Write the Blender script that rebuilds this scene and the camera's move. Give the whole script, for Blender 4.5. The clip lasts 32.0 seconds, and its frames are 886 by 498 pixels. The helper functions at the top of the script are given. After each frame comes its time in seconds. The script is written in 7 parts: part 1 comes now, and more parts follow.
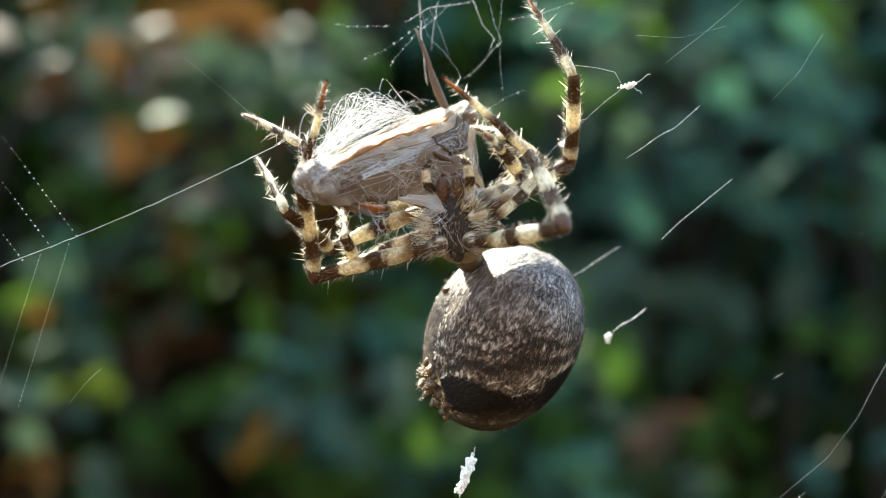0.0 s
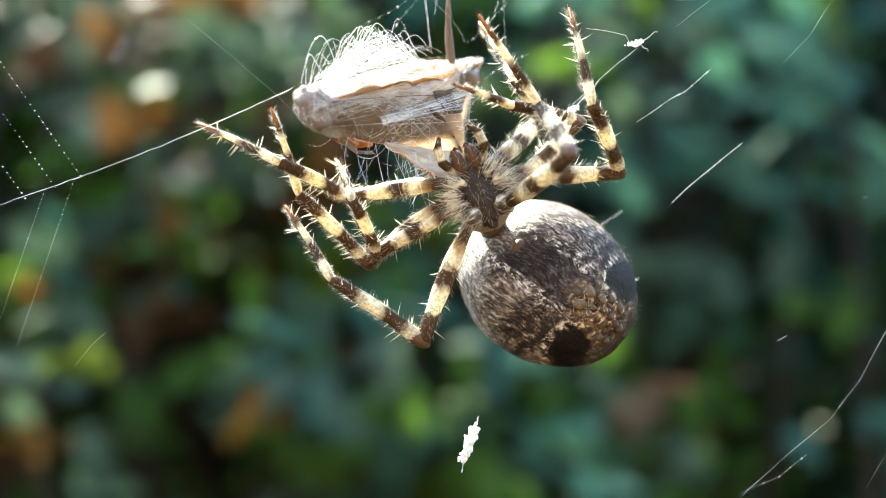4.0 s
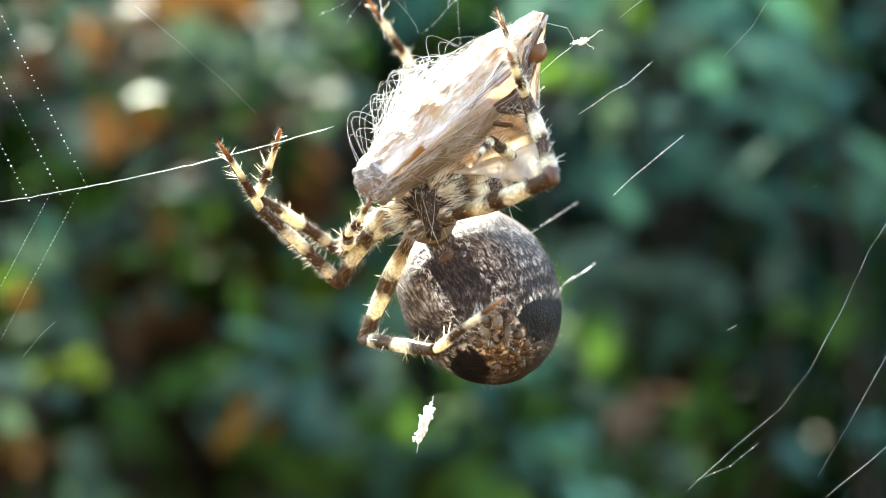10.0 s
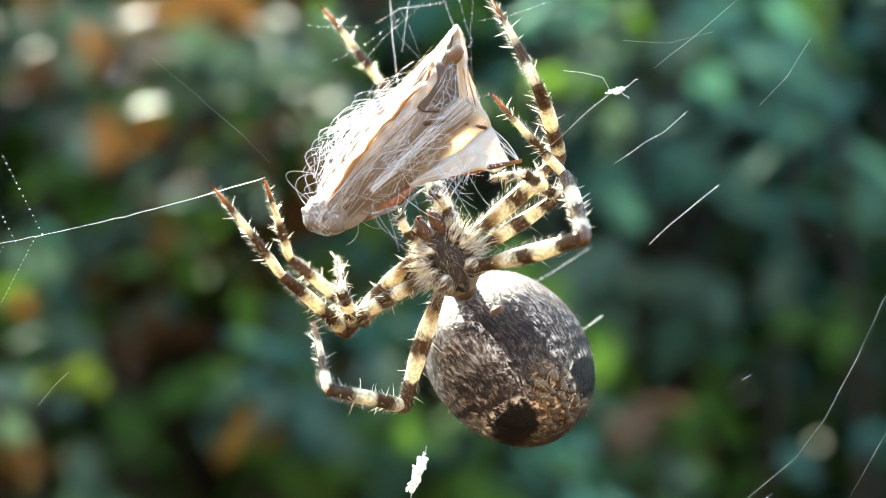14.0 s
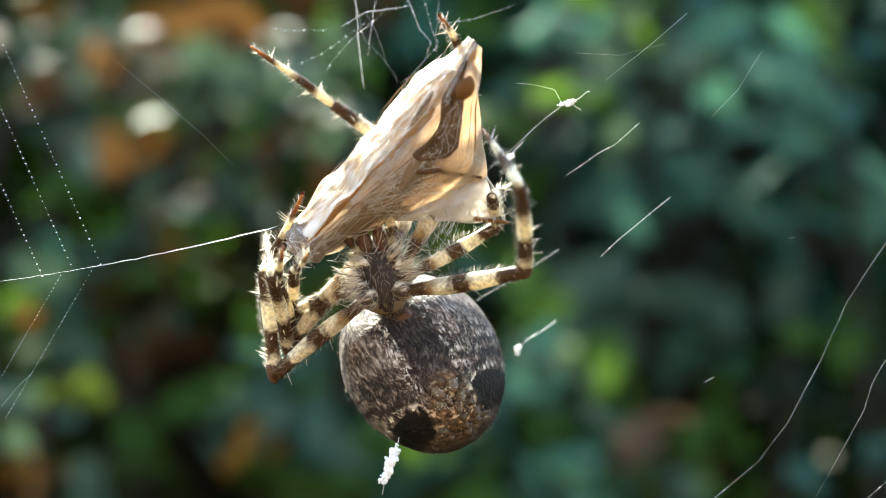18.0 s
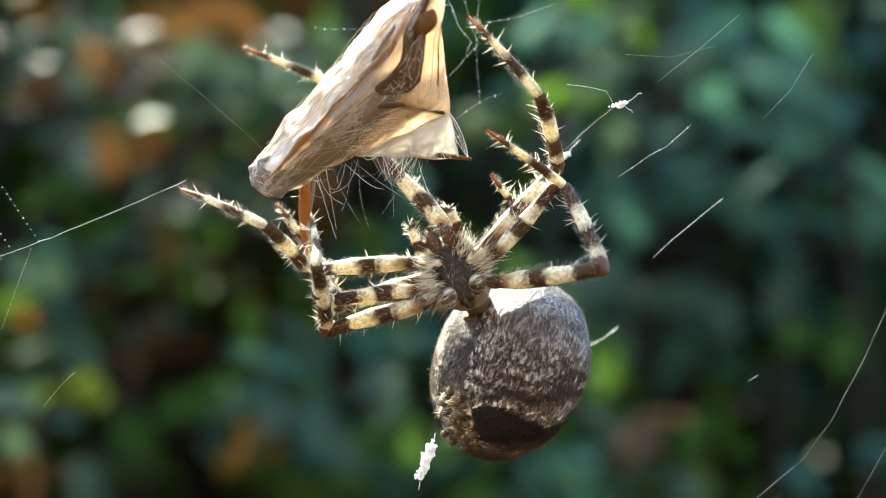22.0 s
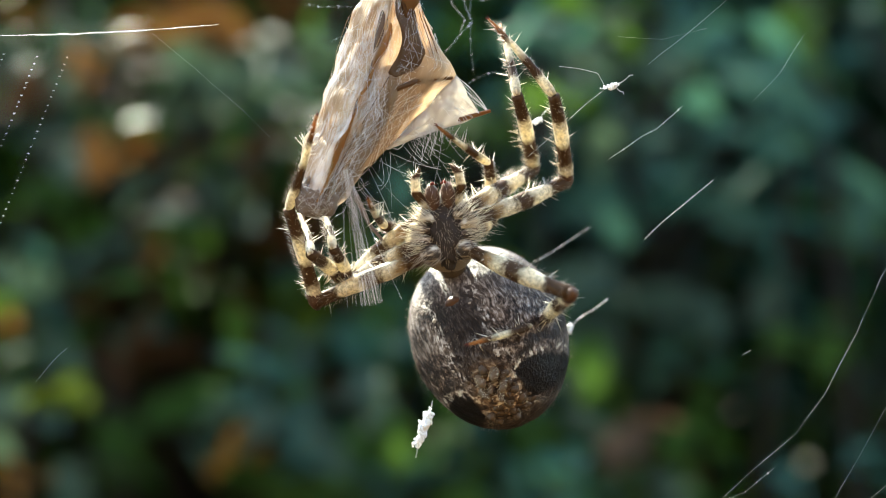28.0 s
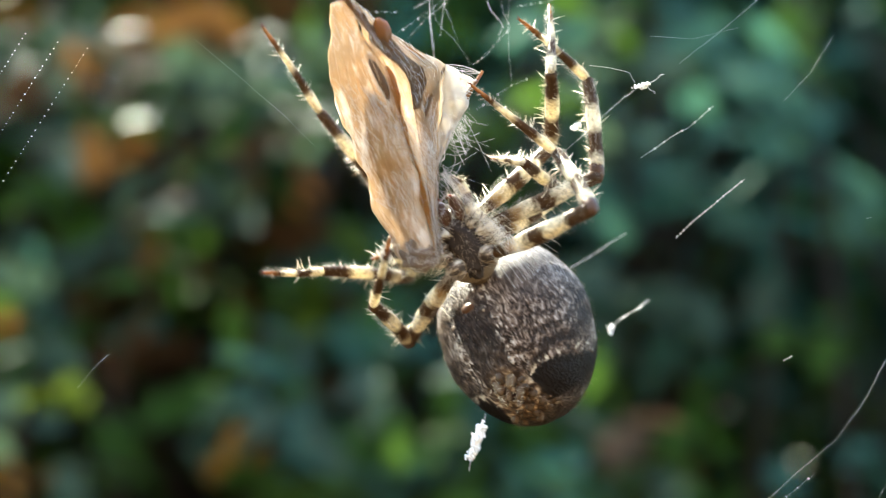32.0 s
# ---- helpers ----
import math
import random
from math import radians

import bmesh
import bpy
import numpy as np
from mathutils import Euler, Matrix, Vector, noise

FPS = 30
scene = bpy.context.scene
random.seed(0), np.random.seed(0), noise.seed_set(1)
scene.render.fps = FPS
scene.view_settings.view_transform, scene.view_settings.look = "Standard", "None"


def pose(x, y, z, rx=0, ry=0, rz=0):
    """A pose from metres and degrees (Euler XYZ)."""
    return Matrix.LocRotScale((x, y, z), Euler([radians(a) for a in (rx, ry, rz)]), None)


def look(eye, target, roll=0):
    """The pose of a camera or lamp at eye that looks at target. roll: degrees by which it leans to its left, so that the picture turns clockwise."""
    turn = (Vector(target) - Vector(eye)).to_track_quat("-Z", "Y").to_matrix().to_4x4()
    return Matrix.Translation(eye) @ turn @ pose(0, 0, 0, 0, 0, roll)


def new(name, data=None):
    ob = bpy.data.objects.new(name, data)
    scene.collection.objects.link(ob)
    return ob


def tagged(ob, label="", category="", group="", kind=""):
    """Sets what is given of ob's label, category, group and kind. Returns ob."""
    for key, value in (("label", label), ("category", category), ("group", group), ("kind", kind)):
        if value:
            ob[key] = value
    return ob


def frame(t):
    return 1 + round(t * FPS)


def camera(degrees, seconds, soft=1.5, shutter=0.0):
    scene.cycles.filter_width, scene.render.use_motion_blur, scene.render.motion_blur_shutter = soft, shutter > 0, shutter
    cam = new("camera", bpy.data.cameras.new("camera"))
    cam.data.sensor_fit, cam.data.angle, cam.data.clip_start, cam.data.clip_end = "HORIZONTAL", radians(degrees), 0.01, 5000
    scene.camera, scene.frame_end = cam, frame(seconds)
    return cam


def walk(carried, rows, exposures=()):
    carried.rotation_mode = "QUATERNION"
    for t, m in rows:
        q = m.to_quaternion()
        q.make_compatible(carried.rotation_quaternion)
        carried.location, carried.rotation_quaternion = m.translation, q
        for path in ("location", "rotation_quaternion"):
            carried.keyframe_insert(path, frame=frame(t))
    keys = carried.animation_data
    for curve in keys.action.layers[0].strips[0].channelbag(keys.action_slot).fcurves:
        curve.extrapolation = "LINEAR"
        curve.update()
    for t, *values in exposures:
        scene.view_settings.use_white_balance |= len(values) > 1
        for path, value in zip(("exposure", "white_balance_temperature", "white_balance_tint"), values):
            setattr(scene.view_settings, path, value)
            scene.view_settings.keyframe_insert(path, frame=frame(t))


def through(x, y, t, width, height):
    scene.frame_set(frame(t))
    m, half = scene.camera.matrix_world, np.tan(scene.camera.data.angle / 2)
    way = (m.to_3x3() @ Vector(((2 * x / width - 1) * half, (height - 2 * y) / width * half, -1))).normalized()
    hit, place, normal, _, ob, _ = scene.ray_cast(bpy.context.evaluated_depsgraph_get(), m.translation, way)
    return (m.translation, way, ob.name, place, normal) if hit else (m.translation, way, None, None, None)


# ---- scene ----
# ---- camera ----
cam = camera(45, 32.0, soft=0.65, shutter=0.4)
cam.data.dof.use_dof = True
cam.data.dof.focus_distance = 0.0610
cam.data.dof.aperture_fstop = 20.0
walk(cam, [
    (0, pose(-0.000530, -0.060400, 1.000282, 90.4484, 0, 0.7153)),
    (0.5, pose(0.000202, -0.060400, 1.000496, 90.3833, 0, 0.7375)),
    (1, pose(-0.000475, -0.060400, 0.999983, 90.1522, 0, 0.5593)),
    (1.5, pose(0.000135, -0.060400, 0.999968, 89.9802, 0, 0.5354)),
    (2, pose(-0.000732, -0.060400, 0.999494, 89.7576, 0, 0.3380)),
    (2.5, pose(-0.000720, -0.060400, 0.998777, 89.6272, 0, 0.2808)),
    (3, pose(-0.000964, -0.060400, 1.000145, 89.2571, 0, 0.1886)),
    (3.5, pose(-0.001410, -0.060400, 0.999550, 89.1494, 0, 0.1596)),
    (5.5, pose(-0.001423, -0.060400, 0.999968, 89.0298, 0, 0.1243)),
    (6, pose(0.001081, -0.060400, 0.999036, 89.1273, 0, 0.3201)),
    (6.5, pose(0.001215, -0.060400, 0.998304, 89.2645, 0, 0.3083)),
    (7, pose(0.001135, -0.060400, 0.998468, 89.3417, 0, 0.3243)),
    (7.5, pose(0.000216, -0.060400, 0.999076, 89.3672, 0, 0.2167)),
    (8, pose(0.000040, -0.060400, 0.999779, 89.3257, 0, 0.1664)),
    (8.5, pose(0.000702, -0.060400, 0.999778, 89.3493, 0, 0.1466)),
    (9, pose(0.002529, -0.060400, 0.999345, 89.4120, 0, 0.2572)),
    (9.5, pose(0.002975, -0.060400, 0.998494, 89.5716, 0, 0.2628)),
    (10, pose(0.001273, -0.060400, 0.998344, 89.7360, 0, 0.0374)),
    (10.5, pose(0.001122, -0.060400, 0.998792, 89.7295, 0, 0.0121)),
    (11, pose(0.001854, -0.060400, 0.999414, 89.6720, 0, 0.0797)),
    (11.5, pose(0.000785, -0.060400, 0.999115, 89.6996, 0, -0.0077)),
    (12, pose(0.001231, -0.060400, 0.997939, 89.8439, 0, 0.0222)),
    (12.5, pose(0.002653, -0.060400, 0.998101, 89.8288, 0, 0.1650)),
    (13, pose(0.002855, -0.060400, 0.998601, 89.9333, 0, 0.2411)),
    (13.5, pose(0.001095, -0.060400, 0.999684, 89.9490, 0, 0.0777)),
    (14, pose(0.000472, -0.060400, 1.000971, 89.9103, 0, 0.0436)),
    (14.5, pose(0.000621, -0.060400, 1.000874, 90.0244, 0, 0.1384)),
    (16.5, pose(0.001570, -0.060400, 1.000049, 90.4367, 0, 0.2964)),
    (17, pose(0.001243, -0.060400, 1.001214, 90.4205, 0, 0.3116)),
    (17.5, pose(0.001283, -0.060400, 1.001281, 90.4031, 0, 0.3502)),
    (18, pose(0.003206, -0.060400, 1.000333, 90.6072, 0, 0.5982)),
    (18.5, pose(0.003397, -0.060400, 0.999671, 90.6797, 0, 0.6158)),
    (19, pose(0.000095, -0.060400, 0.999293, 90.7373, 0, 0.3107)),
    (19.5, pose(-0.000244, -0.060400, 0.999970, 90.6748, 0, 0.2681)),
    (20, pose(0.001229, -0.060400, 1.001923, 90.4943, 0, 0.3687)),
    (20.5, pose(-0.001124, -0.060400, 1.000889, 90.5898, 0, 0.1277)),
    (21, pose(-0.001571, -0.060400, 0.999834, 90.7100, 0, 0.0524)),
    (21.5, pose(0.000865, -0.060400, 0.999983, 90.7318, 0, 0.2775)),
    (22, pose(0.000270, -0.060400, 1.000159, 90.7042, 0, 0.1764)),
    (22.5, pose(-0.001314, -0.060400, 1.000307, 90.7942, 0, 0.0412)),
    (23, pose(-0.000381, -0.060400, 1.001899, 90.6585, 0, 0.1154)),
    (23.5, pose(0.000701, -0.060400, 1.001458, 90.7227, 0, 0.1230)),
    (24, pose(-0.002140, -0.060400, 1.000105, 90.8477, 0, -0.1864)),
    (24.5, pose(-0.002615, -0.060400, 1.000579, 90.8160, 0, -0.3112)),
    (25, pose(-0.003268, -0.060400, 1.000958, 90.7575, 0, -0.4405)),
    (25.5, pose(-0.001465, -0.060400, 1.001377, 90.7536, 0, -0.3556)),
    (27.5, pose(0.000175, -0.060400, 0.997858, 91.1248, 0, -0.4470)),
    (28, pose(-0.000164, -0.060400, 0.998344, 91.0799, 0, -0.5365)),
    (28.5, pose(-0.000895, -0.060400, 0.998791, 91.0273, 0, -0.6268)),
    (29, pose(-0.002044, -0.060400, 0.999577, 90.9547, 0, -0.7443)),
    (29.5, pose(-0.002626, -0.060400, 0.999549, 90.9573, 0, -0.8095)),
    (30, pose(-0.002356, -0.060400, 0.999048, 91.0149, 0, -0.8549)),
    (30.5, pose(-0.002155, -0.060400, 0.998982, 91.0324, 0, -0.8484)),
    (31, pose(-0.000503, -0.060400, 0.997992, 91.1360, 0, -0.7419)),
    (31.5, pose(-0.000151, -0.060400, 0.997126, 91.2160, 0, -0.7094)),
    (32, pose(-0.003004, -0.060400, 0.998736, 91.0324, 0, -0.9730)),
], [(0, 3.87, 6900, -2), (2, 4.15, 6900, -2), (6, 4.58, 6900, -2), (13, 4.63, 6900, -2), (19, 4.12, 6900, -2), (24, 3.92, 6900, -2), (25, 3.77, 6900, -2), (28, 3.80, 6900, -2), (30, 4.01, 6900, -2), (32, 4.20, 6900, -2)])

# ---- world and sun ----
SUN = Vector((-0.32, 0.66, 0.68)).normalized()
world = bpy.data.worlds.new("world")
scene.world = world
world.use_nodes = True
_n = world.node_tree.nodes
_sky = _n.new("ShaderNodeTexSky")
_sky.sky_type, _sky.sun_disc = "NISHITA", False
_sky.sun_elevation = math.asin(SUN.z)
_sky.sun_rotation = math.atan2(SUN.x, SUN.y)
world.node_tree.links.new(_sky.outputs[0], _n["Background"].inputs[0])
_n["Background"].inputs[1].default_value = 0.102
sun = new("sun", bpy.data.lights.new("sun", "SUN"))
sun.data.energy, sun.data.angle, sun.data.color = 3.05, radians(0.53), (1.0, 0.95, 0.87)
sun.matrix_world = look(SUN * 30, (0, 0, 0))

M = 0.001


# ---- materials ----
def material(name):
    m = bpy.data.materials.new(name)
    m.use_nodes = True
    nt = m.node_tree
    return m, nt, nt.nodes["Principled BSDF"], nt.nodes["Material Output"]


def node(nt, kind, **inputs):
    n = nt.nodes.new(kind)
    for k, v in inputs.items():
        key = int(k[1:]) if k[0] == "i" and k[1:].isdigit() else k.replace("_", " ")
        if hasattr(v, "is_output"):
            nt.links.new(v, n.inputs[key])
        else:
            n.inputs[key].default_value = v
    return n


def ramp(nt, fac, stops, mode="LINEAR"):
    n = nt.nodes.new("ShaderNodeValToRGB")
    n.color_ramp.interpolation = mode
    e = n.color_ramp.elements
    while len(e) < len(stops):
        e.new(0.5)
    for el, (p, c) in zip(e, stops):
        el.position, el.color = p, (*c, 1)
    nt.links.new(fac, n.inputs[0])
    return n.outputs[0]


def mix(nt, fac, a, b, mode="MIX"):
    n = nt.nodes.new("ShaderNodeMix")
    n.data_type, n.blend_type = "RGBA", mode
    for sock, v in ((n.inputs[0], fac), (n.inputs[6], a), (n.inputs[7], b)):
        if hasattr(v, "is_output"):
            nt.links.new(v, sock)
        elif isinstance(v, tuple):
            sock.default_value = (*v, 1)
        else:
            sock.default_value = v
    return n.outputs[2]


def maths(nt, op, a, b=0.0, c=0.0):
    n = nt.nodes.new("ShaderNodeMath")
    n.operation = op
    for sock, v in zip(n.inputs, (a, b, c)):
        if hasattr(v, "is_output"):
            nt.links.new(v, sock)
        else:
            sock.default_value = v
    return n.outputs[0]


def noise_tex(nt, vec, scale, detail=3.0, rough=0.55):
    n = node(nt, "ShaderNodeTexNoise", Scale=scale, Detail=detail, Roughness=rough)
    nt.links.new(vec, n.inputs["Vector"])
    return n.outputs["Fac"]


def coords(nt, which="Object"):
    return nt.nodes.new("ShaderNodeTexCoord").outputs[which]


def bump(nt, bsdf, height, dist, strength=0.6):
    n = node(nt, "ShaderNodeBump", Strength=strength, Distance=dist, Height=height)
    nt.links.new(n.outputs[0], bsdf.inputs["Normal"])


def see_through(nt, bsdf, out, colour, share):
    """Thin tissue: part of the light that falls on the far side comes through."""
    tr = nt.nodes.new("ShaderNodeBsdfTranslucent")
    if hasattr(colour, "is_output"):
        nt.links.new(colour, tr.inputs[0])
    else:
        tr.inputs[0].default_value = (*colour, 1)
    ms = nt.nodes.new("ShaderNodeMixShader")
    ms.inputs[0].default_value = share
    nt.links.new(bsdf.outputs[0], ms.inputs[1])
    nt.links.new(tr.outputs[0], ms.inputs[2])
    nt.links.new(ms.outputs[0], out.inputs[0])


def leaf_material(name, dark, light, through, gloss=0.62, share=0.42):
    m, nt, b, out = material(name)
    rnd = nt.nodes.new("ShaderNodeObjectInfo").outputs["Random"]
    isl = nt.nodes.new("ShaderNodeNewGeometry").outputs["Random Per Island"]
    pick = maths(nt, "FRACT", maths(nt, "ADD", rnd, isl))
    vein = noise_tex(nt, coords(nt), 90.0, 4.0)
    col = mix(nt, pick, dark, light)
    col = mix(nt, maths(nt, "MULTIPLY", vein, 0.6), col, tuple(c * 0.45 for c in dark))
    nt.links.new(col, b.inputs["Base Color"])
    b.inputs["Roughness"].default_value = gloss
    b.inputs["Specular IOR Level"].default_value = 0.5 if gloss < 0.5 else 0.025
    bump(nt, b, vein, 0.0006, 0.5)
    see_through(nt, b, out, mix(nt, pick, through, tuple(c * 0.6 for c in through)), share)
    return m


LEAF = {
    "green": leaf_material("green_leaf", (0.020, 0.044, 0.008), (0.050, 0.098, 0.017), (0.060, 0.120, 0.016)),
    "teal": leaf_material("bluish_green_leaf", (0.022, 0.064, 0.042), (0.062, 0.128, 0.096), (0.042, 0.110, 0.070)),
    "lime": leaf_material("yellow_green_leaf", (0.045, 0.075, 0.008), (0.075, 0.105, 0.012), (0.095, 0.130, 0.016)),
    "rust": leaf_material("rust_brown_leaf", (0.036, 0.017, 0.006), (0.064, 0.030, 0.011), (0.075, 0.036, 0.010)),
    "amber": leaf_material("amber_leaf", (0.095, 0.042, 0.005), (0.130, 0.060, 0.008), (0.150, 0.070, 0.010)),
    "pale": leaf_material("pale_grey_green_leaf", (0.030, 0.052, 0.034), (0.058, 0.088, 0.060), (0.045, 0.075, 0.042)),
    "gloss": leaf_material("waxy_leaf", (0.04, 0.07, 0.03), (0.06, 0.10, 0.045), (0.08, 0.11, 0.05), 0.50, 0.15),
    "pink": leaf_material("pinkish_brown_leaf", (0.075, 0.048, 0.028), (0.105, 0.070, 0.042), (0.090, 0.056, 0.032)),
}


def simple(name, colour, rough, scale=0.0, dark=0.5, dist=0.0002, share=0.0, through=None, coord="Object"):
    m, nt, b, out = material(name)
    b.inputs["Roughness"].default_value = rough
    b.inputs["Specular IOR Level"].default_value = 0.15
    col = colour
    if scale:
        v = coords(nt, coord)
        f = noise_tex(nt, v, scale, 5.0)
        g = noise_tex(nt, v, scale * 7.3, 3.0)
        col = mix(nt, f, tuple(c * dark for c in colour), colour)
        col = mix(nt, maths(nt, "MULTIPLY", g, 0.5), col, tuple(c * dark for c in colour))
        nt.links.new(col, b.inputs["Base Color"])
        bump(nt, b, g, min(dist, 0.12 / (scale * 7.3)))
    else:
        b.inputs["Base Color"].default_value = (*colour, 1)
    if share:
        see_through(nt, b, out, through or colour, share)
    return m


BARK = simple("bark", (0.024, 0.019, 0.014), 0.85, 60.0, 0.45, 0.002)
SOIL = simple("leaf_litter_soil", (0.055, 0.045, 0.028), 0.95, 9.0, 0.4, 0.01)
SILK = simple("silk", (0.86, 0.86, 0.86), 0.35, 420.0, 0.12, 0.00001, share=0.25)
SILK_DIM = simple("thin_silk", (0.32, 0.34, 0.34), 0.5, share=0.2)
SILK_CAP = simple("matted_silk", (0.34, 0.27, 0.225), 0.6, 600.0, 0.12, 0.0001, 0.25)
SILK_FINE = simple("fine_silk", (0.66, 0.65, 0.64), 0.4, share=0.3)
TUFT = simple("silk_tuft_white", (0.9, 0.9, 0.88), 0.6, 2500.0, 0.75, 0.0001, 0.2)
HAIR_PALE = simple("pale_hair", (0.78, 0.72, 0.58), 0.45, share=0.4, through=(0.8, 0.72, 0.55))
HAIR_GREY = simple("grey_hair", (0.44, 0.39, 0.33), 0.5, share=0.3)
HAIR_COAT = simple("coat_hair", (0.14, 0.10, 0.072), 0.55, share=0.5, through=(0.5, 0.42, 0.34))
STERNUM = simple("dark_sternum", (0.040, 0.030, 0.025), 0.7, 1800.0, 0.55, 0.00012)
CHITIN = simple("brown_chitin", (0.11, 0.055, 0.03), 0.35, 1500.0, 0.35, 0.00005)
FANG = simple("dark_red_fang", (0.10, 0.02, 0.012), 0.2)
COXA = simple("olive_brown_coxa", (0.17, 0.12, 0.075), 0.55, 1500.0, 0.12, 0.00008, 0.12)
LUMP = simple("rough_brown_skin", (0.11, 0.068, 0.037), 0.5, 2400.0, 0.15, 0.0001)
SPECK = simple("pale_tuft", (0.42, 0.35, 0.27), 0.6, 1500.0, 0.4, 0.0001)
SPINNER = simple("tan_spinneret", (0.20, 0.125, 0.065), 0.45, 900.0, 0.15, 0.0001)
PREY_LEG = simple("amber_insect_leg", (0.19, 0.09, 0.030), 0.3, 700.0, 0.25, 0.00005, 0.22, (0.60, 0.28, 0.06))
PREY_GREY = simple("silk_grey_insect_leg", (0.22, 0.185, 0.17), 0.5, 700.0, 0.3, 0.00005)
PREY_PRESSED = simple("dark_brown_pressed_leg", (0.15, 0.09, 0.05), 0.5, 1100.0, 0.25, 0.0001, 0.4, (0.40, 0.20, 0.07))
HIND = simple("brown_body_under_silk", (0.11, 0.066, 0.036), 0.5, 800.0, 0.4, 0.0001, 0.25, (0.34, 0.18, 0.07))
PREY_DARK = simple("brown_insect_body", (0.16, 0.10, 0.065), 0.5, 900.0, 0.35, 0.0001)


def band_material(name, stops):
    """Ringed legs: pale and dark brown rings along the segment, ragged at their edges."""
    m, nt, b, out = material(name)
    v = coords(nt, "Generated")
    sep = nt.nodes.new("ShaderNodeSeparateXYZ")
    nt.links.new(v, sep.inputs[0])
    o = coords(nt)
    wob = maths(nt, "MULTIPLY", maths(nt, "SUBTRACT", noise_tex(nt, o, 1300.0, 4.0, 0.65), 0.5), 0.24)
    z = maths(nt, "ADD", sep.outputs[2], wob)
    col = ramp(nt, z, stops)
    mp = nt.nodes.new("ShaderNodeMapping")
    mp.inputs["Scale"].default_value = (1, 1, 0.3)
    nt.links.new(o, mp.inputs[0])
    along = noise_tex(nt, mp.outputs[0], 2600.0, 4.0, 0.6)
    fine = noise_tex(nt, o, 5200.0, 3.0)
    col = mix(nt, ramp(nt, along, ((0.50, (0, 0, 0)), (0.62, (0.7, 0.7, 0.7)))), col, mix(nt, 0.6, col, (0.13, 0.075, 0.035)))
    col = mix(nt, ramp(nt, fine, ((0.44, (0, 0, 0)), (0.66, (0.45, 0.45, 0.45)))), col, (0.055, 0.036, 0.020))
    nt.links.new(col, b.inputs["Base Color"])
    b.inputs["Roughness"].default_value = 0.42
    b.inputs["Specular IOR Level"].default_value = 0.10
    bump(nt, b, fine, 0.00002, 0.6)
    see_through(nt, b, out, col, 0.36)
    return m


PALE, TAN, DARK, RUST = (0.82, 0.72, 0.50), (0.32, 0.21, 0.10), (0.052, 0.026, 0.011), (0.34, 0.135, 0.035)
BAND = {
    "femur": band_material("ringed_femur", ((0.0, DARK), (0.17, DARK), (0.24, TAN), (0.30, PALE), (0.37, PALE), (0.43, DARK), (0.56, DARK), (0.61, PALE), (0.74, PALE), (0.80, DARK), (1.0, DARK))),
    "tibia": band_material("ringed_tibia", ((0.0, TAN), (0.12, PALE), (0.24, DARK), (0.42, DARK), (0.48, PALE), (0.68, PALE), (0.75, DARK), (1.0, DARK))),
    "metatarsus": band_material("ringed_metatarsus", ((0.0, PALE), (0.16, PALE), (0.26, DARK), (0.46, DARK), (0.54, PALE), (0.66, PALE), (0.74, DARK), (0.88, RUST), (1.0, RUST))),
}


def coxa_material():
    """Pale hips with dark streaks that run out along the leg."""
    m, nt, b, out = material("streaked_coxa")
    mp = nt.nodes.new("ShaderNodeMapping")
    mp.inputs["Scale"].default_value = (0.22, 1, 1)
    nt.links.new(coords(nt), mp.inputs[0])
    f = noise_tex(nt, mp.outputs[0], 1900.0, 5.0, 0.65)
    col = ramp(nt, f, ((0.43, (0.024, 0.014, 0.008)), (0.49, (0.10, 0.066, 0.040)), (0.55, (0.36, 0.30, 0.22)), (0.64, (0.70, 0.64, 0.52))))
    nt.links.new(col, b.inputs["Base Color"])
    b.inputs["Roughness"].default_value = 0.5
    bump(nt, b, f, 0.00006, 0.8)
    see_through(nt, b, out, col, 0.15)
    return m


HIP = coxa_material()


PITCH = radians(32)


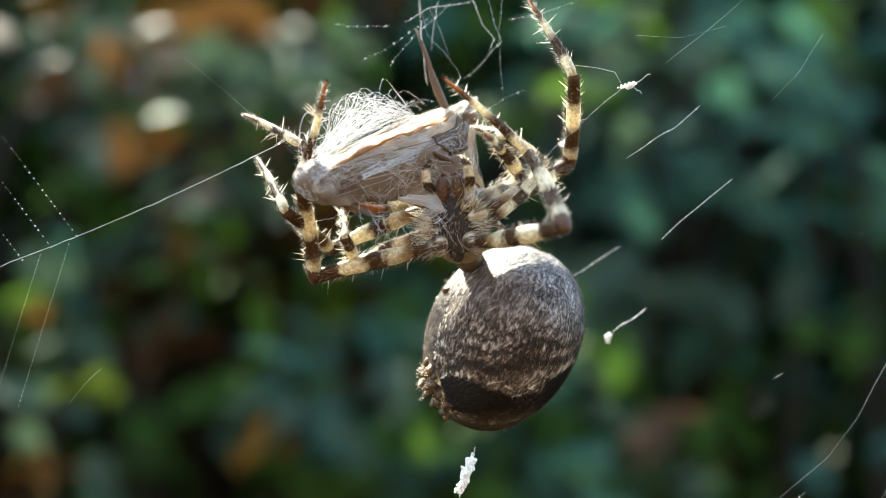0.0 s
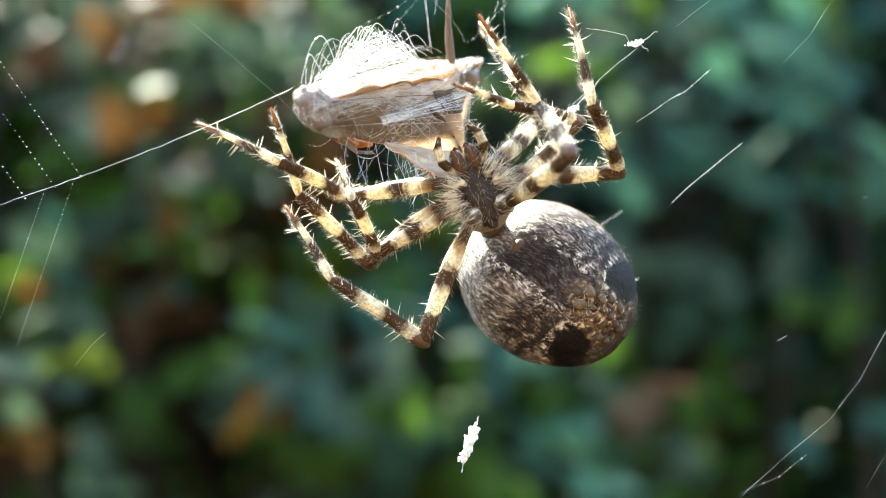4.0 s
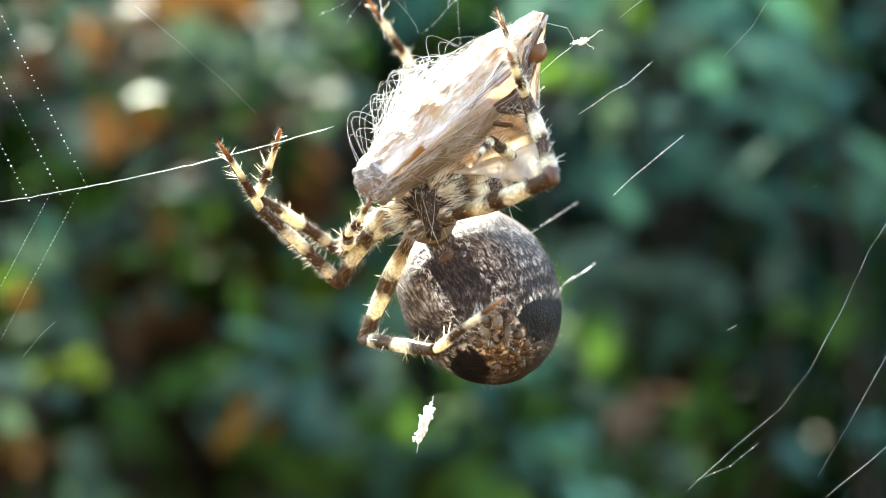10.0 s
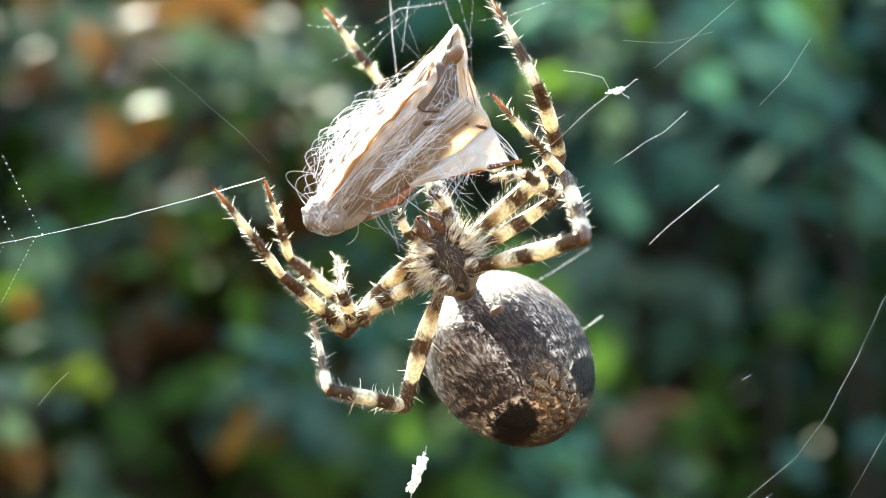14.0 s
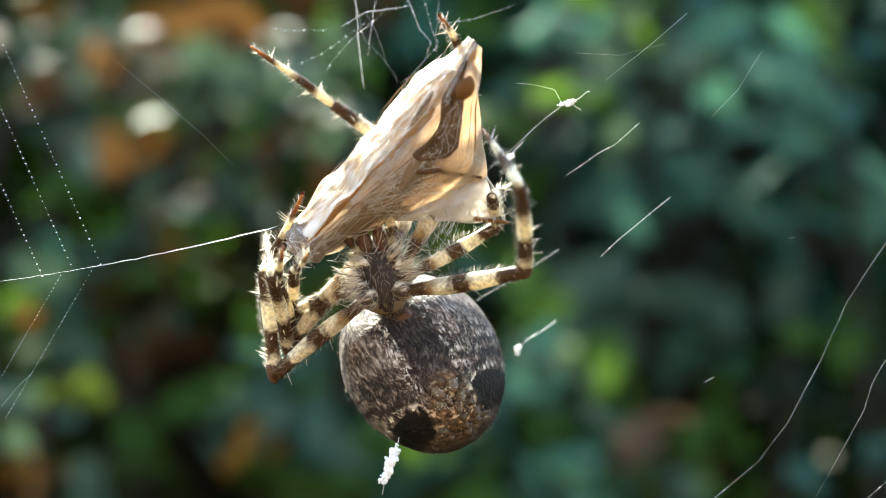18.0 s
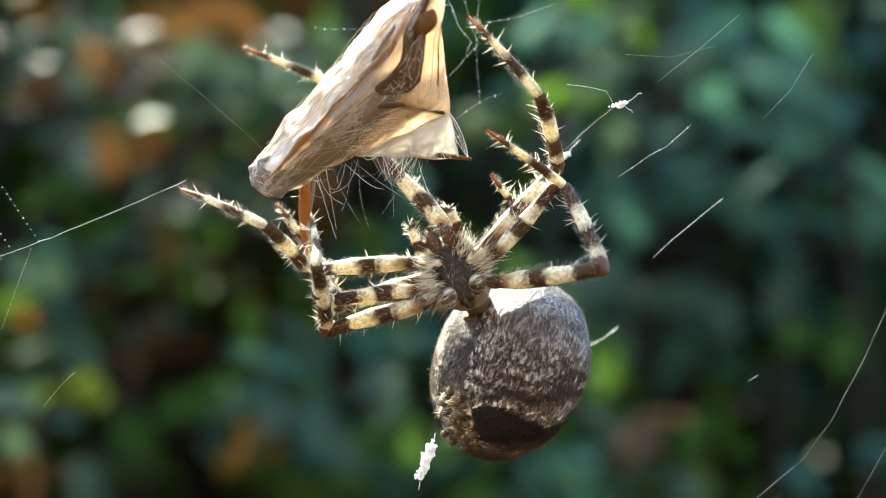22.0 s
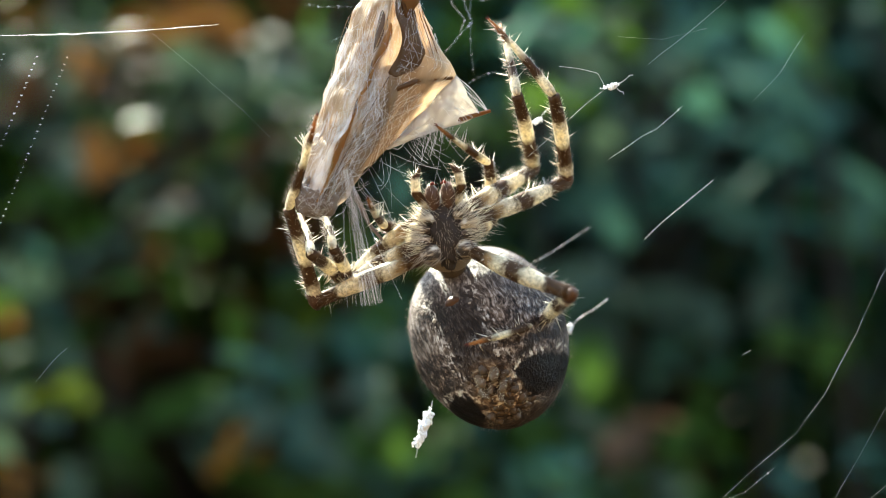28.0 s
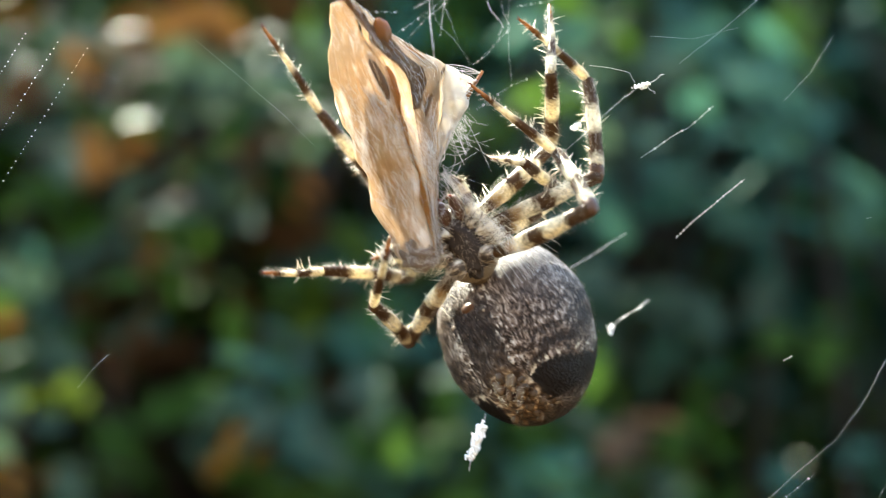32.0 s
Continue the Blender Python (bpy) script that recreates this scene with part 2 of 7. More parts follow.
def abdomen_material():
    m, nt, b, out = material("hairy_grey_brown_abdomen")
    o = coords(nt)
    sep = nt.nodes.new("ShaderNodeSeparateXYZ")
    nt.links.new(o, sep.inputs[0])
    mm = [maths(nt, "MULTIPLY", sep.outputs[i], 1000.0) for i in range(3)]
    # the markings follow the belly, which slants to the long axis
    ca, sa = math.cos(PITCH), math.sin(PITCH)
    mm[1:] = [maths(nt, "ADD", maths(nt, "MULTIPLY", mm[1], ca), maths(nt, "MULTIPLY", mm[2], sa)),
              maths(nt, "SUBTRACT", maths(nt, "MULTIPLY", mm[2], ca), maths(nt, "MULTIPLY", mm[1], sa))]
    wob = maths(nt, "SUBTRACT", noise_tex(nt, o, 700.0, 4.0), 0.5)
    wob2 = maths(nt, "SUBTRACT", noise_tex(nt, o, 2600.0, 4.0), 0.5)
    x = maths(nt, "ADD", mm[0], maths(nt, "MULTIPLY", wob, 1.6))
    z = maths(nt, "ADD", mm[2], maths(nt, "MULTIPLY", wob2, 1.5))
    # speckled hair coat, its tufts lie along the body
    mp = nt.nodes.new("ShaderNodeMapping")
    mp.inputs["Scale"].default_value = (1, 1, 0.34)
    warp = nt.nodes.new("ShaderNodeTexNoise")
    warp.inputs["Scale"].default_value = 420.0
    nt.links.new(o, warp.inputs["Vector"])
    off = nt.nodes.new("ShaderNodeVectorMath")
    off.operation = "MULTIPLY_ADD"
    nt.links.new(warp.outputs["Color"], off.inputs[0])
    off.inputs[1].default_value = (0.0014, 0.0014, 0.0014)
    nt.links.new(o, off.inputs[2])
    nt.links.new(off.outputs[0], mp.inputs[0])
    streak = noise_tex(nt, mp.outputs[0], 5600.0, 4.0, 0.68)
    blotch = noise_tex(nt, o, 520.0, 5.0, 0.65)
    broad = noise_tex(nt, o, 210.0, 2.0, 0.5)
    tone = maths(nt, "ADD", maths(nt, "MULTIPLY", streak, 0.62), maths(nt, "MULTIPLY", blotch, 0.38))
    coat = ramp(nt, tone, ((0.40, (0.005, 0.003, 0.002)), (0.465, (0.034, 0.021, 0.014)), (0.53, (0.135, 0.098, 0.074)), (0.61, (0.36, 0.305, 0.26))))
    grey = ramp(nt, tone, ((0.40, (0.012, 0.010, 0.010)), (0.47, (0.075, 0.065, 0.064)), (0.54, (0.175, 0.158, 0.155)), (0.62, (0.40, 0.375, 0.36))))
    crest = node(nt, "ShaderNodeMapRange", i0=maths(nt, "ADD", sep.outputs[2], maths(nt, "MULTIPLY", wob, 0.004)), i1=0.0002, i2=0.0034).outputs[0]
    coat = mix(nt, crest, coat, grey)
    coat = mix(nt, ramp(nt, broad, ((0.46, (0, 0, 0)), (0.62, (0.5, 0.5, 0.5)))), coat, (0.060, 0.043, 0.033))

    def soft(v, edge, width):
        n = nt.nodes.new("ShaderNodeMapRange")
        n.clamp = True
        nt.links.new(v, n.inputs[0])
        n.inputs[1].default_value, n.inputs[2].default_value = edge - width, edge + width
        return n.outputs[0]

    belly = maths(nt, "SUBTRACT", 1.0, soft(mm[1], -1.2, 0.8))
    # dark median field of the belly with light side marks
    ax = maths(nt, "ABSOLUTE", x)
    mid = maths(nt, "MULTIPLY", maths(nt, "SUBTRACT", 1.0, soft(ax, 1.35, 0.3)), soft(z, -1.9, 0.5))
    mid = maths(nt, "MULTIPLY", maths(nt, "MULTIPLY", mid, belly), maths(nt, "SUBTRACT", 1.0, soft(z, 3.6, 0.5)))
    ribs = soft(maths(nt, "SINE", maths(nt, "MULTIPLY", z, 4.2)), 0.35, 0.5)
    inner = mix(nt, maths(nt, "MULTIPLY", ribs, soft(blotch, 0.60, 0.05)), mix(nt, 0.86, coat, (0.009, 0.005, 0.004)), (0.20, 0.145, 0.10))
    col = mix(nt, maths(nt, "MULTIPLY", mid, 0.9), coat, inner)
    side = maths(nt, "MULTIPLY", maths(nt, "SUBTRACT", 1.0, soft(maths(nt, "ABSOLUTE", maths(nt, "SUBTRACT", ax, 1.5)), 0.30, 0.16)), belly)
    lumps = noise_tex(nt, o, 2600.0, 3.0, 0.6)
    spots = maths(nt, "MULTIPLY", soft(maths(nt, "ADD", maths(nt, "MULTIPLY", lumps, 0.45), maths(nt, "MULTIPLY", streak, 0.55)), 0.545, 0.03), soft(z, -1.6, 0.3))
    col = mix(nt, maths(nt, "MULTIPLY", maths(nt, "MULTIPLY", maths(nt, "MULTIPLY", side, spots), soft(z, -1.2, 0.3)), 0.8), col, (0.50, 0.45, 0.39))
    # thin dark scalloped bands on the flanks
    scal = maths(nt, "ADD", z, maths(nt, "MULTIPLY", maths(nt, "SINE", maths(nt, "MULTIPLY", mm[0], 3.4)), 0.22))
    flank = soft(ax, 1.7, 0.4)
    for centre, half, wide in ((-1.15, 0.30, 0.13), (-0.25, 0.20, 0.13), (0.6, 0.12, 0.11)):
        bandf = maths(nt, "SUBTRACT", 1.0, soft(maths(nt, "ABSOLUTE", maths(nt, "SUBTRACT", scal, centre)), half, wide))
        col = mix(nt, maths(nt, "MULTIPLY", maths(nt, "MULTIPLY", bandf, flank), 0.9), col, (0.012, 0.007, 0.005))
    # a large black patch on either side of the rear, with pale specks on the rim
    dx = maths(nt, "SUBTRACT", ax, 2.55)
    dz = maths(nt, "ADD", z, 3.0)
    rr = maths(nt, "SQRT", maths(nt, "ADD", maths(nt, "MULTIPLY", dx, dx), maths(nt, "MULTIPLY", dz, dz)))
    patch = maths(nt, "SUBTRACT", 1.0, soft(rr, 1.32, 0.14))
    col = mix(nt, maths(nt, "MULTIPLY", patch, 0.98), col, (0.005, 0.003, 0.002))
    rim = maths(nt, "MULTIPLY", maths(nt, "SUBTRACT", 1.0, soft(maths(nt, "ABSOLUTE", maths(nt, "SUBTRACT", rr, 1.58)), 0.12, 0.10)), soft(wob2, 0.06, 0.03))
    col = mix(nt, maths(nt, "MULTIPLY", rim, 0.8), col, (0.62, 0.55, 0.42))
    tz = maths(nt, "MULTIPLY", maths(nt, "ADD", z, 2.6), 0.68)
    tan_r = maths(nt, "SQRT", maths(nt, "ADD", maths(nt, "MULTIPLY", x, x), maths(nt, "MULTIPLY", tz, tz)))
    field = maths(nt, "MULTIPLY", maths(nt, "SUBTRACT", 1.0, soft(tan_r, 1.35, 0.25)), belly)
    mottle = ramp(nt, lumps, ((0.40, (0.018, 0.010, 0.006)), (0.50, (0.085, 0.050, 0.028)), (0.58, (0.20, 0.125, 0.07)), (0.66, (0.52, 0.40, 0.27))))
    col = mix(nt, maths(nt, "MULTIPLY", field, 0.85), col, mottle)
    rear = maths(nt, "SUBTRACT", 1.0, soft(z, -4.0, 0.35))
    col = mix(nt, maths(nt, "MULTIPLY", rear, 0.75), col, (0.022, 0.015, 0.011))
    nt.links.new(col, b.inputs["Base Color"])
    b.inputs["Roughness"].default_value = 0.45
    b.inputs["Specular IOR Level"].default_value = 0.09
    bump(nt, b, maths(nt, "ADD", streak, maths(nt, "MULTIPLY", blotch, 2.0)), 0.00016, 0.9)
    return m


ABDOMEN = abdomen_material()


def wing_material(name, white):
    m, nt, b, out = material(name)
    o = coords(nt)
    mp = nt.nodes.new("ShaderNodeMapping")
    mp.inputs["Scale"].default_value = (1, 1, 0.10)
    nt.links.new(o, mp.inputs[0])
    vein = noise_tex(nt, mp.outputs[0], 620.0, 4.0, 0.55)
    fine = noise_tex(nt, mp.outputs[0], 5200.0, 3.0, 0.6)
    patch = noise_tex(nt, o, 210.0, 4.0, 0.65)
    mf = nt.nodes.new("ShaderNodeMapping")
    mf.inputs["Scale"].default_value = (1, 1, 0.26)
    mf.inputs["Rotation"].default_value = (0, 0.22, 0)
    nt.links.new(o, mf.inputs[0])
    film = maths(nt, "ADD", maths(nt, "MULTIPLY", noise_tex(nt, mf.outputs[0], 420.0, 4.0, 0.6), 0.5), maths(nt, "MULTIPLY", noise_tex(nt, mf.outputs[0], 2600.0, 5.0, 0.7), 0.5))
    sep = nt.nodes.new("ShaderNodeSeparateXYZ")
    nt.links.new(o, sep.inputs[0])
    outer = node(nt, "ShaderNodeMapRange", i0=sep.outputs[0], i1=0.0024, i2=0.0048).outputs[0]
    col = ramp(nt, vein, ((0.34, (0.19, 0.095, 0.035)), (0.44, (0.44, 0.26, 0.10)), (0.54, (0.59, 0.39, 0.20)), (0.70, (0.69, 0.54, 0.36))))
    pale = ramp(nt, vein, ((0.34, (0.26, 0.15, 0.065)), (0.46, (0.52, 0.37, 0.20)), (0.60, (0.68, 0.54, 0.37))))
    col = mix(nt, outer, col, pale)
    # brown and amber stains of the body under the wing
    blot = noise_tex(nt, mf.outputs[0], 330.0, 3.0, 0.55)
    stain = ramp(nt, patch, ((0.36, (0.11, 0.062, 0.032)), (0.50, (0.30, 0.17, 0.075)), (0.62, (0.58, 0.33, 0.13))))
    share = ramp(nt, blot, ((0.50, (1, 1, 1)), (0.61, (0, 0, 0))))
    col = mix(nt, maths(nt, "MULTIPLY", share, 0.85 - 1.1 * white), col, stain)
    # grey, matted silk towards the head end
    near = node(nt, "ShaderNodeMapRange", i0=sep.outputs[2], i1=0.0042, i2=0.0004).outputs[0]
    col = mix(nt, maths(nt, "MULTIPLY", near, 0.75 - 0.55 * white), col, mix(nt, film, (0.16, 0.115, 0.09), (0.50, 0.45, 0.42)))
    col = mix(nt, maths(nt, "MULTIPLY", fine, 0.18), col, (0.30, 0.21, 0.13))
    cover, shade = film, 0.0
    if white < 0.3:
        # silk lies thick below the ridge, the dark body shows where it is thin
        span = maths(nt, "DIVIDE", sep.outputs[0], maths(nt, "ADD", maths(nt, "MULTIPLY", sep.outputs[2], 0.55), 0.0009))
        wavy = maths(nt, "ADD", span, maths(nt, "MULTIPLY", maths(nt, "SUBTRACT", blot, 0.5), 1.1))
        low = node(nt, "ShaderNodeMapRange", i0=wavy, i1=0.44, i2=0.60).outputs[0]
        edge = node(nt, "ShaderNodeMapRange", i0=wavy, i1=1.10, i2=0.96).outputs[0]
        fore = node(nt, "ShaderNodeMapRange", i0=sep.outputs[2], i1=0.0125, i2=0.0085).outputs[0]
        shade = maths(nt, "MULTIPLY", maths(nt, "MULTIPLY", low, edge), fore)
        col = mix(nt, maths(nt, "MULTIPLY", shade, 0.78), col, mix(nt, vein, (0.05, 0.03, 0.02), (0.26, 0.17, 0.10)))
        thick = node(nt, "ShaderNodeMapRange", i0=wavy, i1=0.70, i2=0.30).outputs[0]
        cover = maths(nt, "ADD", film, maths(nt, "MULTIPLY", thick, 0.08))
    lo = 0.64 - 0.40 * white
    col = mix(nt, ramp(nt, cover, ((lo, (0, 0, 0)), (lo + 0.12, (0.88, 0.88, 0.88)))), col, (0.82, 0.80, 0.785))
    nt.links.new(col, b.inputs["Base Color"])
    b.inputs["Roughness"].default_value = 0.45
    b.inputs["Specular IOR Level"].default_value = 0.3
    bump(nt, b, maths(nt, "ADD", maths(nt, "ADD", vein, film), maths(nt, "MULTIPLY", fine, 0.5)), 0.00030, 1.0)
    see_through(nt, b, out, mix(nt, maths(nt, "MULTIPLY", shade, 0.75), mix(nt, 0.45, col, (0.76, 0.69, 0.60)), (0.15, 0.10, 0.065)), 0.36 if white > 0.3 else 0.55)
    return m


WING = wing_material("straw_brown_wing", 0.10)
WING_SILKED = wing_material("silk_coated_wing", 0.40)
SILK_WEB = simple("mottled_silk_web", (0.50, 0.46, 0.42), 0.5, 1500.0, 0.75, 0.0001, 0.4, (0.72, 0.68, 0.62))


def fibre_material():
    m, nt, b, out = material("straw_and_brown_fibre")
    isl = nt.nodes.new("ShaderNodeNewGeometry").outputs["Random Per Island"]
    col = ramp(nt, isl, ((0.0, (0.20, 0.11, 0.05)), (0.30, (0.44, 0.28, 0.13)), (0.60, (0.64, 0.50, 0.34)), (1.0, (0.83, 0.78, 0.71))))
    col = mix(nt, maths(nt, "MULTIPLY", noise_tex(nt, coords(nt), 1800.0, 3.0), 0.25), col, (0.15, 0.09, 0.05))
    nt.links.new(col, b.inputs["Base Color"])
    b.inputs["Roughness"].default_value = 0.45
    see_through(nt, b, out, col, 0.35)
    return m


FIBRE = fibre_material()
WING_BAND = simple("brown_wing_margin", (0.30, 0.15, 0.05), 0.5, 500.0, 0.45, 0.0001, 0.45, (0.70, 0.36, 0.09))


# ---- mesh helpers ----
def part(name, bm, mat, parent=None, label="", smooth=True):
    me = bpy.data.meshes.new(name)
    if smooth:
        for f in bm.faces:
            f.smooth = True
    bm.to_mesh(me)
    bm.free()
    me.materials.append(mat)
    ob = new(name, me)
    ob.parent = parent
    if label:
        ob["label"] = label
    return ob


def raw(name, verts, faces, mat, parent=None, label="", smooth=True):
    me = bpy.data.meshes.new(name)
    me.from_pydata(verts, [], faces)
    if smooth:
        me.polygons.foreach_set("use_smooth", [True] * len(faces))
    me.materials.append(mat)
    ob = new(name, me)
    ob.parent = parent
    if label:
        ob["label"] = label
    return ob


def thing(name, label, category, group="", kind="", at=(0, 0, 0)):
    ob = new(name)
    ob.empty_display_size = 0.002
    ob.location = at
    return tagged(ob, label, category, group, kind)


def tube(bm, pts, radii, segs=8, caps=True):
    pts = [Vector(p) for p in pts]
    n = len(pts)
    side = None
    rings = []
    for i, p in enumerate(pts):
        d = (pts[min(i + 1, n - 1)] - pts[max(i - 1, 0)]).normalized()
        if side is None:
            side = d.orthogonal().normalized()
        side = (side - d * side.dot(d)).normalized()
        up = d.cross(side)
        r = radii[i] if hasattr(radii, "__len__") else radii
        rings.append([bm.verts.new(p + (side * math.cos(a) + up * math.sin(a)) * r) for a in (math.tau * k / segs for k in range(segs))])
    for a, b in zip(rings, rings[1:]):
        for k in range(segs):
            bm.faces.new((a[k], a[(k + 1) % segs], b[(k + 1) % segs], b[k]))
    if caps:
        bm.faces.new(rings[0][::-1])
        bm.faces.new(rings[-1])
    return bm


def blob(bm, centre, radii, u=20, v=12, rough=0.0, freq=1.0, turn=None):
    """A rounded body; rough: how far its skin is uneven, as a share of the radius."""
    r = bmesh.ops.create_uvsphere(bm, u_segments=u, v_segments=v, radius=1.0)
    for vt in r["verts"]:
        k = 1 + rough * noise.noise(vt.co * freq + Vector(centre) * 900)
        p = Vector((vt.co.x * radii[0], vt.co.y * radii[1], vt.co.z * radii[2])) * k
        if turn:
            p = turn @ p
        vt.co = p + Vector(centre)
    return bm


def hairs(rng, roots, length, width, lean, spread):
    """Fine three-sided hairs. roots: pairs of place and outward normal; lean: the way they lie."""
    verts, faces = [], []
    for p, nrm in roots:
        d = (nrm + Vector(lean) + Vector((rng.uniform(-1, 1), rng.uniform(-1, 1), rng.uniform(-1, 1))) * spread).normalized()
        a = d.orthogonal().normalized()
        b = d.cross(a)
        ln = length * rng.uniform(0.6, 1.25)
        i = len(verts)
        for k in range(3):
            t = math.tau * k / 3
            verts.append(p - d * 0.00002 + (a * math.cos(t) + b * math.sin(t)) * width)
        verts.append(p + d * ln)
        faces += [(i, i + 1, i + 3), (i + 1, i + 2, i + 3), (i + 2, i, i + 3)]
    return verts, faces


def aim(p, q, near=(0, -1, 0)):
    """The pose at p whose z axis points to q, with its -y side turned towards near."""
    z = (Vector(q) - Vector(p)).normalized()
    y = -Vector(near)
    x = y.cross(z)
    x = x.normalized() if x.length > 1e-6 else z.orthogonal().normalized()
    y = z.cross(x)
    return Matrix.Translation(p) @ Matrix((x, y, z)).transposed().to_4x4()


# ---- ground ----
def ground():
    bm = bmesh.new()
    n = 40
    grid = [[None] * (n + 1) for _ in range(n + 1)]
    for i in range(n + 1):
        for j in range(n + 1):
            s, t = (i / n * 2 - 1), (j / n * 2 - 1)
            x, y = 400 * s * abs(s) ** 3, 400 * t * abs(t) ** 3
            z = 0.03 * noise.noise((x * 1.3, y * 1.3, 0)) if abs(x) < 20 and abs(y) < 20 else 0
            grid[i][j] = bm.verts.new((x, y, z))
    for i in range(n):
        for j in range(n):
            bm.faces.new((grid[i][j], grid[i + 1][j], grid[i + 1][j + 1], grid[i][j + 1]))
    tagged(part("ground", bm, SOIL), "dark garden soil with leaf litter", "ground", kind="structure")


ground()


def fence():
    """A plain unseen timber fence, added behind the camera to block low sky light."""
    # closes the garden there; its brown bounces warm sunlight onto the spider's front
    wood = simple("added_fence_wood", (0.17, 0.115, 0.07), 0.8, 6.0, 0.55, 0.002)
    fn = tagged(new("added_fence_south"), "plain weathered timber fence", "fence", kind="structure")
    fn.location = (0, -1.5, 0)
    bm = bmesh.new()
    bmesh.ops.create_cube(bm, size=1.0)
    for v in bm.verts:
        v.co = Vector((v.co.x * 0.148, v.co.y * 0.022, (v.co.z + 0.5) * 2.0))
    bmesh.ops.bevel(bm, geom=bm.edges, offset=0.003, segments=1, affect="EDGES")
    board = part("board", bm, wood, fn, smooth=False)
    board.location = (-3.6, 0, -0.03)
    for k in range(1, 49):
        ob = new("board", board.data)
        ob.parent, ob.location = fn, (-3.6 + 0.15 * k, 0.004 * (k % 2), -0.03)
    bm = bmesh.new()
    for z in (0.4, 1.6):
        tube(bm, [(-3.7, -0.045, z), (3.7, -0.045, z)], 0.035, 4)
    part("rail", bm, wood, fn, smooth=False)


fence()


# ---- shrubs behind the web ----
def leaf_mesh(name, mat, length, width, fold, curl):
    verts, faces = [], []
    rows = 6
    for i in range(rows + 1):
        t = i / rows
        w = width * 0.5 * (math.sin(math.pi * t ** 0.8)) ** 0.8 + 0.0006
        z = -curl * t * t * length
        verts += [(-w, t * length, z + fold * w), (0, t * length, z), (w, t * length, z + fold * w)]
    for i in range(rows):
        a = i * 3
        faces += [(a, a + 1, a + 4, a + 3), (a + 1, a + 2, a + 5, a + 4)]
    me = bpy.data.meshes.new(name)
    me.from_pydata(verts, [], faces)
    me.polygons.foreach_set("use_smooth", [True] * len(faces))
    me.materials.append(mat)
    return me


LEAF_MESH = {k: [leaf_mesh("leaf", m, ln, wd, f, c) for ln, wd, f, c in ((0.056, 0.028, 0.25, 0.2), (0.046, 0.026, 0.35, 0.1), (0.064, 0.030, 0.15, 0.35))]
             for k, m in LEAF.items()}
rng = random.Random(4)


def view_place(px, py, d):
    """A place d metres in front of the mean camera, at that part of the view (1568 x 882)."""
    return Vector(((px - 784) / 1892.7 * d, -0.0604 + d, 1.0 - (py - 441) / 1892.7 * d))


def region(px, py):
    """Which leaves grow there: mixed autumn leaves on one side, a bluish evergreen on the other."""
    r = rng.random()
    if px < 620:
        if py < 260:
            return "rust" if r < 0.36 else "pale" if r < 0.42 else "green" if r < 0.78 else "teal" if r < 0.92 else "lime"
        return "rust" if r < 0.15 else "green" if r < 0.60 else "teal" if r < 0.90 else "lime" if r < 0.93 else "pale"
    if px < 900:
        return "green" if r < 0.45 else "teal" if r < 0.82 else "rust"
    if py > 470:
        return "green" if r < 0.66 else "teal" if r < 0.94 else "rust"
    return "teal" if r < 0.70 else "green" if r < 0.97 else "rust"


def put_leaf(kind, place, normal, tip, plant, size=1.0):
    n = Vector(normal).normalized()
    y = Vector(tip)
    y = (y - n * y.dot(n)).normalized()
    x = y.cross(n)
    ob = new("leaf", rng.choice(LEAF_MESH[kind]))
    ob.parent = plant
    m = Matrix((x, y, n)).transposed().to_4x4()
    ob.matrix_basis = Matrix.Translation(Vector(place) - plant.location - y * 0.025 * size) @ m @ Matrix.Scale(size, 4)


PLANTS = [
    ("autumn_shrub", -0.34, 0.66, "autumn shrub with mixed green and rust-brown leaves"),
    ("autumn_shrub", -0.16, 0.74, "shrub with green leaves turning rust and amber"),
    ("leafy_shrub", 0.0, 0.80, "dark green leafy shrub with a bare trunk"),
    ("evergreen_shrub", 0.17, 0.74, "bluish-green evergreen shrub with small leaves"),
    ("evergreen_shrub", 0.36, 0.66, "bluish-green evergreen shrub in half shade"),
]
plants = []
for nm, x, y, lb in PLANTS:
    pl = thing(nm, lb, "shrub", "shrubs behind the web", at=(x, y, 0))
    bm = bmesh.new()
    for s in range(3):
        dx = (s - 1) * 0.05
        tube(bm, [(dx * 0.3, 0, -0.05), (dx, 0.03 * s, 0.5), (dx * 1.6, 0.02 - 0.03 * s, 1.0), (dx * 2.4, 0.02, 1.42)], (0.010, 0.007, 0.005, 0.002), 7)
    part("stem", bm, BARK, pl)
    plants.append(pl)


def cluster(px, py, d, count, kind=None, size=1.0, up=0.5):
    c = view_place(px, py, d)
    pl = min(plants, key=lambda p: abs(p.location.x - c.x))
    base = Vector((pl.location.x, pl.location.y, max(0.3, c.z - 0.16)))
    mid = (base + c) / 2 + Vector((0, 0.01, 0.03))
    bm = bmesh.new()
    tube(bm, [base - pl.location, mid - pl.location, c - pl.location], (0.004, 0.0025, 0.0012), 5)
    part("twig", bm, BARK, pl)
    for _ in range(count):
        off = Vector((rng.gauss(0, 0.022), rng.gauss(0, 0.03), rng.gauss(0, 0.018)))
        nrm = Vector((rng.gauss(0, 0.6), rng.gauss(-0.45, 0.5), up + rng.random()))
        tip = Vector((rng.gauss(0, 1), rng.gauss(-0.2, 0.5), rng.gauss(-0.3, 0.6)))
        put_leaf(kind or region(px, py), c + off * size, nrm, tip, pl, size * rng.uniform(0.7, 1.25))


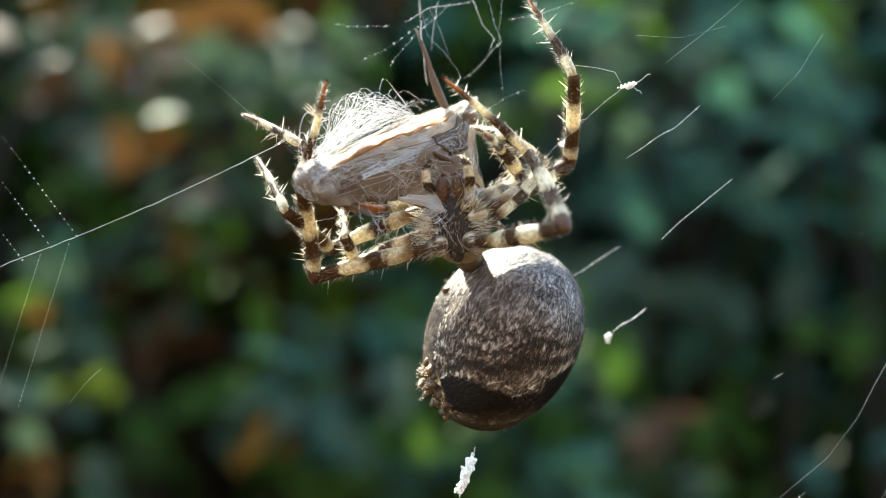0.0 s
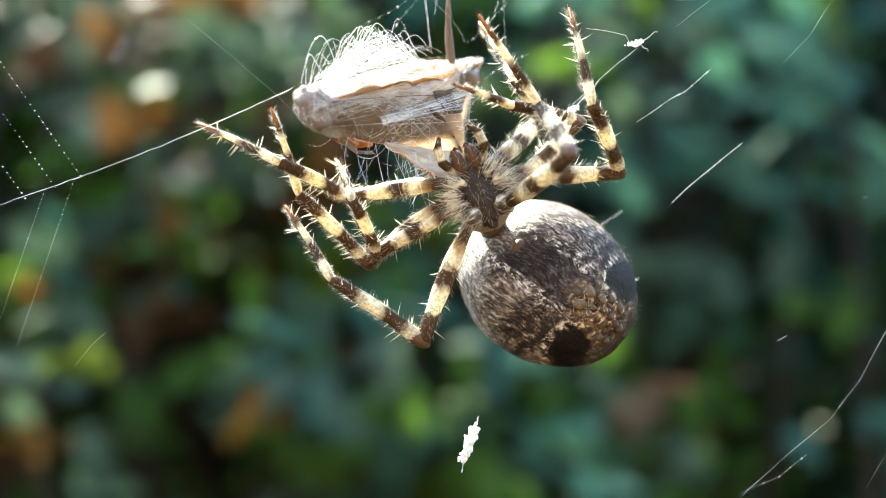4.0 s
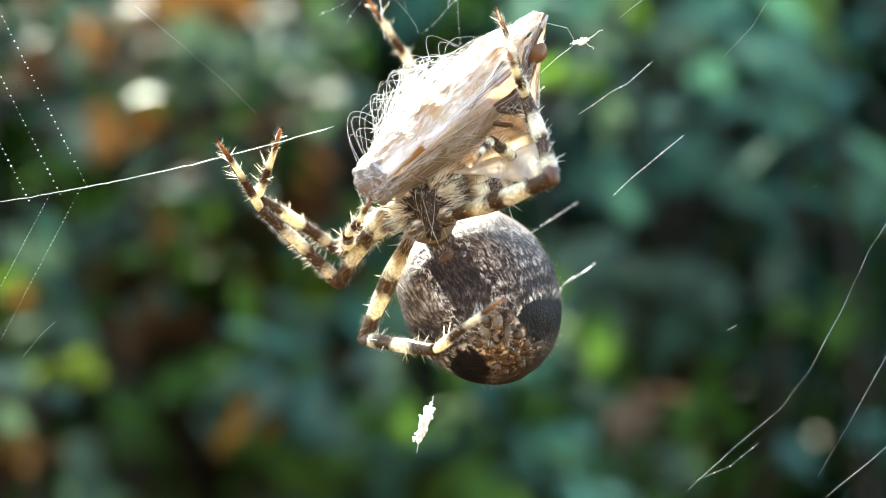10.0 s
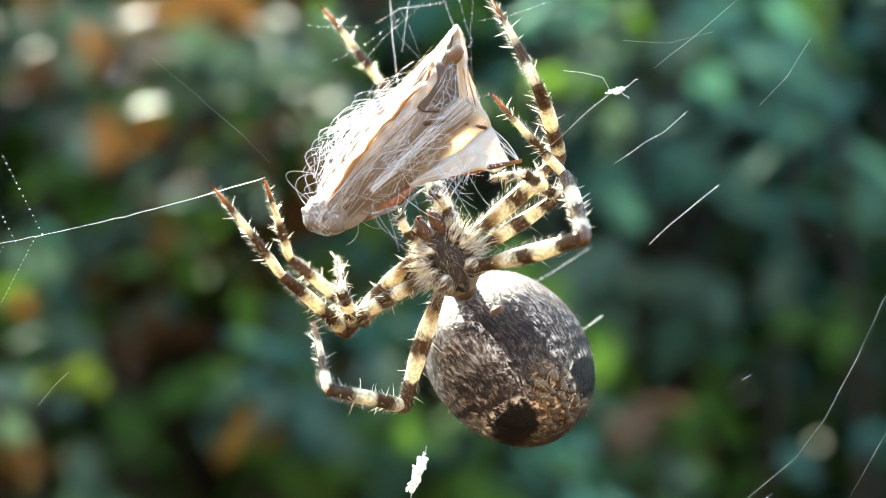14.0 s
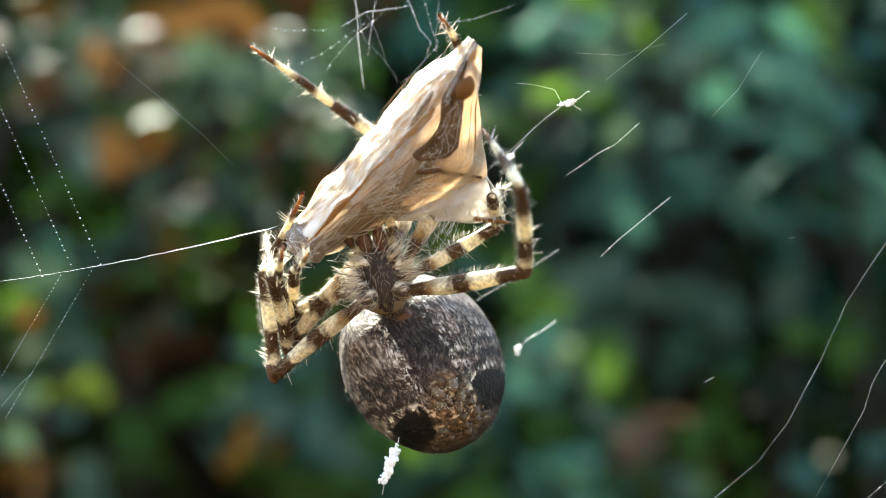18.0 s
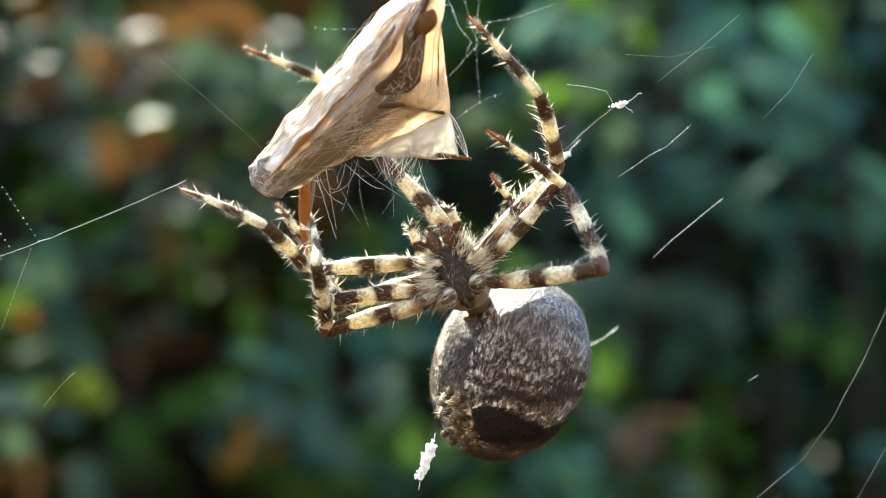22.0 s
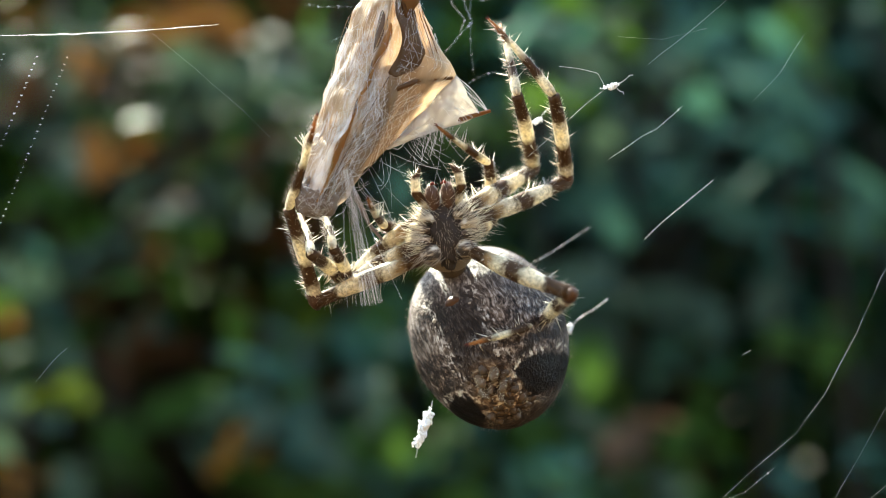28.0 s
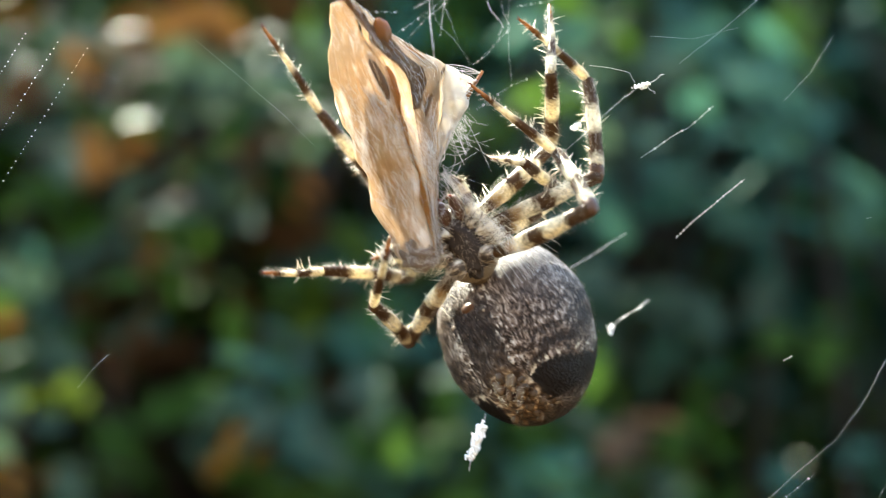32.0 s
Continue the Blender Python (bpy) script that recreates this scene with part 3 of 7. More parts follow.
# the shaded inside of the shrubs
for j in range(9):
    for i in range(15):
        px, py = -70 + i * 122 + rng.uniform(-45, 45), -50 + j * 122 + rng.uniform(-40, 40)
        if px < 440 and 560 < py < 800 and (i + j) % 2:
            continue
        deep = rng.uniform(0.80, 0.98)
        cluster(px, py, deep, 7, None, rng.uniform(0.7, 1.0), 0.3)
# sprays of the autumn shrubs that stand out into the light
for px, py, d, n, kind, size in (
        (130, 60, 0.62, 4, "pale", 0.60), (195, 30, 0.60, 3, "pale", 0.45), (180, 190, 0.58, 3, "pale", 0.5), (345, 165, 0.62, 3, "pale", 0.5),
        (300, 70, 0.60, 4, "rust", 0.7), (375, 75, 0.62, 5, "rust", 0.8), (520, 40, 0.80, 5, "rust", 0.9), (560, 25, 0.78, 4, "rust", 0.8),
        (415, 145, 0.58, 5, "pale", 0.6), (470, 100, 0.60, 3, "pale", 0.5), (600, 130, 0.66, 4, "green", 0.7), (430, 300, 0.66, 5, "rust", 0.6)):
    cluster(px, py, d, n, kind, size, 0.2)
for px, py, d, n, kind, size in (
        (80, 470, 0.52, 4, "pale", 0.45), (30, 530, 0.56, 3, "rust", 0.6), (140, 590, 0.46, 3, "pale", 0.42), (110, 630, 0.44, 3, "pale", 0.38),
        (135, 672, 0.42, 3, "lime", 0.30), (95, 660, 0.44, 1, "lime", 0.26), (40, 690, 0.46, 3, "pale", 0.42), (165, 780, 0.42, 3, "pale", 0.46),
        (30, 805, 0.46, 2, "amber", 0.24), (95, 830, 0.46, 2, "amber", 0.22), (262, 560, 0.55, 4, "rust", 0.6), (315, 560, 0.55, 3, "rust", 0.4)):
    cluster(px, py, d, n, kind, size, 0.2)
for px, py, d, n, kind, size in (
        (450, 778, 0.42, 3, "amber", 0.28), (440, 700, 0.46, 3, "pale", 0.4), (520, 590, 0.5, 4, "lime", 0.38), (480, 650, 0.48, 3, "green", 0.5),
        (560, 700, 0.46, 4, "pale", 0.42), (640, 560, 0.5, 4, "teal", 0.5), (700, 820, 0.46, 4, "lime", 0.34), (570, 800, 0.5, 3, "rust", 0.5),
        (400, 480, 0.55, 4, "rust", 0.5), (560, 470, 0.55, 4, "green", 0.5), (300, 400, 0.60, 4, "green", 0.6), (150, 400, 0.60, 4, "green", 0.6)):
    cluster(px, py, d, n, kind, size, 0.2)
# sprays of the evergreens
for px, py, d, n, kind, size in (
        (1045, 120, 0.5, 3, "pale", 0.36), (1110, 215, 0.52, 3, "pale", 0.36), (860, 190, 0.6, 4, "green", 0.6), (1250, 250, 0.6, 6, "teal", 0.7),
        (1180, 290, 0.64, 5, "teal", 0.7), (1350, 150, 0.62, 6, "teal", 0.8), (1300, 60, 0.66, 5, "teal", 0.8), (1450, 60, 0.62, 5, "green", 0.7),
        (1100, 330, 0.62, 5, "teal", 0.7), (1380, 330, 0.6, 6, "teal", 0.8), (1540, 360, 0.6, 4, "green", 0.7), (960, 60, 0.66, 4, "teal", 0.7)):
    cluster(px, py, d, n, kind, size, 0.2)
for px, py, d, n, kind, size in (
        (1280, 540, 0.56, 7, "pale", 0.7), (1220, 600, 0.6, 5, "teal", 0.6), (1100, 660, 0.52, 3, "lime", 0.30), (1000, 660, 0.54, 5, "green", 0.5),
        (900, 710, 0.52, 5, "green", 0.5), (1140, 745, 0.46, 4, "pink", 0.42), (1100, 770, 0.46, 3, "pink", 0.36), (1050, 800, 0.5, 4, "pale", 0.5),
        (1220, 740, 0.54, 5, "green", 0.55), (1450, 560, 0.6, 5, "green", 0.6), (900, 850, 0.5, 4, "pale", 0.46), (1150, 850, 0.52, 4, "green", 0.5)):
    cluster(px, py, d, n, kind, size, 0.2)
for _ in range(34):
    px, py = rng.uniform(440, 1120), rng.uniform(430, 900)
    cluster(px, py, rng.uniform(0.54, 0.72), 5, rng.choice(("green", "pale", "teal", "green", "rust") if px < 760 else ("green", "green", "teal", "lime", "pale")), 0.7, 0.2)
for _ in range(22):
    cluster(rng.uniform(60, 520), rng.uniform(-20, 300), rng.uniform(0.56, 0.70), 4, rng.choice(("pale", "pale", "rust", "green", "rust")), 0.62, 0.2)
for _ in range(44):
    px, py = rng.uniform(380, 1120), rng.uniform(320, 900)
    cluster(px, py, rng.uniform(0.50, 0.64), 4, rng.choice(("green", "pale", "teal", "lime", "rust") if px < 760 else ("green", "teal", "lime", "pale")), 0.55, 0.2)
for _ in range(20):
    cluster(rng.uniform(-20, 420), rng.uniform(250, 560), rng.uniform(0.54, 0.68), 4, rng.choice(("green", "pale", "green", "teal", "rust")), 0.6, 0.2)
for _ in range(18):
    cluster(rng.uniform(740, 1180), rng.uniform(590, 900), rng.uniform(0.42, 0.50), 4, rng.choice(("green", "teal", "pale", "green")), 0.46, 0.3)
for _ in range(8):
    cluster(rng.uniform(480, 740), rng.uniform(620, 900), rng.uniform(0.42, 0.50), 4, rng.choice(("green", "pale", "teal")), 0.46, 0.3)
for px, py, d, kind in ((490, 100, 0.50, "pale"), (470, 125, 0.52, "pale"), (440, 200, 0.56, "green"), (500, 210, 0.54, "pale"), (480, 270, 0.52, "rust"), (430, 320, 0.52, "pale"),
                        (560, 170, 0.54, "pale"), (540, 300, 0.54, "rust"), (400, 250, 0.56, "green"), (590, 60, 0.54, "pale")):
    cluster(px, py, d, 5, kind, 0.5, 0.3)
rng.seed(7)
# waxy leaves that throw the sun back
HALF = (SUN + Vector((0, -1, 0))).normalized()
for px, py, size in ((62, 84, 0.13), (258, 185, 0.22), (242, 25, 0.2)):
    c = view_place(px, py, 0.38)
    pl = min(plants, key=lambda p: abs(p.location.x - c.x))
    put_leaf("gloss", c, HALF + Vector((rng.gauss(0, 0.03), 0, rng.gauss(0, 0.03))), (0.8, 0.1, 0.7), pl, size)


for px, py, d, kind in ((1000, 30, 0.60, "teal"), (1080, 20, 0.58, "green"), (1040, 90, 0.58, "teal"), (985, 140, 0.62, "green"), (240, 765, 0.50, "green"), (1470, 825, 0.55, "teal"),
                        (1120, 60, 0.56, "pale"), (1010, 70, 0.56, "pale")):
    cluster(px, py, d, 5, kind, 0.6, 0.3)


def foliage_mass():
    """The deep foliage of the hedge, too dense to count."""
    r = random.Random(9)
    base = LEAF_MESH["green"][0]
    src = np.empty(len(base.vertices) * 3)
    base.vertices.foreach_get("co", src)
    src = src.reshape(-1, 3)
    quads = np.array([list(p.vertices) for p in base.polygons])
    for name, mat, x0, x1, count in (("foliage", LEAF["green"], -1.7, 0.1, 8600), ("foliage", LEAF["teal"], -0.05, 1.7, 8600), ("foliage", LEAF["green"], -1.9, 1.9, 15000)):
        vs, fs = [], []
        for k in range(count):
            e = Euler((r.gauss(0.4, 0.6), r.gauss(0, 0.6), r.uniform(0, math.tau))).to_matrix()
            back = 0.55 if x0 < -1.8 else 0.0
            x = r.uniform(x0, x1)
            y = r.uniform(0.80, 1.35) + 0.10 * noise.noise((x * 2.5, 4.0, back))
            x += 0.25 * noise.noise((y * 6, 1.5, x0)) if abs(x) > 1.2 else 0
            top = 0.92 + 0.5 * y + back + 0.16 * noise.noise((x * 2.2, 9.0, back)) + 0.06 * noise.noise((x * 7, y * 7, 2.0))
            p = np.array((x, y + back, 0.02 + (top - 0.02) * r.random() ** 0.75))
            vs.append(src * r.uniform(0.8, 1.7) * (1 + back) @ np.array(e).T + p)
            fs.append(quads + k * len(src))
        ob = raw(name, np.concatenate(vs).tolist(), np.concatenate(fs).tolist(), mat)
        tagged(ob, "dense dark hedge foliage behind the shrubs", "foliage", kind="stuff")


foliage_mass()


# ---- the spider ----
LENGTHS = {"T": (7.4, 6.4, 6.0), "R1": (7.4, 6.2, 5.9), "R2": (6.0, 4.9, 4.6), "R4": (7.4, 6.2, 6.2),
           "L1": (5.6, 4.6, 4.2), "L2": (7.4, 6.4, 6.1), "L3": (6.8, 5.8, 5.3), "L4": (7.4, 6.2, 5.8)}
COXAE = {"T": (1.1, 1.25), "R1": (1.6, 0.55), "R2": (1.6, -0.25), "R4": (1.15, -1.1),
         "L2": (-1.1, 1.25), "L3": (-1.6, 0.55), "L1": (-1.6, -0.25), "L4": (-1.15, -1.1)}
SEGMENTS = (("femur", (0.34, 0.42, 0.54, 0.58, 0.52, 0.44, 0.45)), ("tibia", (0.40, 0.48, 0.40, 0.45, 0.44, 0.38, 0.36)),
            ("metatarsus", (0.30, 0.31, 0.27, 0.23, 0.20, 0.15, 0.08)))


def tube_roots(r, length, radii, count, z0=0.04, z1=0.97):
    out = []
    for _ in range(count):
        t = r.uniform(z0, z1)
        k = t * (len(radii) - 1)
        i = min(int(k), len(radii) - 2)
        rad = (radii[i] + (radii[i + 1] - radii[i]) * (k - i)) * M
        a = r.uniform(0, math.tau)
        n = Vector((math.cos(a), math.sin(a), 0))
        out.append((Vector((n.x * rad, n.y * rad, t * length)), n))
    return out


def leg_segment(kind, radii, length, spider, r, thin):
    ln = length * M
    bm = bmesh.new()
    n = len(radii)
    k = 3
    zs = [i / ((n - 1) * k) for i in range((n - 1) * k + 1)]
    prof = np.interp(zs, [i / (n - 1) for i in range(n)], radii)
    pts = [(0.10 * M * math.sin(z * 3.1), 0, z * ln) for z in zs]
    rad = [p * M * thin * (1 + 0.05 * noise.noise((z * 9, length, 1))) for z, p in zip(zs, prof)]
    rad[0] *= 0.7
    tube(bm, pts, rad, 12)
    seg = part(kind, bm, BAND[kind], spider)
    scaled = [v * thin for v in radii]
    v, f = hairs(r, tube_roots(r, ln, scaled, 420 if kind != "metatarsus" else 240), (0.42 if kind == "femur" else 0.36) * M, 0.008 * M, (0, 0, 0.9), 0.4)
    tagged(raw("hair", v, f, HAIR_GREY, seg), kind="stuff")
    count = {"femur": 9, "tibia": 22, "metatarsus": 14}[kind]
    v, f = hairs(r, tube_roots(r, ln, scaled, count, 0.12, 0.9), 0.72 * M, 0.034 * M, (0, 0, 0.45), 0.2)
    tagged(raw("bristle_coat", v, f, HAIR_PALE, seg, "stiff pale spines"), kind="stuff")
    if kind == "tibia":
        bm = blob(bmesh.new(), (0, 0, 0.35 * M), (0.47 * M * thin, 0.47 * M * thin, 0.85 * M), 12, 8, 0.08, 2)
        part("patella", bm, CHITIN, seg, "glossy brown knee joint")
    if kind == "metatarsus":
        bm = bmesh.new()
        for s in (-1, 1):
            tube(bm, [(0, 0, ln * 0.985), (s * 0.06 * M, 0.05 * M, ln + 0.12 * M), (s * 0.08 * M, -0.04 * M, ln + 0.26 * M)], (0.05 * M, 0.035 * M, 0.008 * M), 5)
        part("claw", bm, FANG, seg)
    return seg


def build_spider():
    r = random.Random(11)
    sp = thing("spider", "grey-brown orb spider with ringed legs hanging in its web", "spider")
    # forebody
    bm = blob(bmesh.new(), (0, 0.75 * M, 0.1 * M), (1.85 * M, 1.05 * M, 2.35 * M), 22, 14, 0.05, 2)
    part("carapace", bm, simple("grey_brown_carapace", (0.20, 0.15, 0.10), 0.5, 900.0, 0.4, 0.0001), sp)
    bm = bmesh.new()
    blob(bm, (0, -0.15 * M, 0), (0.98 * M, 0.56 * M, 1.75 * M), 28, 20, 0.42, 3.4)
    part("sternum", bm, STERNUM, sp, "dark brown breastplate")
    rt = []
    for _ in range(420):
        a, q = r.uniform(0, math.tau), r.uniform(0, 1) ** 0.5
        rt.append((Vector((math.cos(a) * 0.92 * q, -0.66 + 0.3 * q * q, math.sin(a) * 1.6 * q)) * M, Vector((math.cos(a) * 0.5, -0.8, math.sin(a) * 0.3))))
    v, f = hairs(r, rt, 0.42 * M, 0.009 * M, (0.1, 0.2, -1.2), 0.7)
    tagged(raw("hair", v[:len(v) // 2], f[:len(f) // 2], HAIR_GREY, sp, "short grey hair on the breastplate"), kind="stuff")
    bm = blob(bmesh.new(), (0, 0.2 * M, 1.55 * M), (0.5 * M, 0.4 * M, 0.4 * M), 12, 8, 0.1, 3)
    part("labium", bm, CHITIN, sp)
    for s in (-1, 1):
        bm = blob(bmesh.new(), (s * 0.46 * M, -0.25 * M, 2.15 * M), (0.44 * M, 0.55 * M, 0.85 * M), 12, 10, 0.06, 2)
        ch = part("chelicera", bm, CHITIN, sp, "brown jaw")
        bm = bmesh.new()
        tube(bm, [(s * 0.45 * M, -0.3 * M, 2.85 * M), (s * 0.32 * M, -0.5 * M, 3.0 * M), (s * 0.1 * M, -0.52 * M, 2.85 * M)], (0.15 * M, 0.1 * M, 0.02 * M), 6)
        part("fang", bm, FANG, ch, "dark red fang")
        rt = []
        for _ in range(70):
            n = Vector((r.gauss(0, 1), -abs(r.gauss(0, 1)), r.gauss(0, 1))).normalized()
            rt.append((Vector((s * 0.46 + n.x * 0.44, -0.25 + n.y * 0.55, 2.15 + n.z * 0.85)) * M, n))
        v, f = hairs(r, rt, 0.4 * M, 0.009 * M, (0, 0, 0.6), 0.3)
        tagged(raw("hair", v, f, HAIR_GREY, ch), kind="stuff")
        bm = bmesh.new()
        tube(bm, [(s * 0.85 * M, -0.1 * M, 1.7 * M), (s * 1.3 * M, -0.7 * M, 2.5 * M), (s * 1.25 * M, -0.9 * M, 3.3 * M), (s * 0.9 * M, -0.8 * M, 3.9 * M)],
             (0.26 * M, 0.30 * M, 0.26 * M, 0.10 * M), 9)
        pp = part("palp", bm, BAND["tibia"], sp, "short hairy feeler with pale rings")
        rt = []
        for _ in range(90):
            t = r.random()
            c = Vector((s * (0.95 + 0.35 * math.sin(t * 2.4)) * M, (-0.2 - 0.65 * t) * M, (1.8 + 2.0 * t) * M))
            n = Vector((r.gauss(0, 1), r.gauss(0, 1), r.gauss(0, 0.5))).normalized()
            rt.append((c + n * 0.22 * M, n))
        v, f = hairs(r, rt, 0.5 * M, 0.014 * M, (0, 0, 0.5), 0.3)
        tagged(raw("hair", v, f, HAIR_PALE, pp), kind="stuff")
    rt = []
    for _ in range(110):
        s = r.choice((-1, 1))
        z = r.uniform(-1.6, 1.7)
        x = s * r.uniform(0.75, 1.75) * (1 - 0.12 * abs(z))
        rt.append((Vector((x, -0.55 + 0.35 * abs(x) / 1.7 + r.gauss(0, 0.12), z)) * M, Vector((s * 1.3, -0.5, 0.5 * z)).normalized()))
    v, f = hairs(r, rt, 0.7 * M, 0.010 * M, (0, 0, 0.5), 0.5)
    tagged(raw("hair", v, f, HAIR_PALE, sp, "pale hair on the forebody"), kind="stuff")
    # the coxae, one at the root of each leg
    for leg, (x, z) in COXAE.items():
        d = Vector((x, 0, z * 0.8)).normalized()
        bm = bmesh.new()
        p = Vector((x, -0.35, z))
        w = 1.25 if z < -1 else 0.8
        tube(bm, [(p - d * 0.75) * M, (p - d * 0.5) * M, (p - d * 0.2) * M, p * M, (p + d * 0.3) * M, (p + d * 0.42) * M], [k * w * M for k in (0.22, 0.40, 0.50, 0.48, 0.40, 0.28)], 14)
        cx = part("coxa", bm, HIP, sp, "pale hip joint streaked with brown")
        rt = [(Vector((p.x + r.gauss(0, 0.3), p.y - 0.4, p.z + r.gauss(0, 0.3))) * M, Vector((r.gauss(0, 0.5), -1, r.gauss(0, 0.5))).normalized()) for _ in range(110)]
        v, f = hairs(r, rt, 0.75 * M, 0.010 * M, tuple(d * 2.6), 0.4)
        tagged(raw("hair", v, f, HAIR_GREY if z < -1 else HAIR_PALE, cx), kind="stuff")
    # abdomen: an egg, blunt in front, with shoulders and a drawn-in rear
    bm = bmesh.new()
    u, w = 64, 44
    rings = []
    for j in range(w + 1):
        th = math.pi * j / w
        z = math.cos(th)
        fat = math.sin(th) ** 0.92 * (1.0 + 0.05 * z)
        ring = []
        for i in range(u):
            a = math.tau * i / u
            x, y = math.cos(a), math.sin(a)
            k = 1 + 0.018 * noise.noise((x * 2.2, y * 2.2, z * 2.6)) + 0.008 * noise.noise((x * 7, y * 7, z * 7))
            ring.append(bm.verts.new((x * fat * 4.78 * M * k, y * fat * 4.55 * M * k, z * 5.75 * M * k)))
        rings.append(ring)
    for a, b in zip(rings, rings[1:]):
        for i in range(u):
            bm.faces.new((a[i], b[i], b[(i + 1) % u], a[(i + 1) % u]))
    bmesh.ops.remove_doubles(bm, verts=bm.verts, dist=1e-7)
    bmesh.ops.recalc_face_normals(bm, faces=bm.faces)
    roots = [(v.co.copy(), v.normal.copy()) for v in bm.verts]
    ab = part("abdomen", bm, ABDOMEN, sp, "round grey-brown hairy abdomen with dark scalloped bands")
    slant = Matrix.Rotation(PITCH, 3, "X")
    flat = [(slant.transposed() @ p / M, p, n) for p, n in roots]

    def bare(q):
        return q.y < -1 and q.z < -0.9 and (abs(q.x) < 1.3 or (abs(q.x) - 2.55) ** 2 + (q.z + 3.0) ** 2 < 1.5)

    coat = [(p, n) for q, p, n in flat if not bare(q)]
    pick = [r.choice(coat) for _ in range(2400)]
    pick = [(p + Vector((r.gauss(0, 0.16), r.gauss(0, 0.16), r.gauss(0, 0.16))) * M * 0.6, n) for p, n in pick]
    v, f = hairs(r, pick, 0.27 * M, 0.008 * M, (0, 0, -1.3), 0.4)
    tagged(raw("hair", v, f, HAIR_COAT, ab, "fine grey-brown hair"), kind="stuff")
    # rough skin round the spinnerets, and pale tufts beside the dark field of the belly
    low = [(q, p, n) for q, p, n in flat if q.y < -1.5 and abs(q.x) < 1.35 and -4.3 < q.z < -0.9]
    bm = bmesh.new()
    for q, p, n in r.sample(low, min(46, len(low))):
        k = r.uniform(0.08, 0.26) * M
        blob(bm, p - n * k * 0.25 + Vector((r.gauss(0, 0.12), 0, r.gauss(0, 0.12))) * M, (k * r.uniform(0.8, 1.8), k, k * r.uniform(0.8, 1.4)), 8, 6, 0.4, 3)
    tagged(part("rough_skin", bm, LUMP, ab, "rough brown skin round the spinnerets"), kind="stuff")
    side = [(q, p, n) for q, p, n in flat if q.y < -2 and 0.9 < abs(q.x) < 1.7 and -0.8 < q.z < 3.0]
    rim = [(q, p, n) for q, p, n in flat if q.y < -0.5 and 1.4 < (abs(q.x) - 2.55) ** 2 + (q.z + 3.0) ** 2 < 2.2 and q.z < -3.0]
    bm = bmesh.new()
    for q, p, n in r.sample(side, min(7, len(side))) + r.sample(rim, min(6, len(rim))):
        k = r.uniform(0.04, 0.10) * M
        blob(bm, p + Vector((r.gauss(0, 0.1), 0, r.gauss(0, 0.1))) * M, (k * r.uniform(0.9, 2.0), k * 0.7, k * r.uniform(0.8, 1.5)), 8, 6, 0.4, 3)
    tagged(part("pale_tuft", bm, SPECK, ab, "pale tufts on the belly"), kind="stuff")
    for dx, dz, s in ((-0.45, -1.3, 1.0), (0.45, -1.3, 1.0), (-0.62, -2.05, 0.85), (0.62, -2.05, 0.85), (-0.15, -1.85, 0.6), (0.2, -2.5, 0.6)):
        bm = bmesh.new()
        pts = [slant @ Vector((dx * k, -4.5 - 0.85 * t, dz - 0.55 * t)) * M for t, k in ((0, 1.15), (0.3, 1.1), (0.55, 0.95), (0.8, 0.8), (1, 0.66))]
        tube(bm, pts, [w * s * M for w in (0.36, 0.33, 0.28, 0.22, 0.08)], 10)
        for vt in bm.verts:
            vt.co += Vector((1, 0, 1)) * 0.05 * M * noise.noise(vt.co * 2600)
        sn = part("spinneret", bm, SPINNER, ab, "tan spinneret")
        rt = [(pts[2] + Vector((r.gauss(0, 0.22), -0.15, r.gauss(0, 0.22))) * M, Vector((r.gauss(0, 0.6), -1, r.gauss(0, 0.6))).normalized()) for _ in range(26)]
        v, f = hairs(r, rt, 0.3 * M, 0.010 * M, (0, 0, -0.5), 0.3)
        tagged(raw("hair", v, f, HAIR_PALE, sn), kind="stuff")
    bm = blob(bmesh.new(), (0, -4.3 * M, 0.9 * M), (0.55 * M, 0.45 * M, 0.35 * M), 12, 8, 0.2, 4)
    part("epigyne", bm, CHITIN, ab)
    bm = bmesh.new()
    tube(bm, [(0, 0.7 * M, -1.2 * M), (0, 1.4 * M, -1.7 * M), (0, 2.4 * M, -2.1 * M)], (0.95 * M, 0.85 * M, 0.8 * M), 10)
    part("pedicel", bm, COXA, sp, "short hairy waist")
    segs = {}
    for leg, ls in LENGTHS.items():
        thin = {"L1": 0.82, "R2": 0.82, "L2": 0.90, "L3": 0.88}.get(leg, 0.95)
        segs[leg] = [leg_segment(k, rad, ln, sp, r, thin) for (k, rad), ln in zip(SEGMENTS, ls)]
    return sp, ab, segs


spider, abdomen, leg_segments = build_spider()


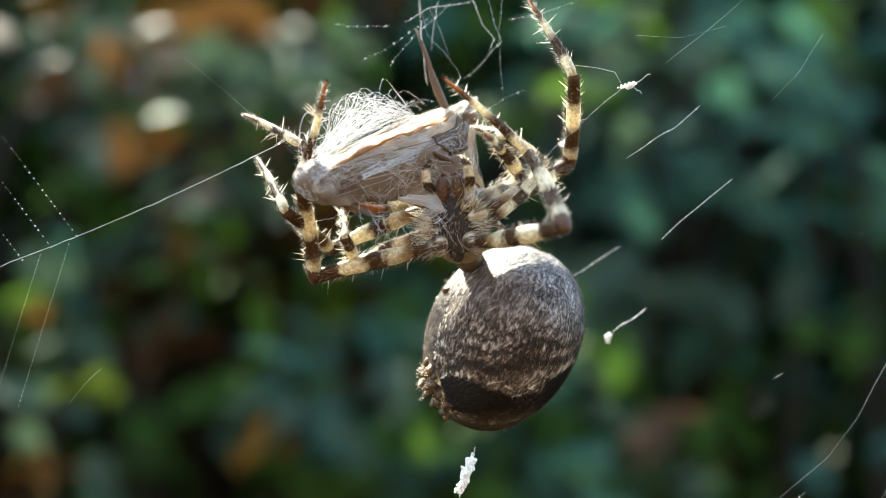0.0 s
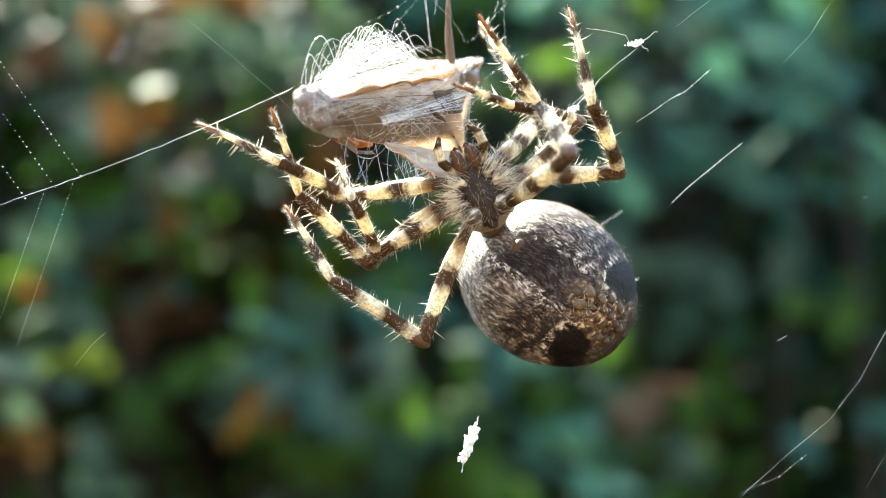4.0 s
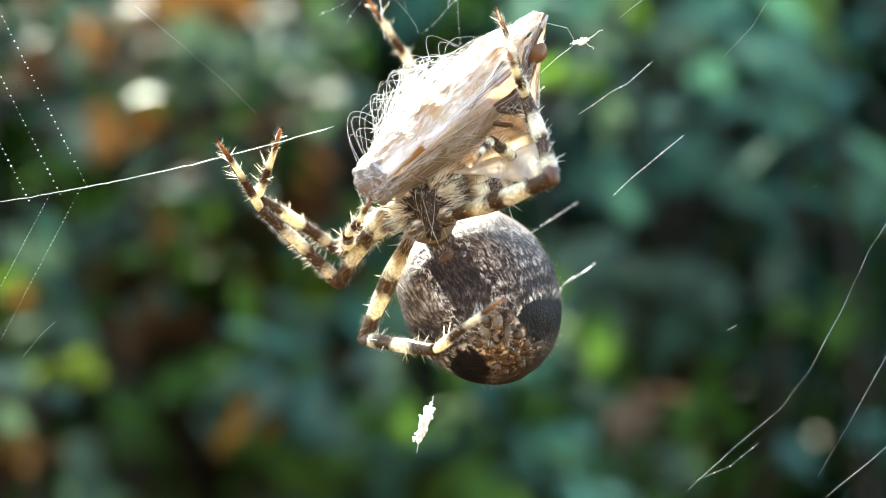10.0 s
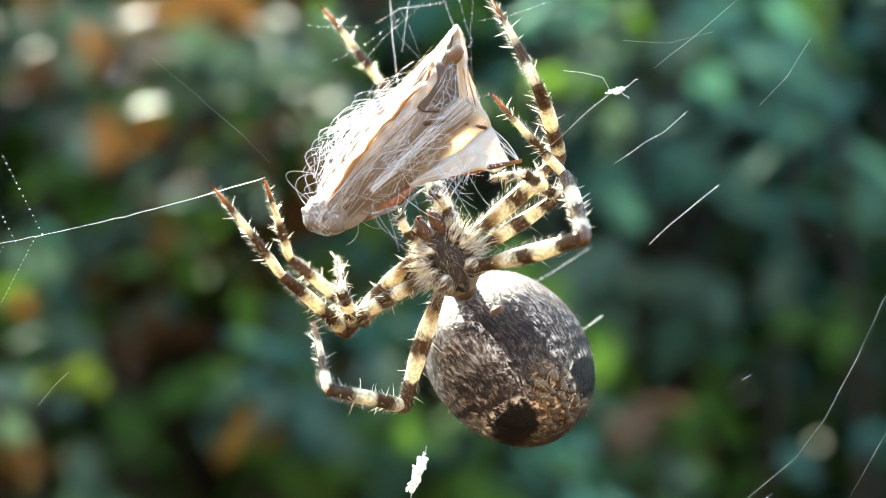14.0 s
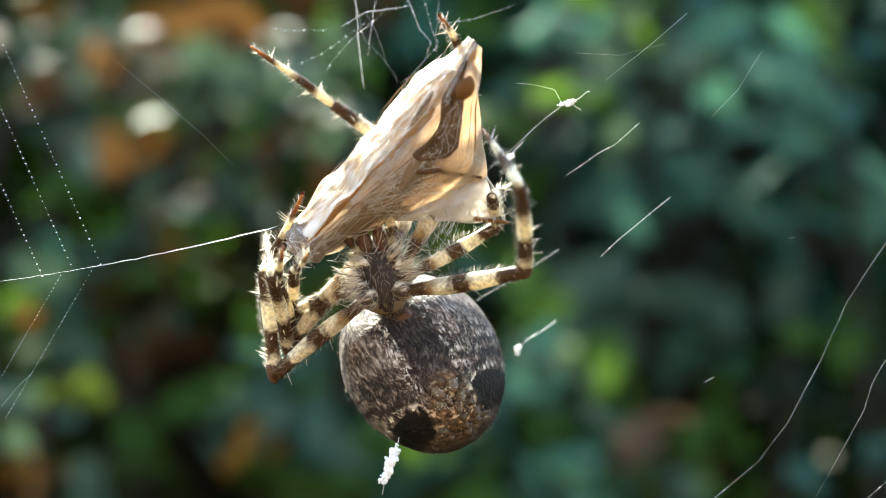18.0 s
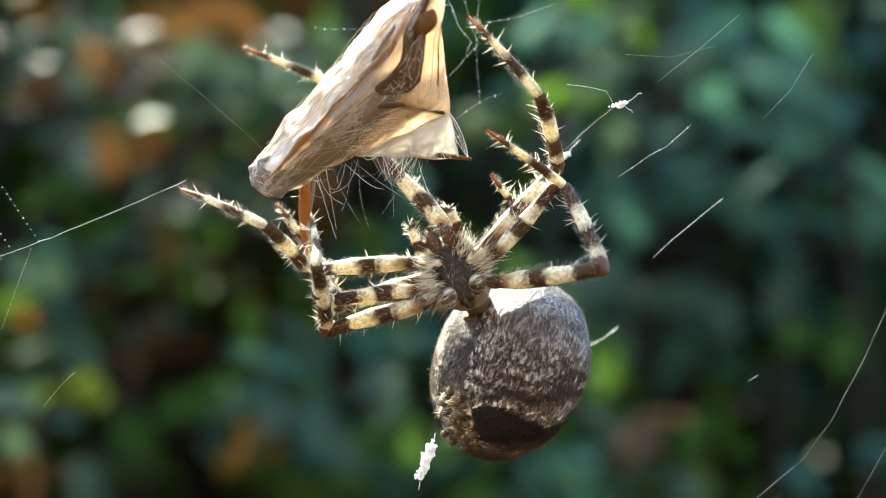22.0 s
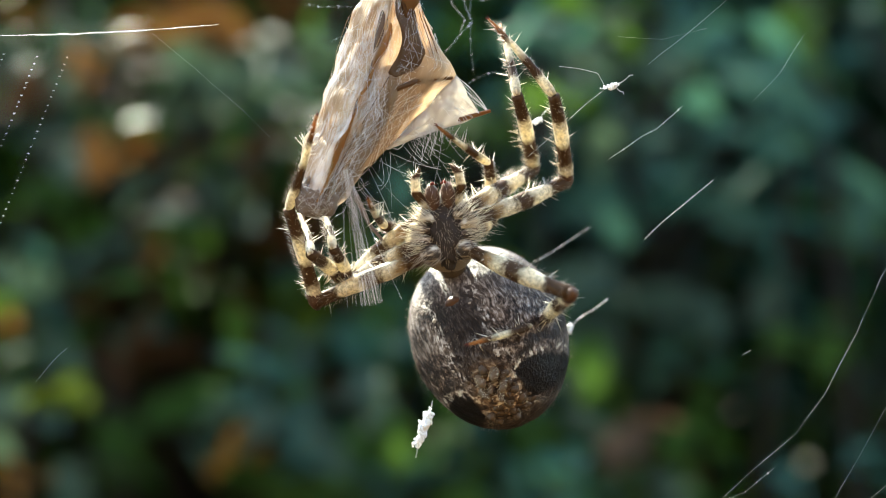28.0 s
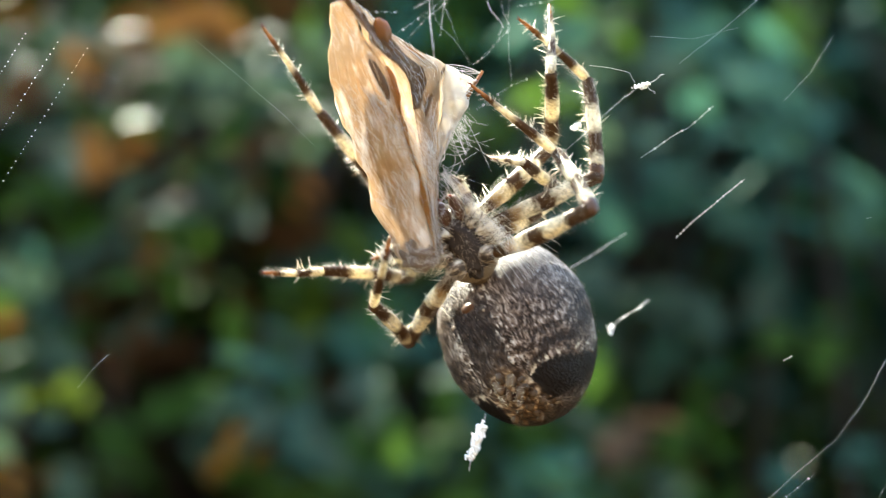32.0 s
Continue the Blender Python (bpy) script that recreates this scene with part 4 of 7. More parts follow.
# ---- the wrapped insect ----
def sheet(name, mat, parent, left, right, label, steps=(56, 22), thick=0.10, crown=0.5):
    """A wing: a thin bowed sheet between two edges, each a function of the way along."""
    bm = bmesh.new()
    nz, nx = steps
    for layer in (0, 1):
        rows = []
        for i in range(nz + 1):
            t = i / nz
            a, b = Vector(left(t)), Vector(right(t))
            row = []
            for j in range(nx + 1):
                s = j / nx
                p = a.lerp(b, s)
                p.y -= crown * math.sin(math.pi * s) - layer * thick
                p.y += 0.42 * noise.noise((p.x * 0.8, 3.3, p.z * 0.5)) + 0.20 * noise.noise((p.x * 2.1, 7.7, p.z * 1.1)) + 0.08 * noise.noise((p.x * 4.7, 2.2, p.z * 2.5))
                p.x += (0.16 * noise.noise((s * 3, 1.7, p.z * 1.1)) + 0.34 * noise.noise((s * 2, 5.1, p.z * 0.45))) * (1 if s in (0, 1) else 0.5)
                row.append(bm.verts.new(p * M))
            rows.append(row)
        for i in range(nz):
            for j in range(nx):
                q = (rows[i][j], rows[i + 1][j], rows[i + 1][j + 1], rows[i][j + 1])
                bm.faces.new(q if layer else q[::-1])
        if layer == 0:
            first = rows
    edge = lambda g: g[0] + [r[-1] for r in g[1:]] + g[-1][-2::-1] + [r[0] for r in g[-2:0:-1]]
    a, b = edge(first), edge(rows)
    for k in range(len(a)):
        bm.faces.new((a[k], a[(k + 1) % len(a)], b[(k + 1) % len(a)], b[k]))
    bmesh.ops.recalc_face_normals(bm, faces=bm.faces)
    return part(name, bm, mat, parent, label)


def line(t, stops):
    ts = [s[0] for s in stops]
    return tuple(float(np.interp(t, ts, [s[k] for s in stops])) for k in (1, 2, 3))


RIDGE = ((0.0, 0.3, -0.4, -0.6), (0.06, 0.4, -1.0, 0.5), (0.3, 0.7, -1.2, 4.3), (0.75, 1.0, -1.3, 10.8), (1.0, 0.5, -0.5, 15.0))
UPPER = ((0.0, -0.7, 0.3, -0.2), (0.06, -1.15, 0.5, 0.6), (0.3, -1.1, 0.9, 4.6), (0.75, -1.1, 1.2, 11.0), (1.0, 0.1, 0.2, 15.0))
LOWER = ((0.0, 1.1, 0.4, -0.3), (0.06, 1.7, 0.5, 0.5), (0.2, 2.5, 0.6, 2.8), (0.45, 4.0, 0.6, 6.0), (0.72, 5.7, 0.3, 9.8), (0.85, 3.1, 0.2, 12.3), (1.0, 0.9, 0.0, 15.0))


def build_prey():
    r = random.Random(5)
    pr = thing("wrapped_insect", "winged insect wrapped in white silk, straw-brown wings folded like a roof", "insect prey")
    bm = blob(bmesh.new(), (0.7 * M, 0.75 * M, 5.4 * M), (1.15 * M, 0.95 * M, 5.2 * M), 18, 14, 0.1, 2)
    part("body", bm, PREY_DARK, pr)
    bm = blob(bmesh.new(), (0.3 * M, 0.05 * M, 0.45 * M), (1.25 * M, 1.0 * M, 1.1 * M), 32, 22, 0.3, 2.6)
    part("head", bm, SILK_CAP, pr, "head under a cap of silk")
    sheet("wing", WING_SILKED, pr, lambda t: line(t, UPPER), lambda t: line(t, RIDGE), "sunlit straw-coloured wing", crown=0.25)
    sheet("wing", WING, pr, lambda t: line(t, RIDGE), lambda t: line(t, LOWER), "brown veined wing", crown=0.45)
    def band(t, s):
        p = Vector(line(t, RIDGE)).lerp(Vector(line(t, LOWER)), s)
        return tuple(p + Vector((0, -0.10 - 0.45 * math.sin(math.pi * s), 0)))
    sheet("wing_margin", WING_BAND, pr, lambda t: band(0.04 + 0.72 * t, 0.015), lambda t: band(0.04 + 0.72 * t, 0.06 + 0.02 * math.sin(t * 9)), "amber margin of the wing", (24, 4), 0.05, 0.05)
    # the dark hind body shows through the silk, up to the amber tip
    def proud(t, s):
        return tuple(Vector(band(t, s)) + Vector((0, -0.07, 0)))
    sheet("hind_body", HIND, pr, lambda t: proud(0.58 + 0.36 * t, 0.24 + 0.05 * math.sin(t * 7) - 0.10 * t), lambda t: proud(0.58 + 0.36 * t, 0.27 + 0.30 * math.sin(math.pi * (0.12 + 0.8 * t)) + 0.04 * math.sin(t * 11)), "dark brown hind body under thin silk", (28, 6), 0.03, 0.05)
    bm = blob(bmesh.new(), (1.75 * M, -1.02 * M, 12.7 * M), (0.55 * M, 0.28 * M, 0.75 * M), 16, 10, 0.25, 2)
    part("hind_tip", bm, PREY_LEG, pr, "amber tip of the hind body")
    # a torn sheet of silk stretched below the wing
    a, b, c = Vector(line(0.33, LOWER)), Vector(line(0.72, LOWER)), Vector((8.2, 0.5, 8.5))
    sheet("silk_web", SILK_WEB, pr, lambda t: a.lerp(b, t), lambda t: a.lerp(c, 0.92 * t), "mottled white sheet of silk below the wing", (26, 14), 0.03, 0.2)
    bm = bmesh.new()
    for k in range(150):
        u, w = r.random(), r.random()
        p = a.lerp(b, u)
        q = a.lerp(c, min(1, max(0.02, u + r.gauss(0, 0.12)))) if k % 3 else a.lerp(b, w).lerp(a.lerp(c, w), r.random())
        if k % 3 == 0:
            p = a.lerp(b, u).lerp(a.lerp(c, u), r.random())
        bow = Vector((r.gauss(0, 0.12), r.gauss(0, 0.15), r.gauss(0, 0.12)))
        tube(bm, [(p.lerp(q, e) + bow * math.sin(math.pi * e)) * M for e in (0, 0.25, 0.5, 0.75, 1)], r.uniform(0.008, 0.022) * M, 4, False)
    tagged(part("silk_net", bm, SILK_FINE, pr, "torn white net of silk below the wing"), kind="stuff")
    # veins stand proud of the wing
    for s in (0.36, 0.8, 0.93):
        bm = bmesh.new()
        pts = []
        for i in range(15):
            t = 0.05 + 0.85 * i / 14
            p = Vector(line(t, RIDGE)).lerp(Vector(line(t, LOWER)), s * (0.55 + 0.45 * t))
            pts.append((p + Vector((0, -0.45 * math.sin(math.pi * s) - 0.07, 0))) * M)
        tube(bm, pts, (0.05 if s > 0.9 else 0.022) * M, 5)
        part("vein", bm, PREY_LEG if s > 0.9 else PREY_DARK, pr)
    legs = []
    for root, a, b, fat, mat in (((1.7, 0.9, 1.5), (0.25, 0.1, 3.0), (-0.1, 0.2, 6.0), 1.25, PREY_LEG), ((2.0, 1.0, 1.9), (0.5, 0.3, 2.4), (0.5, 0.1, 4.6), 0.55, PREY_GREY)):
        bm = bmesh.new()
        p, q = Vector(a) * M, Vector(b) * M
        tube(bm, [(0, 0, 0), p * 0.3, p * 0.7, p * 0.94, p, p * 1.06, p.lerp(q, 0.4), p.lerp(q, 0.8), q],
             [w * fat * M for w in (0.20, 0.31, 0.30, 0.22, 0.19, 0.22, 0.19, 0.14, 0.07)], 9)
        lg = part("leg", bm, mat, pr, "amber insect leg" if fat > 0.8 else "thin grey insect leg")
        lg.location = Vector(root) * M
        legs.append(lg)
    for pts in (((3.6, 0.9, 5.2), (6.0, 0.8, 7.0), (8.3, 0.5, 8.6)),):
        bm = bmesh.new()
        tube(bm, [Vector(p) * M for p in pts], (0.17 * M, 0.20 * M, 0.10 * M), 8)
        part("leg", bm, PREY_LEG, pr, "amber insect leg")
    bm = bmesh.new()
    tube(bm, [Vector((0, 0, z)) * M + Vector((0.12 * M * math.sin(z), 0, 0)) for z in (0, 0.6, 1.4, 2.2, 2.9, 3.2, 4.2, 5.4)], [w * M for w in (0.16, 0.24, 0.27, 0.22, 0.15, 0.17, 0.12, 0.05)], 8)
    raised = part("leg", bm, PREY_DARK, pr, "dark amber insect leg sticking out of the silk")
    raised.location = Vector((0.6, -0.8, 11.9)) * M
    legs.append(raised)
    def on_wing(t, s, proud):
        p = Vector(line(t, RIDGE)).lerp(Vector(line(t, LOWER)), s)
        return (p + Vector((0, -0.45 * math.sin(math.pi * s) - proud, 0))) * M

    # a leg pressed flat against the wing
    for way, radii in ((((0.52, 0.40), (0.55, 0.48), (0.62, 0.66), (0.70, 0.98)), (0.10, 0.17, 0.15, 0.10)), (((0.80, 0.30), (0.90, 0.18), (1.0, 0.05), (1.0, -0.25)), (0.12, 0.16, 0.13, 0.08))):
        bm = bmesh.new()
        tube(bm, [on_wing(t, s, 0.10) for t, s in way], [w * M for w in radii], 9)
        for vt in bm.verts:
            vt.co += Vector((1, 0.4, 1)) * 0.09 * M * noise.noise(vt.co * 1900)
        part("leg", bm, PREY_PRESSED, pr, "brown insect leg pressed against the wing")
    bm = bmesh.new()
    for _ in range(130):
        t, s = r.uniform(0.03, 0.8), r.random() ** 1.3 * 0.95
        dt, ds, lift = r.uniform(0.05, 0.26), r.gauss(0, 0.15), r.uniform(0.10, 0.30)
        pts = [on_wing(min(1, t + dt * k / 6), min(1, max(0, s + ds * k / 6 + r.gauss(0, 0.006))), lift + r.gauss(0, 0.02)) for k in range(7)]
        w = r.uniform(0.005, 0.013)
        tube(bm, pts, [w * q * M for q in (0.4, 0.9, 1, 1.1, 1, 0.8, 0.3)], 5)
    for _ in range(70):
        t, s = r.uniform(0.03, 0.7), r.random()
        dt, ds = r.uniform(0.08, 0.3), r.gauss(0, 0.15)
        pts = []
        for k in range(6):
            tt = min(1, t + dt * k / 5)
            p = Vector(line(tt, UPPER)).lerp(Vector(line(tt, RIDGE)), min(1, max(0, s + ds * k / 5)))
            pts.append((p + Vector((-0.12, -0.2 - 0.2 * math.sin(math.pi * s) + r.gauss(0, 0.03), 0))) * M)
        w = r.uniform(0.005, 0.012)
        tube(bm, pts, [w * q * M for q in (0.4, 0.9, 1, 1, 0.8, 0.3)], 5)
    tagged(part("fibre_coat", bm, FIBRE, pr, "straw and brown fibres along the wings"), kind="stuff")
    # silk wound over the wings and the head
    bm = bmesh.new()
    for _ in range(120):
        t = r.random() ** 1.2
        dt = r.gauss(0, 0.45)
        pts = []
        for k in range(7):
            s = k / 6
            tt = min(1, max(0, t + dt * (s - 0.5) * 2))
            u, g, lo = Vector(line(tt, UPPER)), Vector(line(tt, RIDGE)), Vector(line(tt, LOWER))
            p = u.lerp(g, s * 2.5) if s < 0.4 else g.lerp(lo, (s - 0.4) / 0.6)
            bow = 0.45 * math.sin(math.pi * max(0, (s - 0.4) / 0.6))
            pts.append((p + Vector((r.gauss(0, 0.05), -0.16 - bow + r.gauss(0, 0.05), 0))) * M)
        tube(bm, pts, r.uniform(0.004, 0.010) * M, 4, False)
    for _ in range(90):
        a, b = r.uniform(0, math.tau), r.uniform(-0.6, 0.9)
        tip = Euler((r.gauss(0, 0.6), r.gauss(0, 0.6), 0)).to_matrix()
        pts = []
        for k in range(7):
            w = a + k * 0.3
            rad = 1.2 * math.cos(b * 1.2)
            ring = tip @ Vector((rad * math.cos(w), rad * 0.85 * math.sin(w), 1.05 * math.sin(b * 1.2)))
            pts.append((Vector((0.28, 0.0, 0.4)) + ring + Vector((r.gauss(0, 0.04), r.gauss(0, 0.04), r.gauss(0, 0.04)))) * M)
        tube(bm, pts, r.uniform(0.005, 0.013) * M, 4, False)
    tagged(part("silk_wrap", bm, SILK_FINE, pr, "fine white silk threads wound round the wings"), kind="stuff")
    # loose bundle of silk above the wings
    bm = bmesh.new()
    for _ in range(64):
        z0 = r.uniform(0.5, 8)
        z1 = z0 + r.uniform(1.5, 5.5)
        h = r.uniform(0.6, 2.6)
        bow, way = r.uniform(-0.5, 0.5), r.gauss(0, 0.35)
        pts = []
        for k in range(13):
            s = k / 12
            pts.append(Vector((-0.7 - h * math.sin(math.pi * s) + 0.12 * math.sin(s * 9 + way * 8), 0.5 + way + bow * math.sin(math.pi * s), z0 + (z1 - z0) * s)) * M)
        tube(bm, pts, r.uniform(0.005, 0.010) * M, 4, False)
    for _ in range(110):
        a, b = (Vector((-0.3 - 2.9 * math.sin(math.pi * u) * r.uniform(0.2, 1), 0.5 + r.gauss(0, 0.3), 0.6 + 10 * u)) for u in (r.random(), r.random()))
        tube(bm, [a.lerp(b, k / 4) * M + Vector((r.gauss(0, 0.04), 0, r.gauss(0, 0.04))) * M for k in range(5)], r.uniform(0.008, 0.016) * M, 4, False)
    loose = tagged(part("loose_silk", bm, SILK_FINE, pr, "loose tangle of white silk"), kind="stuff")
    # threads that run on from the lower wing to the spider
    bm = bmesh.new()
    for _ in range(30):
        x = r.uniform(1.4, 5.6)
        p = Vector((x, r.gauss(0.3, 0.3), x * 1.6 - 1.2))
        q = p + Vector((r.uniform(-0.6, 3.4), r.gauss(0.3, 0.6), r.uniform(-2.8, 0.6)))
        sag = Vector((r.gauss(0.2, 0.25), 0.1, -r.uniform(0, 0.5)))
        tube(bm, [(p.lerp(q, s) + sag * math.sin(math.pi * s)) * M for s in (0, 0.2, 0.4, 0.6, 0.8, 1)], r.uniform(0.004, 0.009) * M, 4, False)
    tagged(part("trailing_silk", bm, SILK_FINE, pr, "silk threads trailing from the bundle"), kind="stuff")
    bm = bmesh.new()
    for _ in range(80):
        t = r.uniform(0.42, 0.84)
        p = Vector(line(t, LOWER))
        q = Vector((5.9 + r.gauss(0, 0.5), 0.5 + r.gauss(0, 0.2), 5.6 + r.gauss(0, 1.1)))
        e = r.uniform(0.5, 1.0)
        tube(bm, [(p.lerp(q, s * e) + Vector((r.gauss(0, 0.05), 0.12 * math.sin(s * 3), r.gauss(0, 0.05)))) * M for s in (0, 0.25, 0.5, 0.75, 1)], r.uniform(0.004, 0.011) * M, 4, False)
    tagged(part("silk_sheet", bm, SILK_FINE, pr, "thin sheet of silk below the wing"), kind="stuff")
    return pr, legs, loose


prey, prey_legs, loose_silk = build_prey()


# ---- the web ----


def at(x, z, y=0.0):
    return Vector((x * M, y * M, 1.0 + z * M))


def thread(name, pts, radius, parent, beads=0, label="", y=0.0, curl=0.0):
    """A thread through places in millimetres on the web; beads: sticky drops on it."""
    r = random.Random(len(pts) * 7 + int(abs(pts[0][0]) * 100))
    P = [at(p[0], p[1], y) - Vector(parent.location) for p in pts]
    fine = []
    for a, b in zip(P, P[1:]):
        n = max(2, int((b - a).length / ((0.35 if curl else 1.0) * M)))
        for k in range(n):
            w = a.lerp(b, k / n)
            fine.append(w + Vector((r.gauss(0, 0.012), 0, r.gauss(0, 0.012))) * M + curl * M * noise.noise_vector(w * 520))
    fine.append(P[-1])
    bm = bmesh.new()
    tube(bm, fine, [radius * M * r.uniform(0.6, 1.3) for _ in fine], 5)
    ob = part(name, bm, SILK if radius > 0.0107 and name == "thread" else SILK_DIM, parent, label)
    if beads:
        bm = bmesh.new()
        for k in range(beads):
            s = (k + 0.5) / beads * (len(fine) - 1)
            p = fine[int(s)].lerp(fine[min(int(s) + 1, len(fine) - 1)], s % 1)
            q = r.uniform(0.5, 1.1) * 0.05 * M
            blob(bm, p, (q, q, q * 1.3), 6, 4)
        tagged(part("drops", bm, SILK, ob, "row of tiny sticky drops"), kind="stuff")
    return ob


def tuft(name, label, spread, count, size, seed, tail=()):
    """A scrap of white silk fluff, about its own middle."""
    r = random.Random(seed)
    ob = thing(name, label, "silk scrap")
    bm = bmesh.new()
    for _ in range(count):
        t = r.uniform(-1, 1)
        c = Vector((spread[0] * t + r.gauss(0, 0.10), r.gauss(0, 0.12), spread[1] * t + r.gauss(0, 0.10))) * M
        s = size * r.uniform(0.5, 1.2) * (1 - 0.5 * abs(t)) * M
        blob(bm, c, (s, s * 0.8, s * 1.2), 7, 5, 0.35, 3)
    part("fluff", bm, TUFT, ob)
    if tail:
        bm = bmesh.new()
        for a, b in tail:
            pts = [Vector((a[0] + (b[0] - a[0]) * k / 5 + r.gauss(0, 0.03), r.gauss(0, 0.02), a[1] + (b[1] - a[1]) * k / 5 + r.gauss(0, 0.03))) * M for k in range(6)]
            tube(bm, pts, [0.022 * M * r.uniform(0.6, 1.3) for _ in pts], 5)
        part("strand", bm, SILK, ob)
    return ob


def build_web():
    web = thing("orb_web", "torn orb web of fine white threads", "spider web", at=(0, 0, 1.0))
    thread("thread", ((4.6, -2.2), (7.3, -0.6), (9.75, 1.0)), 0.018, web, 12, "", 7, 0)
    thread("spiral_thread", ((15.07, -15.53), (17.78, -13.08), (20.33, -10.94), (21.92, -8.83), (23.82, -5.26), (25.25, -2.07), (26.37, -0.32), (28.59, 3.02)), 0.0067, web, 0, "", 0, 0)
    thread("spiral_thread", ((22.4, -14.83), (23.51, -12.91), (24.78, -10.68), (26.21, -8.13), (26.69, -6.54), (28.59, -3.35)), 0.0061, web, 0, "", 0, 0)
    thread("spiral_thread", ((22.87, -15.94), (25.42, -13.87), (29.23, -10.52)), 0.0067, web, 0, "", 0, 0)
    thread("thread", ((-16.06, 11.72), (-13.5, 9.58), (-10.94, 7.34), (-9.34, 5.75)), 0.0045, web, 0, "", 0, 0)
    thread("thread", ((-22.47, -7.99), (-21.57, -6.87), (-20.7, -6.07)), 0.0072, web, 0, "", 0, 0)
    thread("thread", ((-2.94, 18.15), (-2.8, 15.37), (-2.59, 12.94), (-2.32, 10.86)), 0.0252, web, 0, "", 5, 0.22)
    thread("thread", ((-3.39, 18.15), (-2.35, 13.98), (-1.14, 12.59), (-0.27, 11.21)), 0.0084, web, 0, "", 5, 0.22)
    thread("thread", ((-0.79, 18.14), (-1.83, 15.37), (-2.11, 12.94)), 0.0126, web, 0, "", 5, 0.22)
    thread("thread", ((0.94, 17.44), (1.7, 15.01), (2.32, 13.45), (0.94, 12.07), (-0.1, 11.21)), 0.00924, web, 12, "", 5, 0.22)
    thread("thread", ((-8.07, 14.52), (-6.34, 14.34), (-4.6, 14.51)), 0.00672, web, 6, "", 5, 0.22)
    thread("thread", ((-6.33, 12.26), (-4.26, 13.47), (-2.18, 15.02)), 0.00588, web, 8, "", 5, 0.22)
    thread("thread", ((-4.6, 11.91), (-3.04, 13.99), (-0.79, 15.89)), 0.00756, web, 6, "", 5, 0.22)
    thread("thread", ((2.32, 16.74), (2.15, 13.97), (2.32, 10.16)), 0.0084, web, 7, "", 5, 0.22)
    thread("thread", ((0.24, 8.44), (1.63, 9.47), (3.7, 10.51)), 0.00756, web, 4, "", 5, 0.22)
    thread("thread", ((17.3, -6.54), (17.84, -6.22)), 0.0135, web, 0, "", 0, 0)
    thread("thread", ((22.07, 1.59), (22.39, 1.65)), 0.009, web, 0, "", 0, 0)
    thread("thread", ((15.23, -15.15), (17.46, -14.19), (19.05, -12.92)), 0.0045, web, 5, "", 0, 0)
    thread("thread", ((-3.69, 14.67), (-2.23, 15.55), (-0.64, 15.76), (0.51, 15.98)), 0.0135, web, 6, "", 5, 0)
    thread("thread", ((0.51, 15.98), (1.06, 14.55), (1.79, 13.68), (1.51, 12.95)), 0.0126, web, 5, "", 5, 0)
    thread("thread", ((2.66, 14.83), (4.4, 15.12), (6.97, 16)), 0.009, web, 6, "", 5, 0)
    thread("thread", ((0.51, 15.98), (-0.12, 17.02), (-1.33, 18.41)), 0.0108, web, 4, "", 5, 0)
    thread("thread", ((-2.23, 15.55), (-1.68, 14.58), (-0.99, 12.66)), 0.0081, web, 0, "", 5, 0)
    for side, x in ((-1, -0.34), (1, 0.36)):
        bm = bmesh.new()
        tube(bm, [Vector((side * 0.030, 0, 0.002)), Vector((x * 0.5, 0.33, -0.003)), Vector((x, 0.648, 0.0))], 0.00003, 5)
        part("anchor_thread", bm, SILK, web, "long anchor thread tied to a shrub")
    torn = thing("torn_threads", "short torn threads of the web with tiny drops", "spider web", at=(0, 0, 1.0))
    thread("thread", ((6.14, 10.56), (7.26, 10.43), (8.37, 10.17), (8.69, 9.56)), 0.0126, torn, 0, "", 0, 0)
    thread("thread", ((9.01, 9.47), (7.9, 8.61), (6.3, 7.11), (4.39, 5.42)), 0.009, torn, 0, "", 0, 0)
    thread("thread", ((11.24, 10.68), (13.63, 12.59), (15.86, 14.5)), 0.0099, torn, 0, "", 0, 0)
    thread("thread", ((9.01, 5.32), (10.76, 6.53), (11.72, 7.01), (13.15, 8.29)), 0.0108, torn, 10, "", 0, 0)
    thread("thread", ((10.96, 0.73), (12.04, 1.75), (14.91, 4.11)), 0.0135, torn, 14, "", 0, 0)
    thread("thread", ((20.06, 12.33), (18.73, 10.19), (17.2, 8.6)), 0.0054, torn, 0, "", 0, 0)
    thread("thread", ((9.49, 12.27), (12.04, 12.11), (14.59, 12.75)), 0.0054, torn, 0, "", 0, 0)
    return web, torn


web, torn_threads = build_web()
scrap = tuft("silk_scrap", "small scrap of white silk caught on a thread", (0.45, 0.05), 34, 0.11, 3,
             (((0.3, 0.0), (1.3, 0.7)), ((0.2, 0.05), (0.8, -0.45))))
fluff = tuft("silk_fluff", "elongated white tuft of silk fluff hanging in the web", (0.36, 0.98), 260, 0.14, 8, (((-0.3, -0.9), (-0.5, -1.7)), ((0.3, 0.9), (0.5, 1.5))))
dot = tuft("silk_scrap", "tiny white silk scrap beside the abdomen", (0.05, 0.16), 22, 0.15, 21, (((0.1, 0.2), (2.4, 1.9)),))

speck = tuft("silk_scrap", "small round scrap of white silk beside a leg", (0.14, 0.06), 22, 0.13, 40, (((0.1, 0.1), (0.9, 1.0)),))

